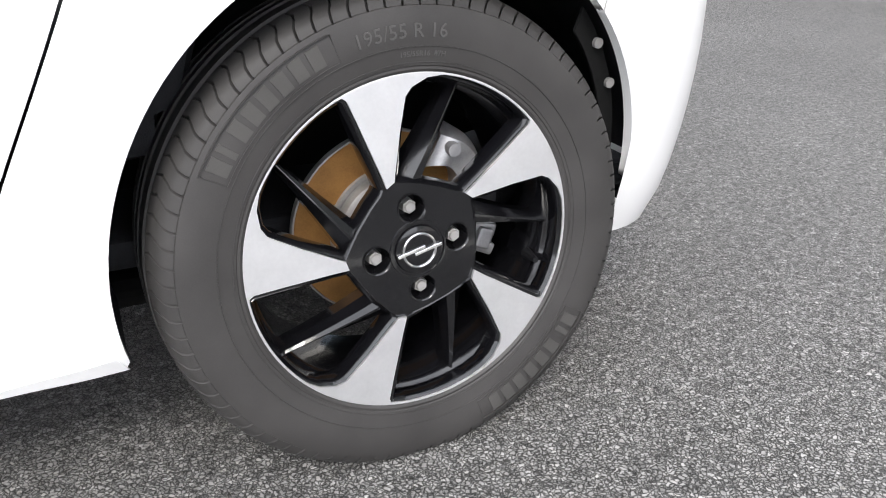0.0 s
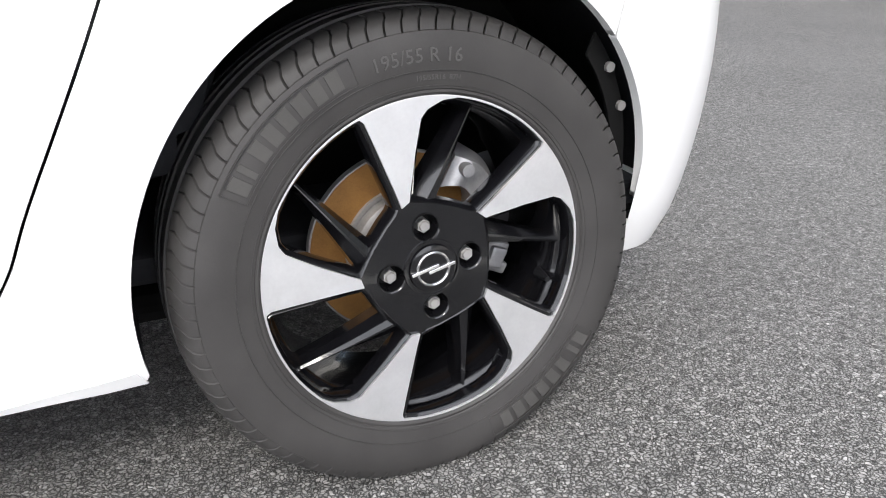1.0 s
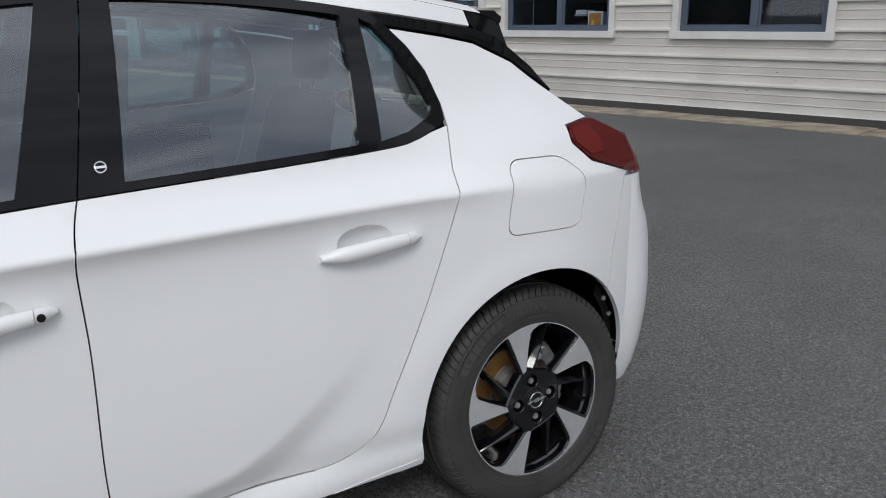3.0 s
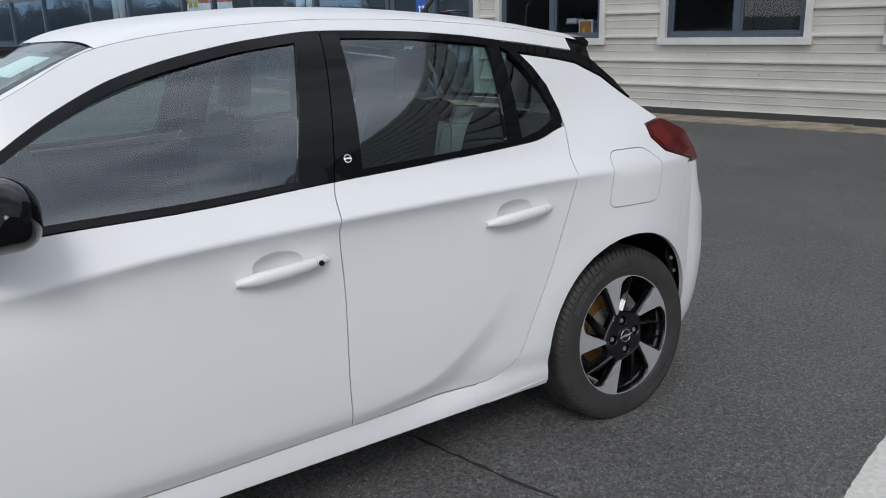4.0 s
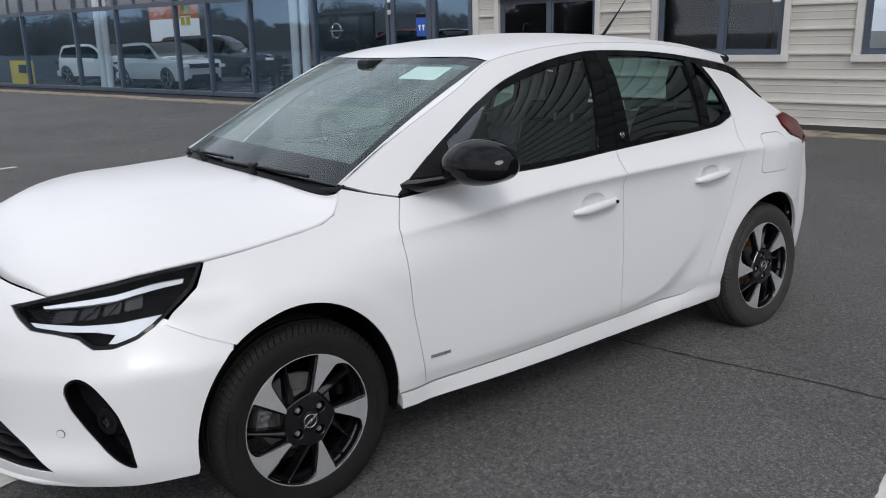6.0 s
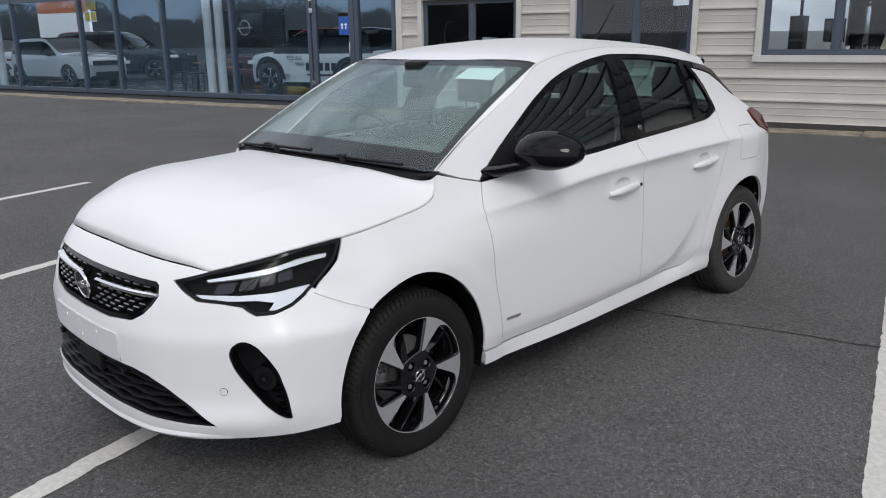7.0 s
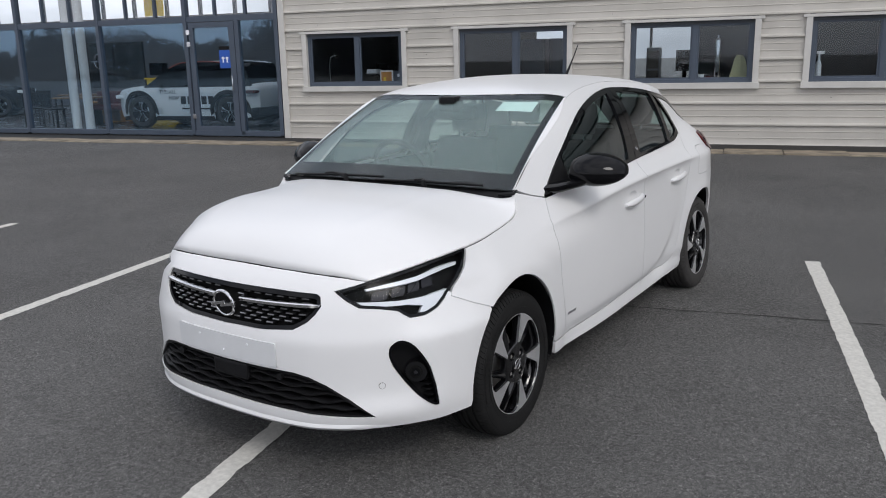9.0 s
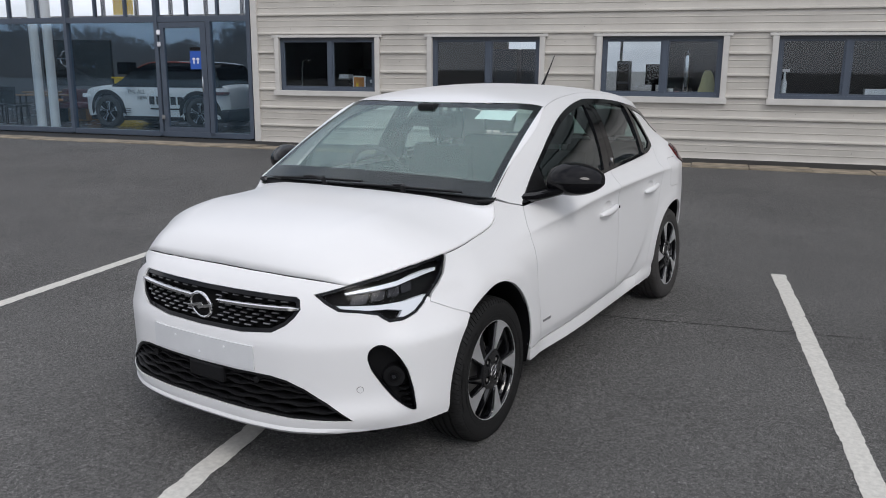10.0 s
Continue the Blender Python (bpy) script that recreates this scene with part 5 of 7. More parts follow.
# head lamps
for sg in (1, -1):
    sc = lambda pts: [(sg * a, b) for a, b in pts]
    body = panel("head_lamp", sc(LAMP), inset(F, 0.045), M["dark"], car, "slim head lamp with white light signature", lip=0, step=0.03)
    panel("lamp_rim", sc(LAMP), inset(F, 0.003), M["gloss_black"], body, "", holes=[shrink(sc(LAMP), 0.009)], lip=0.04, step=0.05, cell=0.01)
    panel("lamp_lens", shrink(sc(LAMP), 0.002), F, M["lens"], body, "clear lamp cover", off=0.0005, lip=0, step=0.03).visible_shadow = False
    drl = [(0.5505, .711), (0.6225, .707), (0.7115, .703), (0.8625, .704), (0.9985, .712), (0.9675, .692), (0.9075, .663), (0.8625, .654), (0.8155, .655), (0.8395, .677), (0.7715, .686), (0.6825, .688), (0.5875, .692)]
    panel("light_guide", sc(drl), inset(F, 0.007), M["white_plastic"], body, "bright white daytime light guide", lip=0.02, step=0.03)
    brow = [(0.572, .7525), (0.6325, .760), (0.7025, .767), (0.8225, .777), (0.9425, .790), (1.067, .800), (1.062, .788), (0.9425, .775), (0.8225, .762), (0.7025, .754), (0.6425, .7505), (0.580, .7470)]
    panel("light_brow", sc(brow), inset(F, 0.007), M["white_plastic"], body, "pale upper light strip", lip=0.015, step=0.03)
    for i in range(4):
        s0, zz = sg * (.640 + .085 * i), .729 + .008 * i
        cell_o = [(s0 - .034, zz - .019), (s0 + .034, zz - .016), (s0 + .040, zz + .019), (s0 - .028, zz + .016)]
        panel("lamp_module", rounded(cell_o, .008, 2), inset(F, 0.026), M["lamp_chrome"], body, "smoked lamp module", lip=.02, step=.02)
        if i in (1, 2):
            fin = [(s0 - sg * .020, zz - .017), (s0 - sg * .011, zz - .017), (s0 + sg * .030, zz + .018), (s0 + sg * .022, zz + .018)]
            panel("module_fin", fin, inset(F, 0.018), M["lamp_chrome"], body, "dull slanting fin", lip=.01, step=.02)

# cowl and wipers
cowl_pts = []
for i in range(21):
    t = (-1 + i / 10) * .95
    a = Vector(screen(t, 0.012)) - Vector((0, 0, .012))
    f = 1 - 0.75 * (abs(t) / .95) ** 3
    cowl_pts.append([(a.x + .01, a.y, a.z - .002), (a.x - .03 * f, a.y, a.z - .026), (a.x - .05 * f, a.y, a.z - .055), (a.x - .05 * f, a.y, a.z - .12), (a.x + .03, a.y, a.z - .12)])
scuttle = loft("cowl", cowl_pts, M["black"], car, "black plastic scuttle panel")
for u in (-1, 1):
    corner = [Vector(screen(u * k, v)) + Vector((.0, 0, -.012)) for k, v in ((.90, -.02), (.95, -.012), (.99, .0), (1.0, .03))]
    tube("scuttle_corner", corner, [.005, .009, .008, .003], M["black"], scuttle, "black plastic corner piece", 10)


def wiper(u0, u1, v0, v1, pivot):
    a = [Vector(screen(u0 + (u1 - u0) * i / 10, v0 + (v1 - v0) * i / 10)) + Vector((-.009, 0, .010)) for i in range(11)]
    w = tube("wiper", a, 0.006, M["black"], car, "black windscreen wiper")
    base = Vector(screen(pivot, -0.03)) + Vector((-.02, 0, .0))
    tube("wiper_arm", [base, base + Vector((-.01, 0, .03)), a[5] + Vector((-.012, 0, .014)), a[6] + Vector((-.008, 0, .01))], [0.012, 0.011, 0.006, 0.005], M["black"], w)
    return w


wiper(-.80, -.02, .006, -.020, -.42)
wiper(-.06, .80, .012, -.012, .22)

# aerial, windscreen sticker, mirror foot
tube("aerial", [(-.275, .0, 1.425), (-.265, 0, 1.447), (-.15, 0, 1.56), (-.08, 0, 1.635)], [0.018, 0.009, 0.0035, 0.0025], M["black"], car, "short black roof aerial")
grid_part("sticker", lambda u, v: tuple(Vector(screen_in(u, v)) + Vector((.006, 0, -.006))), -.80, -.50, .785, .915, 6, 4, M["paper"], car, "pale paper notice behind the windscreen")


def door_mirror(flip):
    s = -1 if flip else 1
    cz = 1.040
    rings = []
    for i in range(15):                       # from the car outwards
        t = 1 - (1 - i / 14) ** 1.7
        y = -.770 - .220 * t
        grow = (math.sin(math.pi * (0.10 + 0.885 * t))) ** 0.42
        xc = -1.897 + .055 * t
        rx, rz = .104 * grow * (1 - .22 * t) + .003, .078 * grow * (1 - 0.16 * t) + .003
        ring = []
        for j in range(24):
            a = 2 * math.pi * j / 24
            c, q = math.cos(a), math.sin(a)
            px = xc + (rx * math.copysign(abs(c) ** 0.95, c) if c < 0 else rx * 0.95 * abs(c) ** 0.6)
            nose = max(0.0, -c)
            ring.append((px, s * y, cz - .004 * t - .016 * nose + rz * math.copysign(abs(q) ** 0.8, q) * (1 - .22 * nose ** 1.5)))
        rings.append(ring if s > 0 else ring[::-1])
    m = loft("door_mirror", rings, M["gloss_black"], car, "gloss black door mirror")
    band_r = [[(x - .003, y, z) for x, y, z in (r if s > 0 else r[::-1])] for r in rings[1:14]]
    low = []
    for r in band_r:
        mid = sum(p[0] for p in r) / 24
        low.append([(mid + (p[0] - mid) * 1.03, p[1], cz - .010 + (p[2] - cz) * 0.06) for p in r])
    loft("mirror_seam", [q if s > 0 else q[::-1] for q in low], M["dark"], m)
    arm = []
    for y, x0, x1, z0, z1 in ((.70, -2.08, -1.90, .938, .985), (.755, -2.055, -1.885, .946, .992), (.80, -2.01, -1.87, .960, 1.004), (.85, -1.965, -1.86, .975, 1.014)):
        r = [(x0, s * -y, z0 + .014), (x0 + .03, s * -y, z0), (x1 - .02, s * -y, z0), (x1, s * -y, z0 + .012), (x1, s * -y, z1 - .008), (x1 - .03, s * -y, z1), (x0 + .04, s * -y, z1), (x0, s * -y, z1 - .016)]
        arm.append(r if s > 0 else r[::-1])
    loft("mirror_arm", arm, M["gloss_black"], m, sharp=50)
    # black sail panel on the door's corner
    foot = [(-2.098, .938), (-2.04, .984), (-1.95, 1.052), (-1.885, 1.090), (-1.874, .980), (-1.88, .957)]
    panel("mirror_foot", foot, side, M["black"], m, "black mirror base", off=0.008, flip=flip, lip=0.01)
    return m


door_mirror(False)
door_mirror(True)


# ---- wheels ----
SIPES = 88


def tyre_mesh(flat):
    """Tyre with shoulder sipes and grooves, axis along y, outer side at negative y; flat is how far below its axle it meets the ground."""
    prof = [(.2095, -.086), (.2155, -.0935), (.2185, -.0955), (.2215, -.0950), (.2225, -.0965), (.232, -.0985), (.246, -.1005), (.262, -.1015), (.276, -.0995), (.2835, -.0970), (.2845, -.0948), (.2895, -.0930), (.2955, -.0885), (.3010, -.0800), (.3042, -.0700),
            (.3060, -.0600), (.3065, -.0540), (.2990, -.0520), (.2990, -.0440), (.3075, -.0420), (.3085, -.0200), (.3005, -.0180), (.3005, -.0090), (.3088, -.0070)]
    prof = [(r if r < .2185 else .2185 + (r - .2185) * 1.07, y) for r, y in prof]
    prof = prof + [(r, -y) for r, y in prof[::-1]]
    n, m = SIPES * 4, len(prof)
    verts = []
    for i in range(n):
        a = 2 * math.pi * (i // 4 + (0, 0.075, 0.5, 0.925)[i % 4]) / SIPES
        for j, (r, y) in enumerate(prof):
            k = min(j, m - 1 - j)
            if i % 4 == 0 and 9 < k < 16:
                r -= (.004, .008, .012, .012, .011, .010)[k - 10]
            aa = a + (abs(y) - .05) * 0.75 + 0.012 * math.sin(abs(y) * 150)
            x, z = r * math.cos(aa), r * math.sin(aa)
            if z < -flat:
                y += math.copysign((-flat - z) * .35, y)
                z = -flat
            verts.append((x, y, z))
    return verts, grid_faces(n, m, True, False)


def polar(r, a, y):
    return (r * math.cos(radians(a)), y, r * math.sin(radians(a)))


def flat_polar(pts):
    return [(r * math.cos(radians(d)), r * math.sin(radians(d))) for r, d in pts]


def sector_bm(bm, outline, top, bottom):
    """A solid with an outline in (radius, degrees); top and bottom give its y."""
    a = [bm.verts.new(polar(r, d, top(r))) for r, d in outline]
    b = [bm.verts.new(polar(r, d, bottom(r))) for r, d in outline]
    n = len(outline)
    bm.faces.new(a)
    for i in range(n):
        bm.faces.new((a[i], b[i], b[(i + 1) % n], a[(i + 1) % n]))


def bent_text(words, r, mid, size, y, mat, parent):
    """Lettering laid round the sidewall, reading outwards, centred on an angle."""
    cu = bpy.data.curves.new("lettering", "FONT")
    cu.body, cu.size, cu.align_x, cu.extrude = words, size, "CENTER", 0.0006
    cu.resolution_u = 2
    tmp = bpy.data.objects.new("lettering", cu)
    me = bpy.data.meshes.new_from_object(tmp)
    for v in me.vertices:
        a = radians(mid) - v.co.x / r
        rr = r + v.co.y
        v.co = (rr * math.cos(a), y - v.co.z, rr * math.sin(a))
    bpy.data.objects.remove(tmp)
    me.materials.clear()
    me.materials.append(mat)
    ob = new("lettering", me)
    ob.parent = parent
    return ob


FACE_Y = -.0915


def window_outline(A):
    """Opening between the spoke at A degrees and the next one, in (radius, degrees)."""
    out = [(.0925, A - 5.5), (.1029, A - 9.3), (.128, A - 13.8), (.146, A - 16), (.189, A - 20.3), (.199, A - 23), (.2085, A - 28.5), (.2122, A - 33)]
    out += [(.2130, A - 33 - 5.5 * q) for q in range(1, 7)] + [(.2118, A - 70.6), (.2060, A - 71.4), (.18, A - 71.3), (.146, A - 70.9), (.11, A - 70.2), (.0905, A - 69.0)]
    return out + [(.0850, A - 64), (.0815, A - 52), (.0800, A - 42), (.0815, A - 30), (.0850, A - 18)]


def wheel(rot, bars, rubber, letter, text, flat):
    """A wheel round its own centre, outer face towards negative y; rot turns the spokes."""
    w = new("wheel")
    tv, tf = tyre_mesh(flat)
    tyre = mesh("tyre", tv, tf, rubber, w, "black radial tyre with fine shoulder sipes", True, 40)
    # raised rings and lettering of the sidewall
    for r, y in ((.2265, -.0972), (.2445, -.1003), (.2815, -.0978)):
        revolve("sidewall_ring", [(r - .0008, y + .0012), (r - .0003, y - .0008), (r + .0005, y - .0008), (r + .001, y + .0012)], rubber, tyre, steps=128)
    bent_text("195/55 R 16", .2545, rot[1], .0225, -.1018, text, tyre)
    bent_text("195/55R16  87H", .2335, rot[1] - 6, .0085, -.0992, text, tyre)
    for mid, span, r0, r1 in bars:
        k = 8
        for q in range(k):          # maker's name as plain bars
            a0 = mid + span / 2 - span * q / k
            a1 = a0 - span / k * (.70 if q != 1 else .35)
            bm = bmesh.new()
            sector_bm(bm, [(r0, a0), (r1, a0), (r1, a1), (r0, a1)], lambda r: -.1021, lambda r: -.0990)
            part("name_bar", bm, letter, tyre)
        bm = bmesh.new()
        steps = [mid + span / 2 + 2 - (span + 4) * q / 16 for q in range(17)]
        for rr in (r0 - .005, r1 + .0035):
            sector_bm(bm, [(rr, a) for a in steps] + [(rr + .001, a) for a in steps[::-1]], lambda r: -.1019, lambda r: -.0970)
        for a in (steps[0], steps[-1]):
            sector_bm(bm, [(r0 - .005, a), (r1 + .0035, a), (r1 + .0035, a - .25), (r0 - .005, a - .25)], lambda r: -.1019, lambda r: -.0970)
        part("name_border", bm, rubber, tyre)
    # rim
    revolve("rim_barrel", [(.2165, -.0905), (.2135, -.0880), (.2090, -.0700), (.2030, -.0640), (.1985, -.0560), (.1945, -.0200), (.1900, .0), (.1950, .08), (.2140, .09)], M["wheel_black"], w, "gloss black wheel barrel", steps=96)
    revolve("rim_lip", [(.2120, -.0890), (.2123, FACE_Y - .0011), (.2130, FACE_Y - .0013), (.2150, FACE_Y - .0013), (.2168, FACE_Y - .0006), (.2185, -.0905), (.2192, -.0870)], M["silver"], w, "machined bright rim edge", steps=128)
    wells = [polar(.0535, rot[2] + 90 * i, 0) for i in range(4)]
    openings = [flat_polar(window_outline(rot[0] - 72 * i)) for i in range(5)]

    def dome(x, z):
        r = math.hypot(x, z)
        return x, FACE_Y + .0015 - .0030 * ease(.080, .03, r) + .002 * ease(.075, .10, r) * ease(.16, .11, r), z
    ring = flat_polar([(.2128, 3.0 * i) for i in range(120)])
    face = panel("wheel_face", ring, dome, M["wheel_black"], w, "gloss black wheel face with five openings", holes=openings + [oval(x, z, .0170, .0170, 24) for x, _, z in wells], lip=0, step=0.016, cell=0.006)
    for i in range(5):
        A = rot[0] - 72 * i
        # the opening's black reveal, chamfered and then deep
        base = dense(openings[i], .006)
        if area(base) < 0:
            base = base[::-1]
        levels = []
        for d, y in ((0.0, FACE_Y + .0015), (.0012, FACE_Y + .0004), (.0046, FACE_Y + .0045), (.0058, FACE_Y + .0080), (.0070, FACE_Y + .022), (.0060, FACE_Y + .030)):
            levels.append([(x, y + (0 if d else dome(x, z)[1] - FACE_Y - .0015), z) for x, z in shrink(base, d)])
        k = len(base)
        mesh("reveal", [v for lv in levels for v in lv], [f for f in grid_faces(len(levels), k, False, True)], M["wheel_black"], face, "gloss black edge of a wheel opening", True, 32)
        # bright machined face of the spoke
        out = [(.0905, A + 2.2), (.11, A + 1.2), (.146, A + .5), (.18, A + .1), (.2060, A), (.2118, A + .4)]
        out += [(.2140, A + q) for q in (3, 0, -4, -8, -12, -16, -20, -24, -28, -32, -36)]
        out += [(.2122, A - 33.6), (.2085, A - 29.0), (.199, A - 23.6), (.189, A - 21.0), (.146, A - 16.6), (.128, A - 14.4), (.1029, A - 9.6), (.0935, A - 5.2)]
        out = [(r, d - math.copysign(.0018 / r * 57.3, d - A + 8)) if r < .2105 else (r, d) for r, d in out]
        bm = bmesh.new()
        sector_bm(bm, out, lambda r: FACE_Y - .0016, lambda r: FACE_Y + .0025)
        bmesh.ops.recalc_face_normals(bm, faces=bm.faces)
        part("spoke_face", bm, M["silver"], face, "bright machined spoke face")
        # tapered faceted black blade that crosses the opening
        p0, p1 = Vector(polar(.080, A - 19.5, 0)), Vector(polar(.2085, A - 43.5, 0))
        way = (p1 - p0).normalized()
        across = Vector((-way.z, 0, way.x))
        rings = []
        for q in range(7):
            t = q / 6
            c = p0.lerp(p1, t)
            h = .0125 * (1 - t) ** 1.5 + .0052
            y = FACE_Y + .0055 + .022 * t ** 1.3
            rings.append([tuple(c + across * d * h + Vector((0, y + dy, 0))) for d, dy in ((-1.15, .016), (-.62, .0015), (-.10, -.0012), (.10, -.0012), (1.0, .012), (1.1, .036), (-1.2, .036))])
        loft("blade", rings, M["wheel_black"], face, "gloss black blade between the spokes", sharp=12)
    revolve("cap_surround", [(.0345, FACE_Y - .0008), (.0350, FACE_Y - .0036), (.0375, FACE_Y - .0036), (.0382, FACE_Y - .0008)], M["wheel_black"], face, "raised ring round the cap", steps=48)
    for x, _, z in wells:
        bm = bmesh.new()
        bmesh.ops.create_cone(bm, cap_ends=True, segments=24, radius1=.0165, radius2=.0165, depth=.002, matrix=Matrix.Translation((x, FACE_Y + .030, z)) @ pose(0, 0, 0, 90))
        part("lug_seat", bm, M["black"], face)
        circle = [(2 * math.pi * j / 28) for j in range(28)]
        verts = [(x + r * math.cos(a), FACE_Y + y, z + r * math.sin(a)) for r, y in ((.0188, -.0013), (.0172, -.0006), (.0164, .003), (.0160, .030)) for a in circle]
        mesh("lug_well", verts, grid_faces(4, 28, False, True), M["wheel_black"], face)
        bm = bmesh.new()
        bmesh.ops.create_cone(bm, cap_ends=True, segments=6, radius1=.0098, radius2=.0090, depth=.022, matrix=Matrix.Translation((x, FACE_Y + .018, z)) @ pose(0, 0, 0, 90))
        bmesh.ops.create_cone(bm, cap_ends=True, segments=18, radius1=.0075, radius2=.0060, depth=.004, matrix=Matrix.Translation((x, FACE_Y + .0060, z)) @ pose(0, 0, 0, 90))
        part("wheel_bolt", bm, M["alu"], face, "grey steel wheel bolt")
    cap = revolve("hub_cap", [(.0001, FACE_Y - .0062), (.024, FACE_Y - .0058), (.0305, FACE_Y - .0040), (.033, FACE_Y + .001)], M["wheel_black"], w, "black hub cap with a bright ring badge", steps=48)
    bm = bmesh.new()
    torus_bm(bm, Matrix.Translation((0, FACE_Y - .0055, 0)) @ pose(0, 0, 0, 90), .0215, .0021, 36, 8)
    part("cap_ring", bm, M["chrome"], cap, "", True)
    bm = bmesh.new()
    for dx, dz in ((-.011, .0025), (.011, -.0025)):
        box_bm(bm, (dx - .019, FACE_Y - .0085, dz - .0022), (dx + .019, FACE_Y - .0050, dz + .0022), 0.0008, pose(0, 0, 0, 0, -rot[3], 0))
    part("cap_bar", bm, M["chrome"], cap)
    # valve
    x, _, z = polar(.197, rot[0] - 131, 0)
    tube("valve", [(x, -.045, z), (x * .985, -.060, z * .985), (x * .975, -.075, z * .975)], [.009, .006, .004], M["black"], w, "black tyre valve")
    return w


def brake(parent, rusty, caliper_angle):
    """Disc, bell and caliper behind a wheel."""
    prof = [(.03, 0), (.127, 0), (.1285, .0015), (.1285, .010), (.03, .012)]
    steps = 72
    verts = [(r * math.cos(2 * math.pi * i / steps), yy, r * math.sin(2 * math.pi * i / steps)) for i in range(steps) for r, yy in prof]
    ob = mesh("brake_disc", verts, grid_faces(steps, 5, True, True), M["rust"] if rusty else M["alu"], parent, "rust-filmed brake disc" if rusty else "worn brake disc", True, 30)
    revolve("disc_bell", [(.0, -.020), (.062, -.020), (.070, -.016), (.072, -.001), (.0745, -.0015), (.0755, -.004), (.0800, -.004), (.0815, .002)], M["alu"], ob, "grey disc bell", steps=64)
    revolve("disc_edge", [(.1280, -.0004), (.1285, -.0012), (.1305, -.0008), (.1305, .010)], M["alu"], ob, "bare steel edge of the disc", steps=72)
    c = []
    for i in range(13):
        a = radians(caliper_angle - 19 + 38 * i / 12)
        u = abs(i / 6 - 1)
        rin, rout = .112 - .018 * u ** 2, .140 + .008 * math.sin(math.pi * i / 12)
        bump = .010 * math.sin(math.pi * i / 12) + .004 * math.sin(3 * math.pi * i / 12)
        c.append([(rin * math.cos(a), -.024 - bump, rin * math.sin(a)), (rout * math.cos(a), -.022 - bump, rout * math.sin(a)), ((rout + .012) * math.cos(a), -.002, (rout + .012) * math.sin(a)), ((rout + .012) * math.cos(a), .03, (rout + .012) * math.sin(a)), (rin * math.cos(a), .03, rin * math.sin(a))])
    cal = loft("caliper", c, M["steel"], ob, "grey cast brake caliper")
    if rusty:
        for k, (d, r0, r1, h) in enumerate(((-9, .108, .158, .010), (-19, .118, .160, .009), (-14, .126, .150, .016), (-24, .120, .136, .007))):
            xx, _, zz = polar((r0 + r1) / 2, d, 0)
            box("caliper_block", (-(r1 - r0) / 2, -.026 - .004 * (k % 3), -h), ((r1 - r0) / 2, .02, h), M["steel"], cal, "grey cast block", .004, pose(xx, 0, zz, 0, -d + 6, 0))
    for k in (-11, 11):
        xx, _, zz = polar(.132, caliper_angle + k, 0)
        bm = bmesh.new()
        bmesh.ops.create_cone(bm, cap_ends=True, segments=16, radius1=.011, radius2=.009, depth=.022, matrix=Matrix.Translation((xx, -.030, zz)) @ pose(0, 0, 0, 90))
        part("caliper_piston", bm, M["steel"], cal, "", True)
    return ob


REAR_AT, FRONT_AT = (-.132, -1.063, .2925), (-2.680, -1.040, .264)
REAR_FAR, FRONT_FAR = (-.137, .500, .2945), (-2.680, .480, .264)
rear_wheel = wheel((114, 94, 7, 14), ((132, 38, .2540, .2780), (-50, 38, .2540, .2780)), M["rubber"], M["rubber_letter"], M["rubber_text"], REAR_AT[2] - ground_z(REAR_AT[0]))
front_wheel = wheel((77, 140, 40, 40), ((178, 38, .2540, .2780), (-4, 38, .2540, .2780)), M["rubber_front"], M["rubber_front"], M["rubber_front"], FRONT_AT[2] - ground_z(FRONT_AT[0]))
running_gear = []
for w, at, far, lean, ang in ((rear_wheel, REAR_AT, REAR_FAR, -3.8, 42), (front_wheel, FRONT_AT, FRONT_FAR, -1.5, 180)):
    tagged(w, "black and silver alloy wheel with tyre")
    w.parent = car
    w.matrix_basis = pose(*at, lean) @ Matrix.Scale(1.008, 4)
    running_gear += [w, copy_thing(w, pose(*far, 0, 0, 180) @ pose(0, 0, 0, lean))]
    for place, turn in ((at, 0), (far, 180)):
        b = brake(car, ang == 42, ang)
        b.matrix_basis = pose(*place, 0, 0, turn) @ pose(0, .008, 0)
        running_gear.append(b)

# arch liners, screws, underbody and inner shell
for cx, arc in ((0, [p for p in ARCH_R if p[0] < 0 or p[1] > .36]), (-2.529, ARCH_F)):
    for s in (1, -1):
        rings = [[(cx + (x - cx) * k, s * -(Y(x, z) - .007 if y is None else min(y, Y(x, z) - .012)), .303 + (z - .303) * k) for x, z in arc] for k, y in ((1.003, None), (1.02, .74), (1.02, .55), (1.02, .50))]
        verts = [p for r in rings for p in r]
        mesh("arch_liner", verts, grid_faces(4, len(arc)), M["black"], car, "black plastic wheel arch liner")
        x0, x1, z0, z1 = arc[0][0], arc[-1][0], arc[0][1], max(p[1] for p in arc)
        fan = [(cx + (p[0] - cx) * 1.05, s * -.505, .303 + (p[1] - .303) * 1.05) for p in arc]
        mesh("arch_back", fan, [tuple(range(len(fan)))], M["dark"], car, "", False)
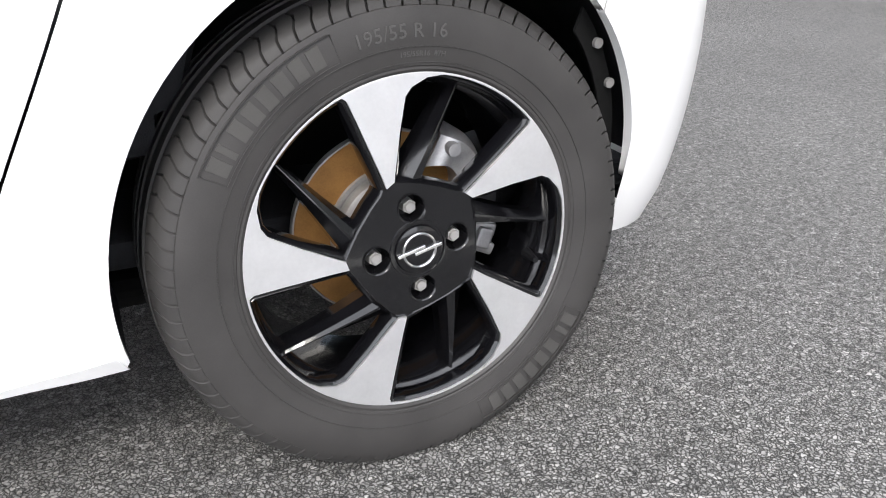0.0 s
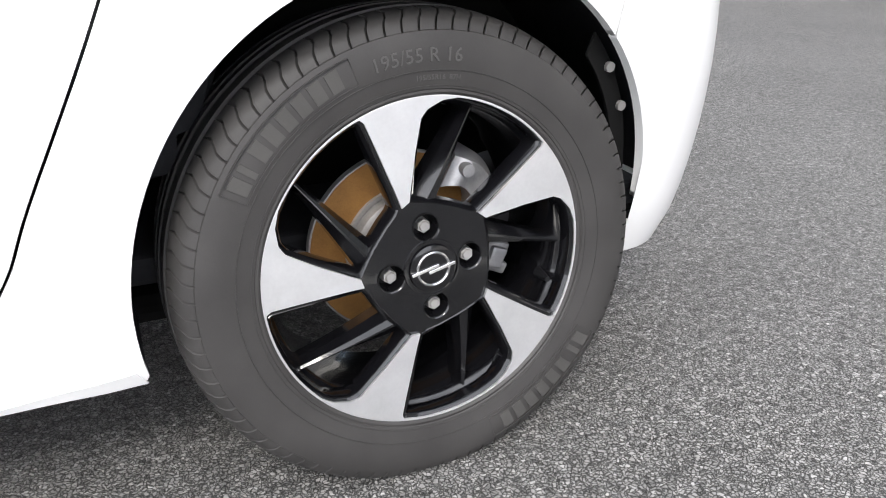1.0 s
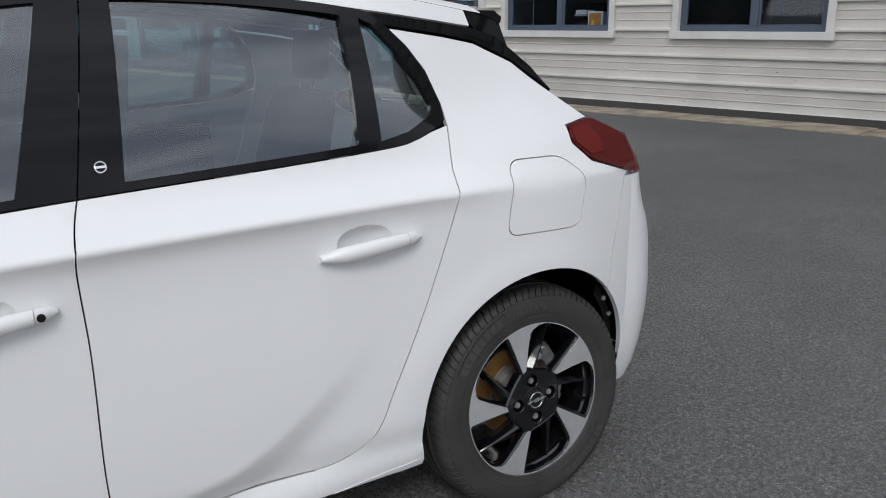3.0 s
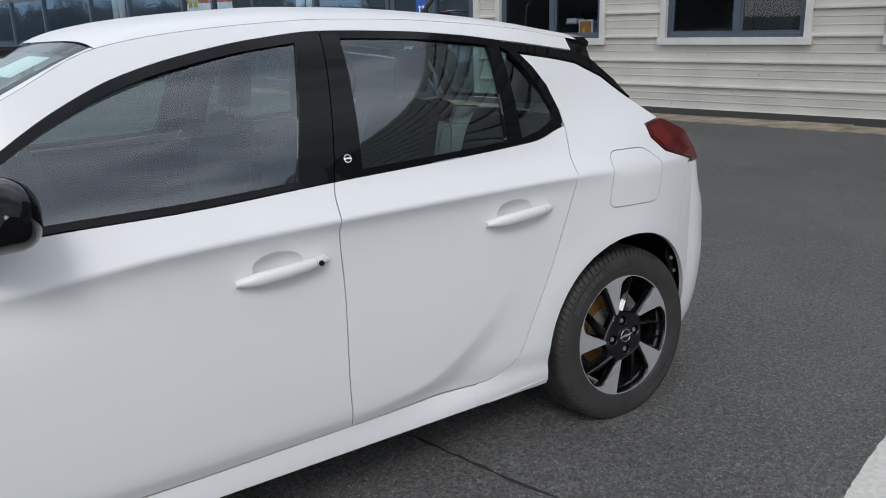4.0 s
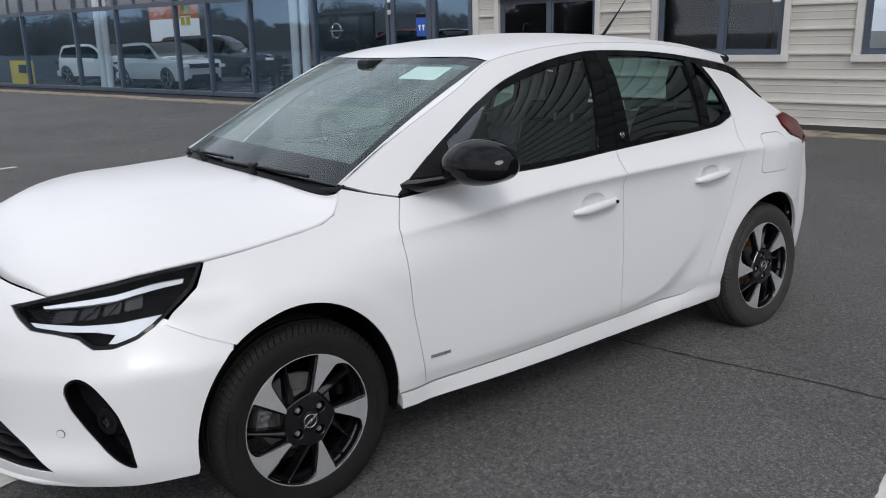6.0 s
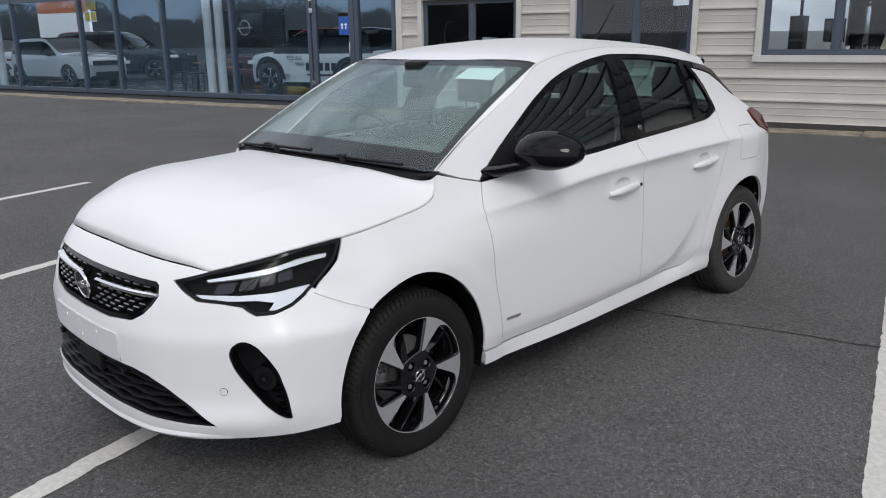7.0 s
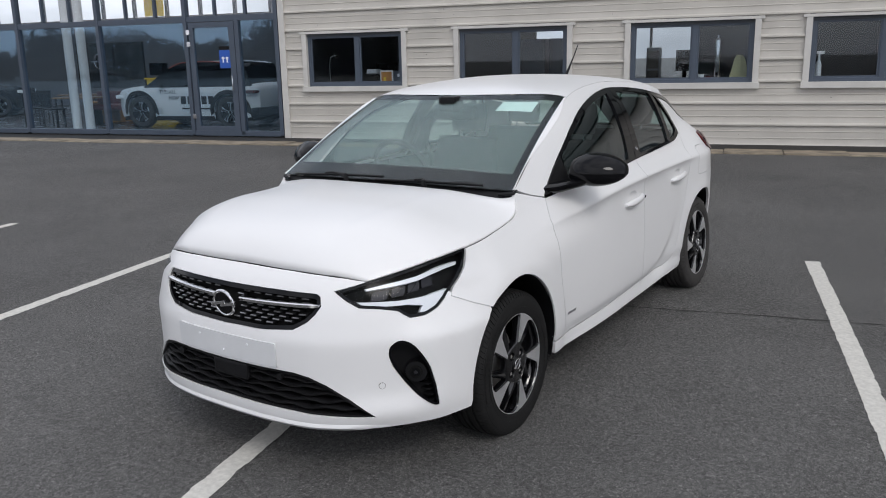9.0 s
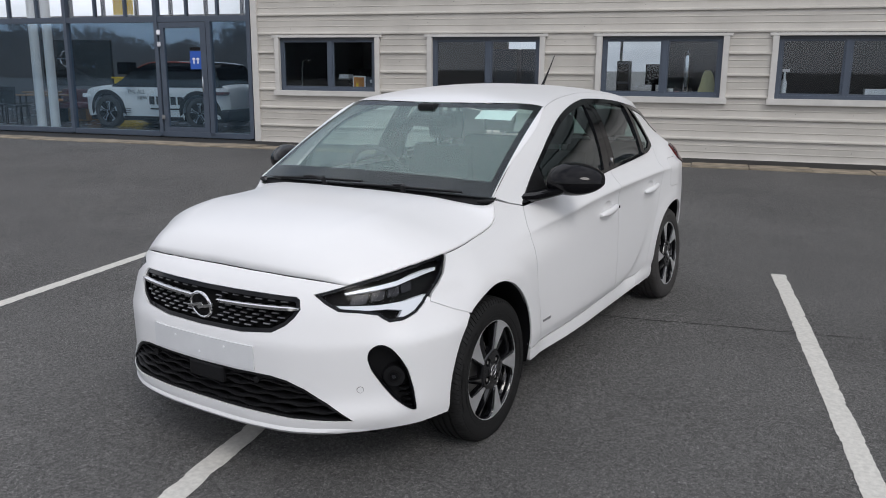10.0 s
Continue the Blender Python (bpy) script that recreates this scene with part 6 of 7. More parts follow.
for s in (1, -1):
    at_arc = lambda r, d: (.005 + r * math.cos(radians(d)), .308 + r * 1.04 * math.sin(radians(d)))
    tab = [at_arc(.362, d) for d in range(4, 48, 6)] + [at_arc(.334, d) for d in range(44, 2, -6)]
    tab = panel("liner_tab", tab, side, M["dark"], car, "black liner edge behind the wheel", off=-.034, lip=.004, flip=s < 0)
    for d in (38, 27):
        x, z = at_arc(.350, d)
        bm = bmesh.new()
        bmesh.ops.create_cone(bm, cap_ends=True, segments=14, radius1=.007, radius2=.007, depth=.006, matrix=pose(x, s * -(Y(x, z) - .031), z, 90))
        part("liner_screw", bm, M["alu"], tab, "grey liner screw")
bm = bmesh.new()
box_bm(bm, (-3.10, -.62, .19), (.52, .62, .24), 0.02)
part("underbody", bm, M["dark"], car, "dark underbody")


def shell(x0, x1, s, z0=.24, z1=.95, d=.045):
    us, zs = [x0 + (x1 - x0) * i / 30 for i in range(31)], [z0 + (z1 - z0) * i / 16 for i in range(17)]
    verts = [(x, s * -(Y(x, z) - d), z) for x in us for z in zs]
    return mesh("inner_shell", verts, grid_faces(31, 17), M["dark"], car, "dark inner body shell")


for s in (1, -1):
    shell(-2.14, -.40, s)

# ---- cabin ----
cabin_floor = box("cabin_floor", (-2.35, -.68, .28), (.45, .68, .32), M["seat"], car, "dark cabin floor", 0.01)
rings = []
for i in range(17):
    y = -.66 + 1.32 * i / 16
    b = 0.03 * math.cos(y * 2.2)
    fx = -2.315 + .05 * (y / .66) ** 2 + .04
    rings.append([(fx, y, .935), (-2.10, y, .985 + b), (-1.86, y, .975 + b), (-1.76, y, .93), (-1.78, y, .70), (fx, y, .60)])
loft("dashboard", rings, M["seat"], car, "dark moulded dashboard")
bm = bmesh.new()
torus_bm(bm, pose(-1.68, .36, .955, 0, 68, 0), .172, .016, 40, 10)
wheel_s = part("steering_wheel", bm, M["seat"], car, "black steering wheel", True)
box("wheel_hub", (-.06, -.07, -.02), (.06, .07, .02), M["seat"], wheel_s, bevel=0.015, m=pose(-1.68, .36, .955, 0, 68, 0))
for a in (0, 180, 270):
    box("wheel_spoke", (.04, -.018, -.008), (.165, .018, .008), M["seat"], wheel_s, bevel=0.005, m=pose(-1.68, .36, .955, 0, 68, 0) @ pose(0, 0, 0, 0, 0, a + 90))


def seat(x, y, rear=False):
    def slab(pts, w0, w1):
        rings = []
        for i, (px, pz, th, tilt) in enumerate(pts):
            w = w0 + (w1 - w0) * i / (len(pts) - 1)
            ring = []
            for j in range(16):
                a = 2 * math.pi * j / 16
                c, q = math.cos(a), math.sin(a)
                ring.append((px + th * math.copysign(abs(c) ** 0.6, c) * math.cos(tilt), y + w * math.copysign(abs(q) ** 0.45, q), pz + th * math.copysign(abs(c) ** 0.6, c) * math.sin(tilt)))
            rings.append(ring)
        return rings
    hw = 0.25 if not rear else 0.31
    back = loft("seat_back", slab([(x, .48, .05, .2), (x + .03, .60, .07, .2), (x + .07, .80, .065, .2), (x + .12, 1.0, .055, .2), (x + .14, 1.07, .03, .2)], hw, hw * 0.82), M["seat"], car, "dark cloth seat back")
    loft("cushion", slab([(x - .50, .47, .05, 1.5), (x - .45, .50, .07, 1.5), (x - .10, .47, .08, 1.5), (x, .46, .05, 1.5)], hw, hw), M["seat"], back)
    hx = x + .16 if not rear else x + .17
    loft("head_rest", [[(hx + .045 * math.cos(a) + .02 * k, y + (.125 - .03 * abs(k - .5)) * math.copysign(abs(math.sin(a)) ** .6, math.sin(a)), 1.11 + .17 * k) for a in [2 * math.pi * j / 16 for j in range(16)]] for k in (0, .15, .5, .85, 1)], M["seat"], back)
    for d in (-.05, .05):
        tube("head_rest_post", [(x + .14, y + d, 1.03), (hx, y + d, 1.13)], .007, M["steel"], back)
    return back


for y in (-.36, .36):
    seat(-1.10, y)
for y in (-.40, .40):
    seat(-.28, y, True)
mirror_in = box("rear_view_mirror", (-1.70, -.13, 1.235), (-1.67, .13, 1.30), M["black"], car, "black interior mirror", 0.014)
box("mirror_mount", (-1.76, -.05, 1.28), (-1.66, .05, 1.36), M["black"], mirror_in, bevel=0.015)
grid_part("headlining", lambda x, v: (lambda p: (p[0], p[1] * .97, p[2] - .03))(roof_even(x, v)), -1.56, .0, -1, 1, 20, 16, M["seat_grey"], car, "pale grey headlining")
for s in (1, -1):
    tube("pillar_trim", [(-1.02, s * .70, .98), (-.98, s * .655, 1.15), (-.95, s * .49, 1.32)], [.05, .042, .03], M["seat"], car, "dark centre pillar trim")
    tube("belt_strap", [(-1.0, s * .665, 1.10), (-.99, s * .62, .95), (-1.0, s * .60, .6)], .014, M["seat"], car)

# door badge, pillar badge
for s, nm in ((1, "door_badge"), (-1, "door_badge")):
    bm = bmesh.new()
    for i in range(7):
        x = -2.052 + .012 * i
        y = Y(x, .385) + .0018
        box_bm(bm, (x - .0055, -y - .0012, .380), (x + .0055, -y + .0012, .391), 0.0004)
    ob = part(nm, bm, M["steel"], car, "small grey lettering bar on the door")
    if s < 0:
        for v in ob.data.vertices:
            v.co.y = -v.co.y
bx, bz = -1.012, 1.043
bm = bmesh.new()
torus_bm(bm, Matrix.Translation((bx, -(Y(bx, bz) + .003), bz)) @ pose(0, 0, 0, 66), .0105, .0018, 28, 6)
bb = part("pillar_badge", bm, M["chrome"], car, "small round chrome badge on the pillar", True)
bm = bmesh.new()
box_bm(bm, (-.010, -.0025, -.002), (.010, .0025, .002), .0006, Matrix.Translation((bx, -(Y(bx, bz) + .004), bz)) @ pose(0, 0, 0, 66))
part("badge_bar", bm, M["chrome"], bb)

# the body is set on its wheels: turned, a little wider, and bowed very slightly
SET = np.array(Matrix.Translation((-1.5, 0.012, 0)) @ Matrix.Rotation(-0.0122, 4, "Z") @ Matrix.Diagonal((1, 1.0145, 1, 1)) @ Matrix.Translation((1.5, 0, 0)))
BOW = np.array(((-0.1149, -0.2963, -0.0231), (0.0172, 0.0111, 0.0048), (0.0225, 0.0562, -0.0098), (-0.0065, -0.0039, 0.0119), (-0.0073, -0.0014, -0.0006), (0.002, 0.0238, 0.0103), (0.0009, -0.0057, -0.0065)))
CAR_BASE = Vector((-1.41, -.29, -.02))


def seated(co):
    p = co @ SET[:3, :3].T + SET[:3, 3]
    u, v = p[:, 0] + 1.5, p[:, 2] - .7
    return p + np.stack((np.ones(len(p)), u, p[:, 1], v, u * u, v * v, u * v), 1) @ BOW - np.array(CAR_BASE)


wheel_parts = {o for g in running_gear for o in (g, *g.children_recursive)}
for ob in car.children_recursive:
    if ob.type == "MESH" and ob not in wheel_parts:
        co = np.empty(len(ob.data.vertices) * 3)
        ob.data.vertices.foreach_get("co", co)
        ob.data.vertices.foreach_set("co", seated(co.reshape(-1, 3)).ravel())
        ob.data.update()
for g in running_gear:
    g.matrix_basis = Matrix.Translation(-CAR_BASE) @ g.matrix_basis
car.matrix_basis = Matrix.Translation(CAR_BASE)

# ---- cars on show behind the glass ----
def show_wheel(parent, x, y, r, out):
    """A simple wheel, its outer face towards out (-1 or 1 along y)."""
    w = new("wheel")
    w.parent = parent
    w.matrix_world = pose(x, y, r, 0, 0, 0 if out < 0 else 180)
    prof = [(r * .66, -.095), (r * .78, -.108), (r * .92, -.104), (r * .985, -.085), (r, -.05), (r, .05), (r * .985, .085), (r * .66, .095)]
    revolve("tyre", prof, M["rubber"], w, "black tyre", steps=48)
    revolve("rim", [(r * .655, -.095), (r * .63, -.085), (r * .60, -.03), (.0, -.02)], M["gloss_black"], w, "black wheel rim", steps=40)
    for i in range(5):
        bm = bmesh.new()
        A = 90 - 72 * i
        sector_bm(bm, [(r * .12, A + 25), (r * .46, A + 7), (r * .63, A + 14), (r * .63, A - 14), (r * .46, A - 7), (r * .12, A - 25)], lambda q: -.088, lambda q: -.060)
        bmesh.ops.recalc_face_normals(bm, faces=bm.faces)
        sp = part("spoke", bm, M["silver"], w, "machined silver spoke")
        bm = bmesh.new()
        sector_bm(bm, [(r * .14, A + 18), (r * .46, A + 4.5), (r * .58, A + 10), (r * .58, A - 10), (r * .46, A - 4.5), (r * .14, A - 18)], lambda q: -.091, lambda q: -.080)
        bmesh.ops.recalc_face_normals(bm, faces=bm.faces)
        part("spoke_inlay", bm, M["gloss_black"], sp, "gloss black spoke face")
    return w


def show_car(name, label, m, length, width, height, paint, roof_mat, r=0.33, tall=0.0, lettered=False):
    """A car standing with its nose along -x, on the floor at z = 0, middle of the car at the origin."""
    c = thing(name, label, "car", Matrix(), "cars in the showroom")
    L, H = length / 2, height
    ax, bx = -L + .82, L - .72
    hood, belt_h = .60 + .30 * H / 1.5 + tall, .62 + .28 * H / 1.5 + tall
    line = flow([(-L + .03, .32), (-L, .52), (-L + .05, hood - .16), (-L + .22, hood - .04), (-L + .62, hood + .03), (-L + 1.10, hood + .10), (-L + 1.52, H - .24), (-L + 1.95, H - .035), (-L + 2.5, H), (L - 1.0, H - .02), (L - .42, H - .08), (L - .20, belt_h + .12), (L - .05, belt_h - .02), (L, .62), (L - .04, .32)], 5)

    def half(x, z):
        k = max(0.0, (abs(x) - L + .75) / .75)
        return width / 2 * (1 - .30 * k ** 2.4) * (1 - .05 * ease(.55, .2, z)) - .30 * max(0.0, z - belt_h + .05) ** 1.1 + .012 * math.exp(-((z - belt_h + .12) / .05) ** 2)

    def flank(x, z):
        return x, -half(x, z), z

    def arch(cx):
        return [(cx + (r + .045) * math.cos(radians(a)), r + (r + .045) * math.sin(radians(a))) for a in range(-12, 193, 12)]
    low = [p for p in line] + [(bx + r + .05, .26)] + arch(bx) + [(bx - r - .06, .22), (ax + r + .06, .22)] + arch(ax) + [(-L + .10, .26)]
    g0, g1, gt = -L + 1.28, L - .36, H - .085
    pane = [(g0, belt_h + .045), (g0 + .48, gt - .10), (g0 + .82, gt), (L - 1.0, gt - .015), (L - .58, gt - .06), (g1, belt_h + .13), (g1 - .12, belt_h + .075)]
    for flip in (False, True):
        s = panel("body_side", low, flank, paint, c, holes=[pane], step=0.09, cell=0.04, flip=flip)
        panel("side_window", pane, flank, M["gloss_black"], s, "dark side glass", off=-.004, lip=0, step=.1, cell=.04, flip=flip)
        sill_p = [(bx - r - .07, .30), (ax + r + .07, .30), (ax + r + .05, .205), (bx - r - .05, .205)]
        panel("sill", sill_p, flank, M["black"], s, "black plastic sill", off=.012, flip=flip, step=.1, cell=.05)
        for cx in (ax, bx):
            outer = [(cx + (r + (.15 if tall else .10)) * math.cos(radians(a)), r + (r + (.145 if tall else .095)) * math.sin(radians(a))) for a in range(-8, 189, 14)]
            panel("arch_trim", outer + arch(cx)[::-1][1:-1], flank, M["black"] if tall else paint, s, "black wheel arch trim" if tall else "", off=.010, flip=flip, step=.1, cell=.05)
        if tall and roof_mat != paint:
            top_line = [p for p in line if p[1] > belt_h + .05 and -L + 1.0 < p[0] < L - .15]
            cap_o = [(top_line[0][0] - .02, belt_h + .02)] + top_line + [(L - .14, belt_h + .03)]
            panel("upper_side", cap_o, flank, roof_mat, s, "gloss black pillars", holes=[shrink(pane, .012)], off=.005, lip=0, step=.1, cell=.04, flip=flip)
        for x in (-.42, .62):
            tube("door_handle", [(x - .09, (1 if flip else -1) * (half(x, belt_h - .10) + .02), belt_h - .10), (x + .09, (1 if flip else -1) * (half(x, belt_h - .10) + .02), belt_h - .085)], .013, paint, s)
        y = (1 if flip else -1) * (width / 2 + .05)
        mir = tube("door_mirror", [(g0 + .30, y * .88, belt_h + .07), (g0 + .27, y, belt_h + .10), (g0 + .28, y * 1.11, belt_h + .09)], [.05, .085, .05], M["gloss_black"], c, "black door mirror", 12)
        for cx in (ax, bx):
            show_wheel(c, cx, (1 if flip else -1) * (width / 2 - .115), r, 1 if flip else -1)

    def strip(nm, a, b, mat, lab=""):
        pts = line[a:b + 1]
        vs = [(x, half(x, z) * v / 6, z + .03 * (1 - (v / 6) ** 2) * (1 if z > .5 else 0)) for x, z in pts for v in range(-6, 7)]
        fs = [f[::-1] for f in grid_faces(len(pts), 13)]
        return mesh(nm, vs, fs, mat, c, lab)
    strip("front_bumper", 0, 11, paint)
    strip("bonnet", 11, 25, paint)
    strip("windscreen", 25, 35, M["gloss_black"], "dark windscreen")
    strip("roof", 35, 50, roof_mat)
    strip("rear_window", 50, 56, M["gloss_black"], "dark rear window")
    strip("tailgate", 56, 70, paint)
    w = width / 2
    box("grille", (-L - .012, -w * .62, hood - .26), (-L + .10, w * .62, hood - .12), M["gloss_black"], c, "gloss black front band", .02)
    box("lower_grille", (-L - .010, -w * .55, .30), (-L + .12, w * .55, .44), M["black"], c, "black lower grille", .02)
    for s in (-1, 1):
        box("head_lamp", (-L + .01, s * w * .74 - .15, hood - .25), (-L + .26, s * w * .74 + .15, hood - .15), M["white_plastic"], c, "slim bright head lamp", .03)
        box("tail_lamp", (L - .28, s * w * .80 - .14, belt_h - .14), (L - .02, s * w * .80 + .11, belt_h - .06), M["tail_dark"], c, "dark red tail lamp", .03)
    box("rear_skirt", (L - .30, -w * .84, .27), (L + .015, w * .84, .50), M["black"] if tall else paint, c, "", .05)
    box("underside", (-L + .15, -w * .8, .18), (L - .15, w * .8, .30), M["dark"], c, "", .02)
    if lettered:
        arc = [p for p in line if p[1] > H - .16 and -L + 1.5 < p[0] < L - .5]
        tube("roof_line", [(x, -half(x, z) - .004, z - .012) for x, z in arc], .016, M["red_line"], c, "thin red line along the roof's edge")
        y = half(0, .78) + .006
        for word, x, z, size in (("THE ALL", -.62, belt_h - .13, .135), ("NEW", -.34, belt_h - .27, .125)):
            cu = bpy.data.curves.new("lettering", "FONT")
            cu.body, cu.size, cu.extrude = word, size, .002
            tmp = bpy.data.objects.new("lettering", cu)
            me = bpy.data.meshes.new_from_object(tmp)
            bpy.data.objects.remove(tmp)
            me.materials.clear()
            me.materials.append(M["black"])
            ob = new("lettering", me)
            ob.parent = c
            ob.matrix_world = pose(x, -y - .006, z, 90)
            ob["label"] = "black stick-on lettering"
        for i in range(5):        # the model's name as plain bars
            box("name_bar", (.0 + .20 * i, -y - .008, belt_h - .38), (.0 + .20 * i + .145, -y - .004, belt_h - .19), M["black"], c, bevel=0)
        box("name_bar", (.02, -y - .010, belt_h - .50), (.92, -y - .006, belt_h - .465), M["black"], c, bevel=0)
        box("logo_bar", (-.86, -y - .008, belt_h - .43), (-.78, -y - .004, belt_h - .27), M["black"], c, bevel=0)
        for i in range(3):
            box("name_bar", (-.90, -y - .010, belt_h - .50 - .05 * i), (-.55, -y - .006, belt_h - .485 - .05 * i), M["black"], c, bevel=0)
    c.matrix_world = m
    return c


def floor_spot(s, a, turn):
    """Nose towards -s at turn 0; turns about the upright axis."""
    return Matrix.Translation(wall_at(s, a, 0.05)) @ Matrix.Rotation(math.atan2(ALONG.y, ALONG.x) + radians(turn), 4, "Z")


# seen from the yard the near flank faces the glass
show_car("sports_utility_car", "white sports utility car with black roof and black lettering", floor_spot(-11.55, 2.35, 0), 4.15, 1.80, 1.60, M["paint"], M["gloss_black"], .39, .05, True)
show_car("sports_utility_car", "dark grey sports utility car with black plastic trim", floor_spot(-23.2, 5.0, 215), 4.4, 1.84, 1.64, M["dark_paint"], M["dark_paint"], .35, .06)
show_car("hatchback_car", "silver hatchback with black grille beside the entrance", floor_spot(-21.9, 2.0, 180), 4.05, 1.75, 1.44, M["silver_paint"], M["gloss_black"], .32)
show_car("hatchback_car", "white hatchback parked near the end of the showroom", floor_spot(-26.7, 2.6, 190), 4.05, 1.75, 1.44, M["paint"], M["gloss_black"], .32)


# ---- furniture and signs in the showroom ----
def table(s, a, w, d, h, mat, label):
    t = thing("table", label, "table", group="showroom tables")
    wbox("tabletop", (s, a, h - .04), (s + w, a + d, h), mat, t, bevel=.006)
    for i in (0, 1):
        for j in (0, 1):
            x, y = s + .05 + i * (w - .14), a + .05 + j * (d - .14)
            wbox("leg", (x, y, .05), (x + .04, y + .04, h - .04), M["black"], t)
    return t


table(-16.4, 2.2, 1.3, .7, .78, M["wood"], "brown wooden table with thin black legs")
table(-18.2, 4.2, 1.4, .8, .78, M["wood"], "brown wooden table further inside")
cab = thing("cabinet", "low light-brown wooden cabinet beside the table", "cabinet")
wbox("body", (-16.2, 3.2, .05), (-15.0, 3.7, .62), M["orange"], cab, bevel=.01)
wbox("door", (-16.17, 3.185, .09), (-15.62, 3.2, .58), M["wood"], cab)
wbox("door", (-15.58, 3.185, .09), (-15.03, 3.2, .58), M["wood"], cab)
bench = thing("bench", "burgundy leather bench in the showroom", "bench")
wbox("seat", (-15.6, 2.5, .42), (-13.9, 3.05, .58), M["burgundy"], bench, bevel=.05)
wbox("backrest", (-15.6, 3.0, .50), (-13.9, 3.14, .92), M["burgundy"], bench, bevel=.05)
for s in (-15.5, -14.05):
    wbox("leg", (s, 2.6, .05), (s + .05, 3.0, .43), M["black"], bench)


def chair(s, a, turn):
    ch = thing("chair", "black plastic chair with thin legs", "chair", group="showroom chairs")
    box("seat", (-.22, -.22, .43), (.22, .22, .47), M["black"], ch, bevel=.015)
    box("backrest", (-.21, .19, .50), (.21, .23, .86), M["black"], ch, bevel=.015)
    for x in (-.19, .17):
        for y in (-.19, .17):
            box("leg", (x, y, 0), (x + .025, y + .025, .44), M["black"], ch, bevel=.004)
    ch.matrix_world = floor_spot(s, a, turn)
    return ch


for s, a, t in ((-16.9, 2.0, 60), (-15.9, 1.75, 170), (-18.6, 4.0, 30)):
    chair(s, a, t)
desk = thing("desk", "yellow reception desk with a dark screen", "desk")
wbox("front_panel", (-16.5, 6.2, .05), (-15.2, 6.3, 1.16), M["yellow"], desk, bevel=.01)
wbox("desk_top", (-16.55, 6.15, 1.16), (-15.15, 6.9, 1.20), M["yellow"], desk, bevel=.008)
screen_thing = thing("computer_screen", "black computer screen on the yellow desk", "screen")
wbox("display", (-16.6, 6.5, 1.28), (-15.9, 6.55, 1.66), M["gloss_black"], screen_thing, bevel=.01)
wbox("stand", (-16.3, 6.5, 1.20), (-16.2, 6.6, 1.30), M["black"], screen_thing)
board = thing("display_board", "dark display board with a round bright emblem", "board")
wbox("panel", (-19.6, 6.6, .9), (-16.9, 6.7, 2.35), M["dark_paint"], board, bevel=.01)
bm = bmesh.new()
torus_bm(bm, FRONT @ Matrix.Translation((-18.6, 6.56, 1.75)) @ pose(0, 0, 0, 90), .24, .022, 40, 8)
part("emblem_ring", bm, M["chrome"], board, "bright ring emblem", True)
wbox("emblem_bar", (-18.95, 6.55, 1.73), (-18.25, 6.58, 1.77), M["chrome"], board, bevel=.004)
wbox("post", (-19.4, 6.62, .05), (-19.3, 6.68, .9), M["black"], board)
wbox("post", (-17.2, 6.62, .05), (-17.1, 6.68, .9), M["black"], board)
ban = thing("banner", "tall yellow banner hung inside the glass", "banner", group="yellow banners")
wbox("sheet", (-18.12, .16, 2.22), (-17.72, .18, 5.0), M["yellow"], ban, bevel=0)
wbox("rod", (-18.16, .155, 5.0), (-17.68, .185, 5.04), M["chrome"], ban)
ban = thing("banner", "yellow banner high at the back windows", "banner", group="yellow banners")
wbox("sheet", (-20.7, 11.5, 3.45), (-19.8, 11.53, 5.4), M["yellow"], ban, bevel=0)
wbox("rod", (-20.75, 11.49, 5.4), (-19.75, 11.54, 5.45), M["chrome"], ban)
for s in (-18.16, -17.90):
    p = thing("poster", "small yellow poster with a white border on the glass", "poster", group="small yellow posters")
    wbox("sheet", (s, .14, 1.90), (s + .22, .15, 2.18), M["card"], p, bevel=0)
    wbox("print", (s + .02, .136, 1.94), (s + .20, .139, 2.15), M["yellow"], p, bevel=0)
low_board = thing("display_board", "low yellow board with a black panel at the glass", "board")
wbox("panel", (-29.6, .3, .08), (-27.8, .34, .95), M["yellow"], low_board, bevel=.006)
wbox("print", (-28.9, .29, .5), (-28.0, .298, .8), M["black"], low_board, bevel=0)
wbox("foot", (-29.5, .25, .05), (-27.9, .45, .08), M["black"], low_board)
tagged(wbox("wall_neighbour", (-64, 20, 3.1), (-47, 21, 9), M["brick"], bevel=0), "orange rendered wall of a building beyond the showroom", "wall", kind="structure")

tagged(wbox("wall_plinth", (-64, 20, -0.1), (-47, 21, 3.1), M["card"], bevel=0), "white base of the orange building", "wall", kind="structure")

# ---- things on the office window sills ----
Z_SILL = W_LO + 0.085
pic = thing("picture_frame", "pale-framed orange picture leaning on the window sill", "picture")
wbox("mount", (-5.68, .30, Z_SILL), (-5.40, .33, Z_SILL + .29), M["card"], pic, bevel=.004)
wbox("print", (-5.655, .294, Z_SILL + .02), (-5.425, .299, Z_SILL + .265), M["orange"], pic, bevel=0)
wbox("stripe", (-5.60, .288, Z_SILL + .03), (-5.55, .293, Z_SILL + .15), M["yellow"], pic, bevel=0)
folder = thing("folder", "grey-blue folder standing on the window sill", "folder")
wbox("cover", (-5.38, .30, Z_SILL), (-5.14, .33, Z_SILL + .28), M["frame"], folder, bevel=.004)
wbox("label", (-5.30, .296, Z_SILL + .16), (-5.20, .2995, Z_SILL + .22), M["card"], folder, bevel=0)
monitor = thing("computer_screen", "black computer screen inside the office", "screen")
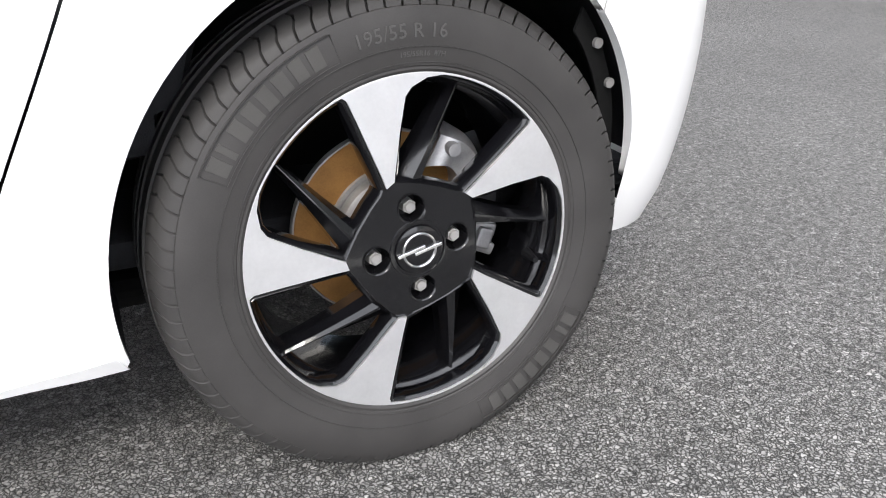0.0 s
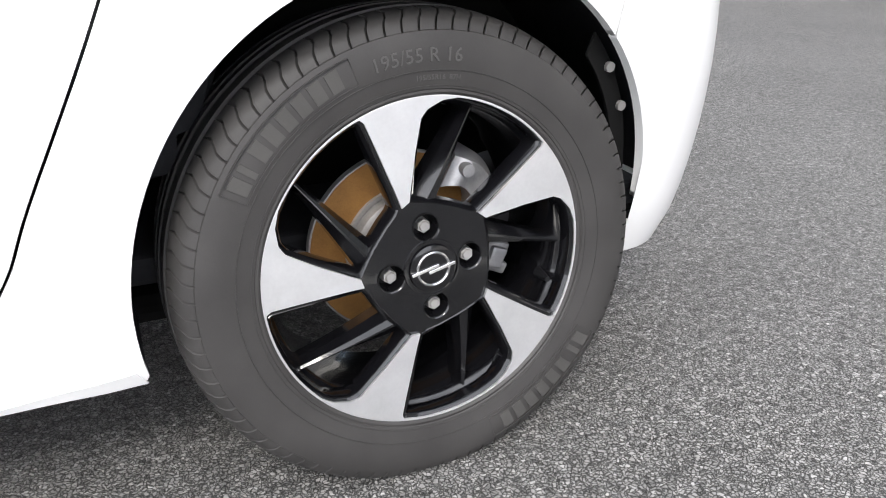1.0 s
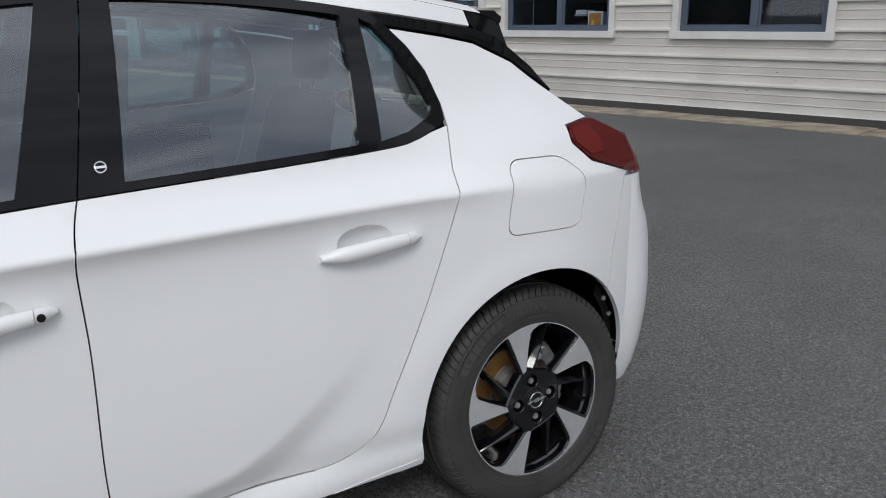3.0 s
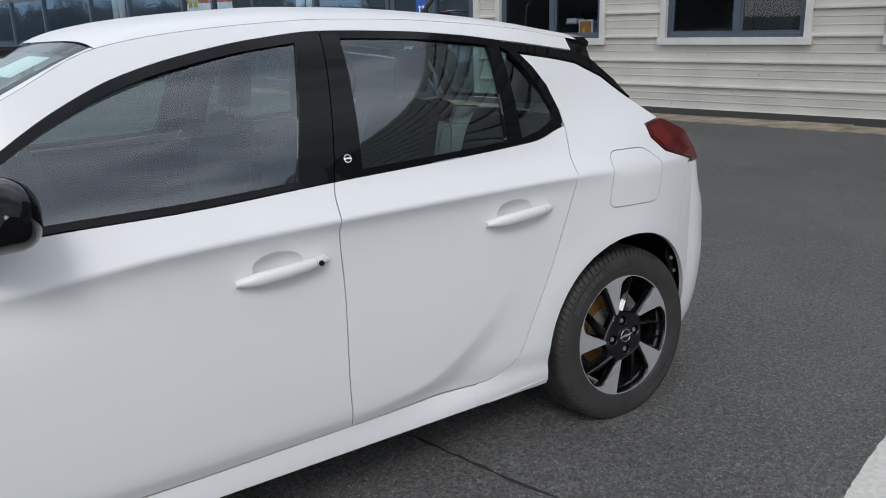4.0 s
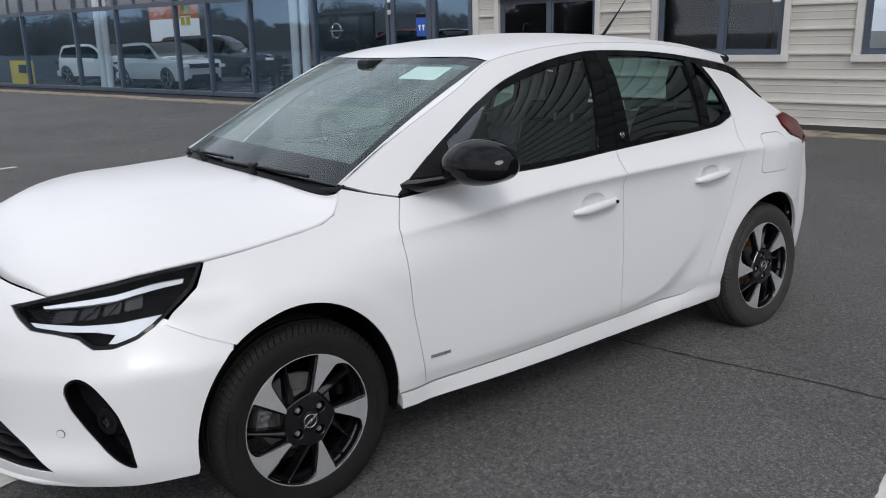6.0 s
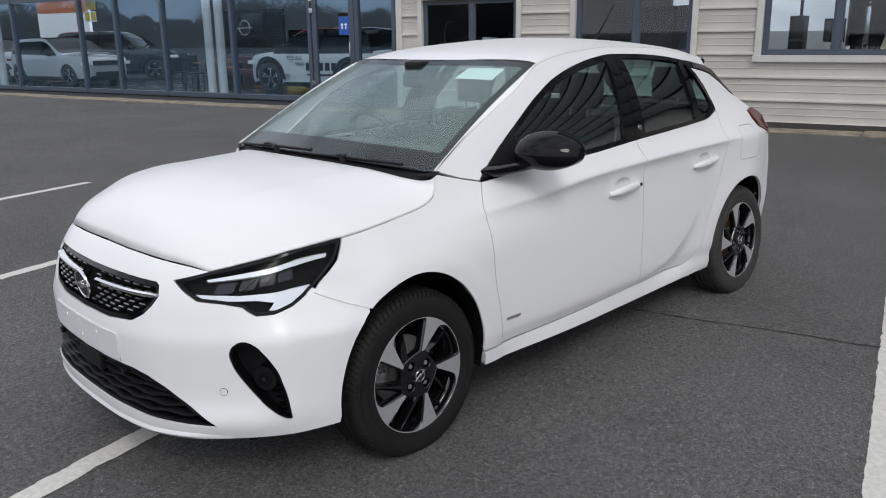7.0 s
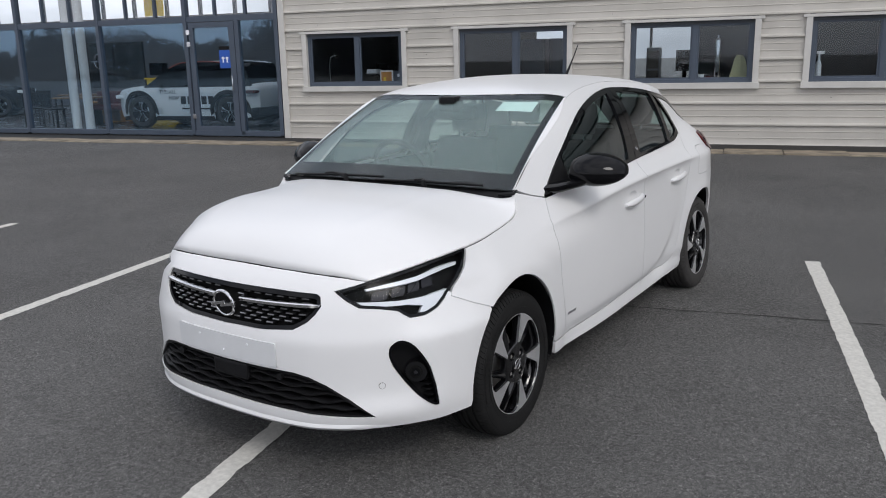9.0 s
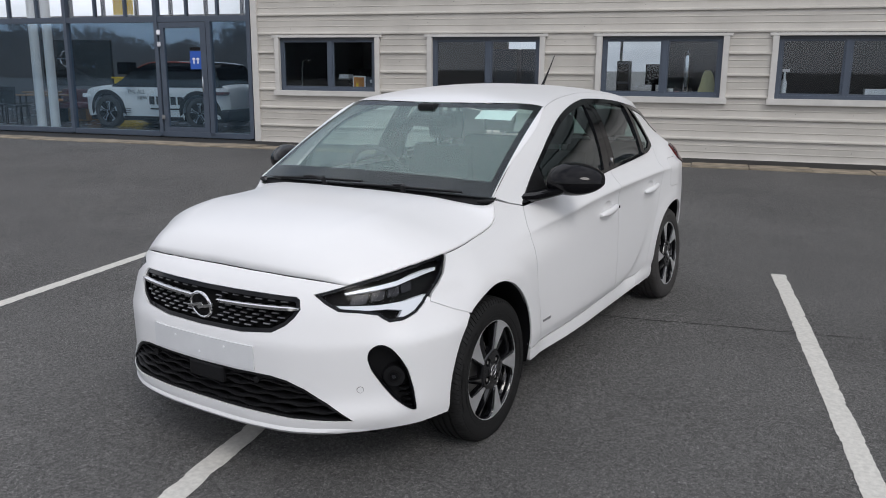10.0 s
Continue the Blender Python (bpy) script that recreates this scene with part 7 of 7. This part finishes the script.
wbox("display", (-6.05, .9, 1.20), (-5.55, .95, 1.52), M["gloss_black"], monitor, bevel=.01)
wbox("stand", (-5.85, .95, .9), (-5.75, 1.0, 1.22), M["black"], monitor)
papers = thing("paper_tray", "pale papers in a tray on the office desk", "papers")
wbox("tray", (-6.1, .5, 1.30), (-5.85, .75, 1.33), M["steel"], papers)
wbox("papers", (-6.08, .51, 1.33), (-5.87, .74, 1.40), M["card"], papers)
lamp = thing("desk_lamp", "slender bright metal lamp by the window", "lamp")
tube("stem", [wall_at(-6.85, .34, Z_SILL), wall_at(-6.85, .34, Z_SILL + .42), wall_at(-6.82, .33, Z_SILL + .58), wall_at(-6.72, .32, Z_SILL + .62)], .011, M["chrome"], lamp)
wbox("base", (-6.93, .27, Z_SILL), (-6.77, .41, Z_SILL + .02), M["chrome"], lamp, bevel=.006)
tube("head", [wall_at(-6.72, .32, Z_SILL + .63), wall_at(-6.66, .31, Z_SILL + .58)], [.02, .045], M["chrome"], lamp)
desk2 = thing("desk", "dark office desk behind the windows", "desk")
wbox("desk_top", (-7.0, .5, .86), (-4.9, 1.3, .90), M["wood"], desk2, bevel=.006)
for s in (-6.95, -5.0):
    wbox("leg", (s, .55, .05), (s + .05, 1.25, .86), M["black"], desk2)


def jacket(s, a, z):
    """A cloth draped from a peg: folds that widen downwards."""
    rings = []
    for i in range(9):
        t = i / 8
        ring = []
        for j in range(22):
            q = 2 * math.pi * j / 22
            w = (.045 + .12 * t ** 0.7) * (1 + .16 * math.cos(5 * q + 2 * t)) + .006 * math.sin(9 * t)
            ring.append(wall_at(s + w * math.cos(q) + .03 * t, a + .35 * w * math.sin(q), z - .45 * t))
        rings.append(ring)
    return rings


jk = thing("cloth", "pale yellow cloth draped beside the window", "cloth")
loft("fabric", jacket(1.22, .33, Z_SILL + .455), M["cloth"], jk)
pot = thing("cup", "white cup standing on the window sill", "cup")
rings = [[wall_at(.60 + r * math.cos(2 * math.pi * j / 20), .32 + r * math.sin(2 * math.pi * j / 20), Z_SILL + z) for j in range(20)] for r, z in ((.05, .0), (.055, .02), (.045, .05), (.05, .13), (.047, .13), (.04, .06))]
loft("bowl", rings, M["card"], pot)
bottle = thing("spray_bottle", "white spray bottle on the window sill", "bottle")
rings = [[wall_at(2.50 + r * math.cos(2 * math.pi * j / 16), .32 + r * math.sin(2 * math.pi * j / 16), Z_SILL + z) for j in range(16)] for r, z in ((.045, 0), (.05, .02), (.05, .26), (.02, .34), (.018, .40), (.018, .44))]
loft("body", rings, M["card"], bottle)
wbox("trigger", (2.46, .30, Z_SILL + .44), (2.58, .34, Z_SILL + .49), M["card"], bottle, bevel=.008)
carton = thing("box", "white and blue cardboard box on the sill", "box")
wbox("carton", (3.78, .26, Z_SILL), (4.20, .44, Z_SILL + .17), M["card"], carton, bevel=.004)
wbox("print", (3.80, .255, Z_SILL + .02), (4.18, .259, Z_SILL + .07), M["blue"], carton, bevel=0)
for s in (-3.0, -2.2):
    loc = thing("locker", "dark grey metal locker in the office", "locker", group="office lockers")
    wbox("body", (s - .36, 2.0, .05), (s + .36, 2.5, 1.95), M["frame"], loc, bevel=.01)
    wbox("door", (s - .33, 1.985, .12), (s + .33, 2.0, 1.90), M["frame"], loc)
    wbox("handle", (s + .22, 1.97, 1.0), (s + .25, 1.985, 1.15), M["chrome"], loc)

file_cab = thing("filing_cabinet", "tall dark filing cabinet in the office", "cabinet")
wbox("body", (-.60, 2.4, .05), (-.34, 2.9, 1.72), M["frame"], file_cab, bevel=.01)
for i in range(4):
    wbox("drawer", (-.585, 2.385, .10 + .40 * i), (-.355, 2.4, .46 + .40 * i), M["black"], file_cab)
counter = thing("counter", "dark office counter behind the window", "counter")
wbox("counter_top", (-.25, 2.3, 1.06), (1.4, 2.9, 1.10), M["wood"], counter, bevel=.006)
wbox("panel", (-.22, 2.4, .05), (1.36, 2.45, 1.06), M["frame"], counter)
scr = thing("computer_screen", "black computer screen on the office counter", "screen")
wbox("display", (-.02, 2.5, 1.24), (.34, 2.54, 1.66), M["gloss_black"], scr, bevel=.008)
wbox("stand", (.12, 2.5, 1.10), (.20, 2.58, 1.26), M["black"], scr)
disp = thing("water_dispenser", "tall bright metal flask on the sill", "flask")
rings = [[wall_at(.86 + r * math.cos(2 * math.pi * j / 20), .36 + r * math.sin(2 * math.pi * j / 20), Z_SILL + z) for j in range(20)] for r, z in ((.05, 0), (.055, .01), (.055, .70), (.045, .74), (.02, .76), (.02, .80))]
loft("flask_body", rings, M["chrome"], disp)
wbox("tap", (.84, .28, Z_SILL + .12), (.88, .31, Z_SILL + .16), M["black"], disp)
mug = thing("cup", "red cup beside the flask on the sill", "cup")
rings = [[wall_at(.72 + r * math.cos(2 * math.pi * j / 18), .25 + r * math.sin(2 * math.pi * j / 18), Z_SILL + z) for j in range(18)] for r, z in ((.032, 0), (.038, .01), (.04, .09), (.036, .09), (.034, .03))]
loft("bowl", rings, M["tail_red"], mug)

# ---- woods across the yard ----
def woods():
    """A far belt of trees: trunks and crowns of many small leaf clumps."""
    rnd = random.Random(11)
    verts, faces = [], []
    for i in range(240):
        bx, by = -88 + rnd.uniform(-12, 10), 25 + .75 * i + rnd.uniform(-1.5, 1.5)
        h = 5.6 + 1.5 * math.sin(i * .13) + 0.9 * math.sin(i * .37 + 1) + rnd.uniform(-.8, .8)
        o = len(verts)
        for k, (r, z) in enumerate(((.22, 0), (.10, h * .7))):
            verts += [(bx + r * math.cos(q * 1.257), by + r * math.sin(q * 1.257), z) for q in range(5)]
        faces += [(o + q, o + (q + 1) % 5, o + 5 + (q + 1) % 5, o + 5 + q) for q in range(5)]
        for _ in range(430):
            u = Vector((rnd.gauss(0, 1), rnd.gauss(0, 1), rnd.gauss(0, 1))).normalized() * rnd.uniform(.35, 1.0)
            c = Vector((bx + u.x * h * .36, by + u.y * h * .36, h * .46 + u.z * h * .54))
            n = Vector((rnd.gauss(0, 1), rnd.gauss(0, 1), rnd.gauss(0, 1))).normalized()
            p = n.orthogonal().normalized() * rnd.uniform(.16, .36)
            q = n.cross(p)
            o = len(verts)
            verts += [c + p, c + q * .8, c - p, c - q * .8, c + n * .2]
            faces += [(o, o + 1, o + 4), (o + 1, o + 2, o + 4), (o + 2, o + 3, o + 4), (o + 3, o, o + 4)]
    return tagged(mesh("tree_belt", verts, faces, M["leaf"], None, "", False), "far belt of trees, paled grey-green by painted distance haze", "trees", kind="stuff")


woods()
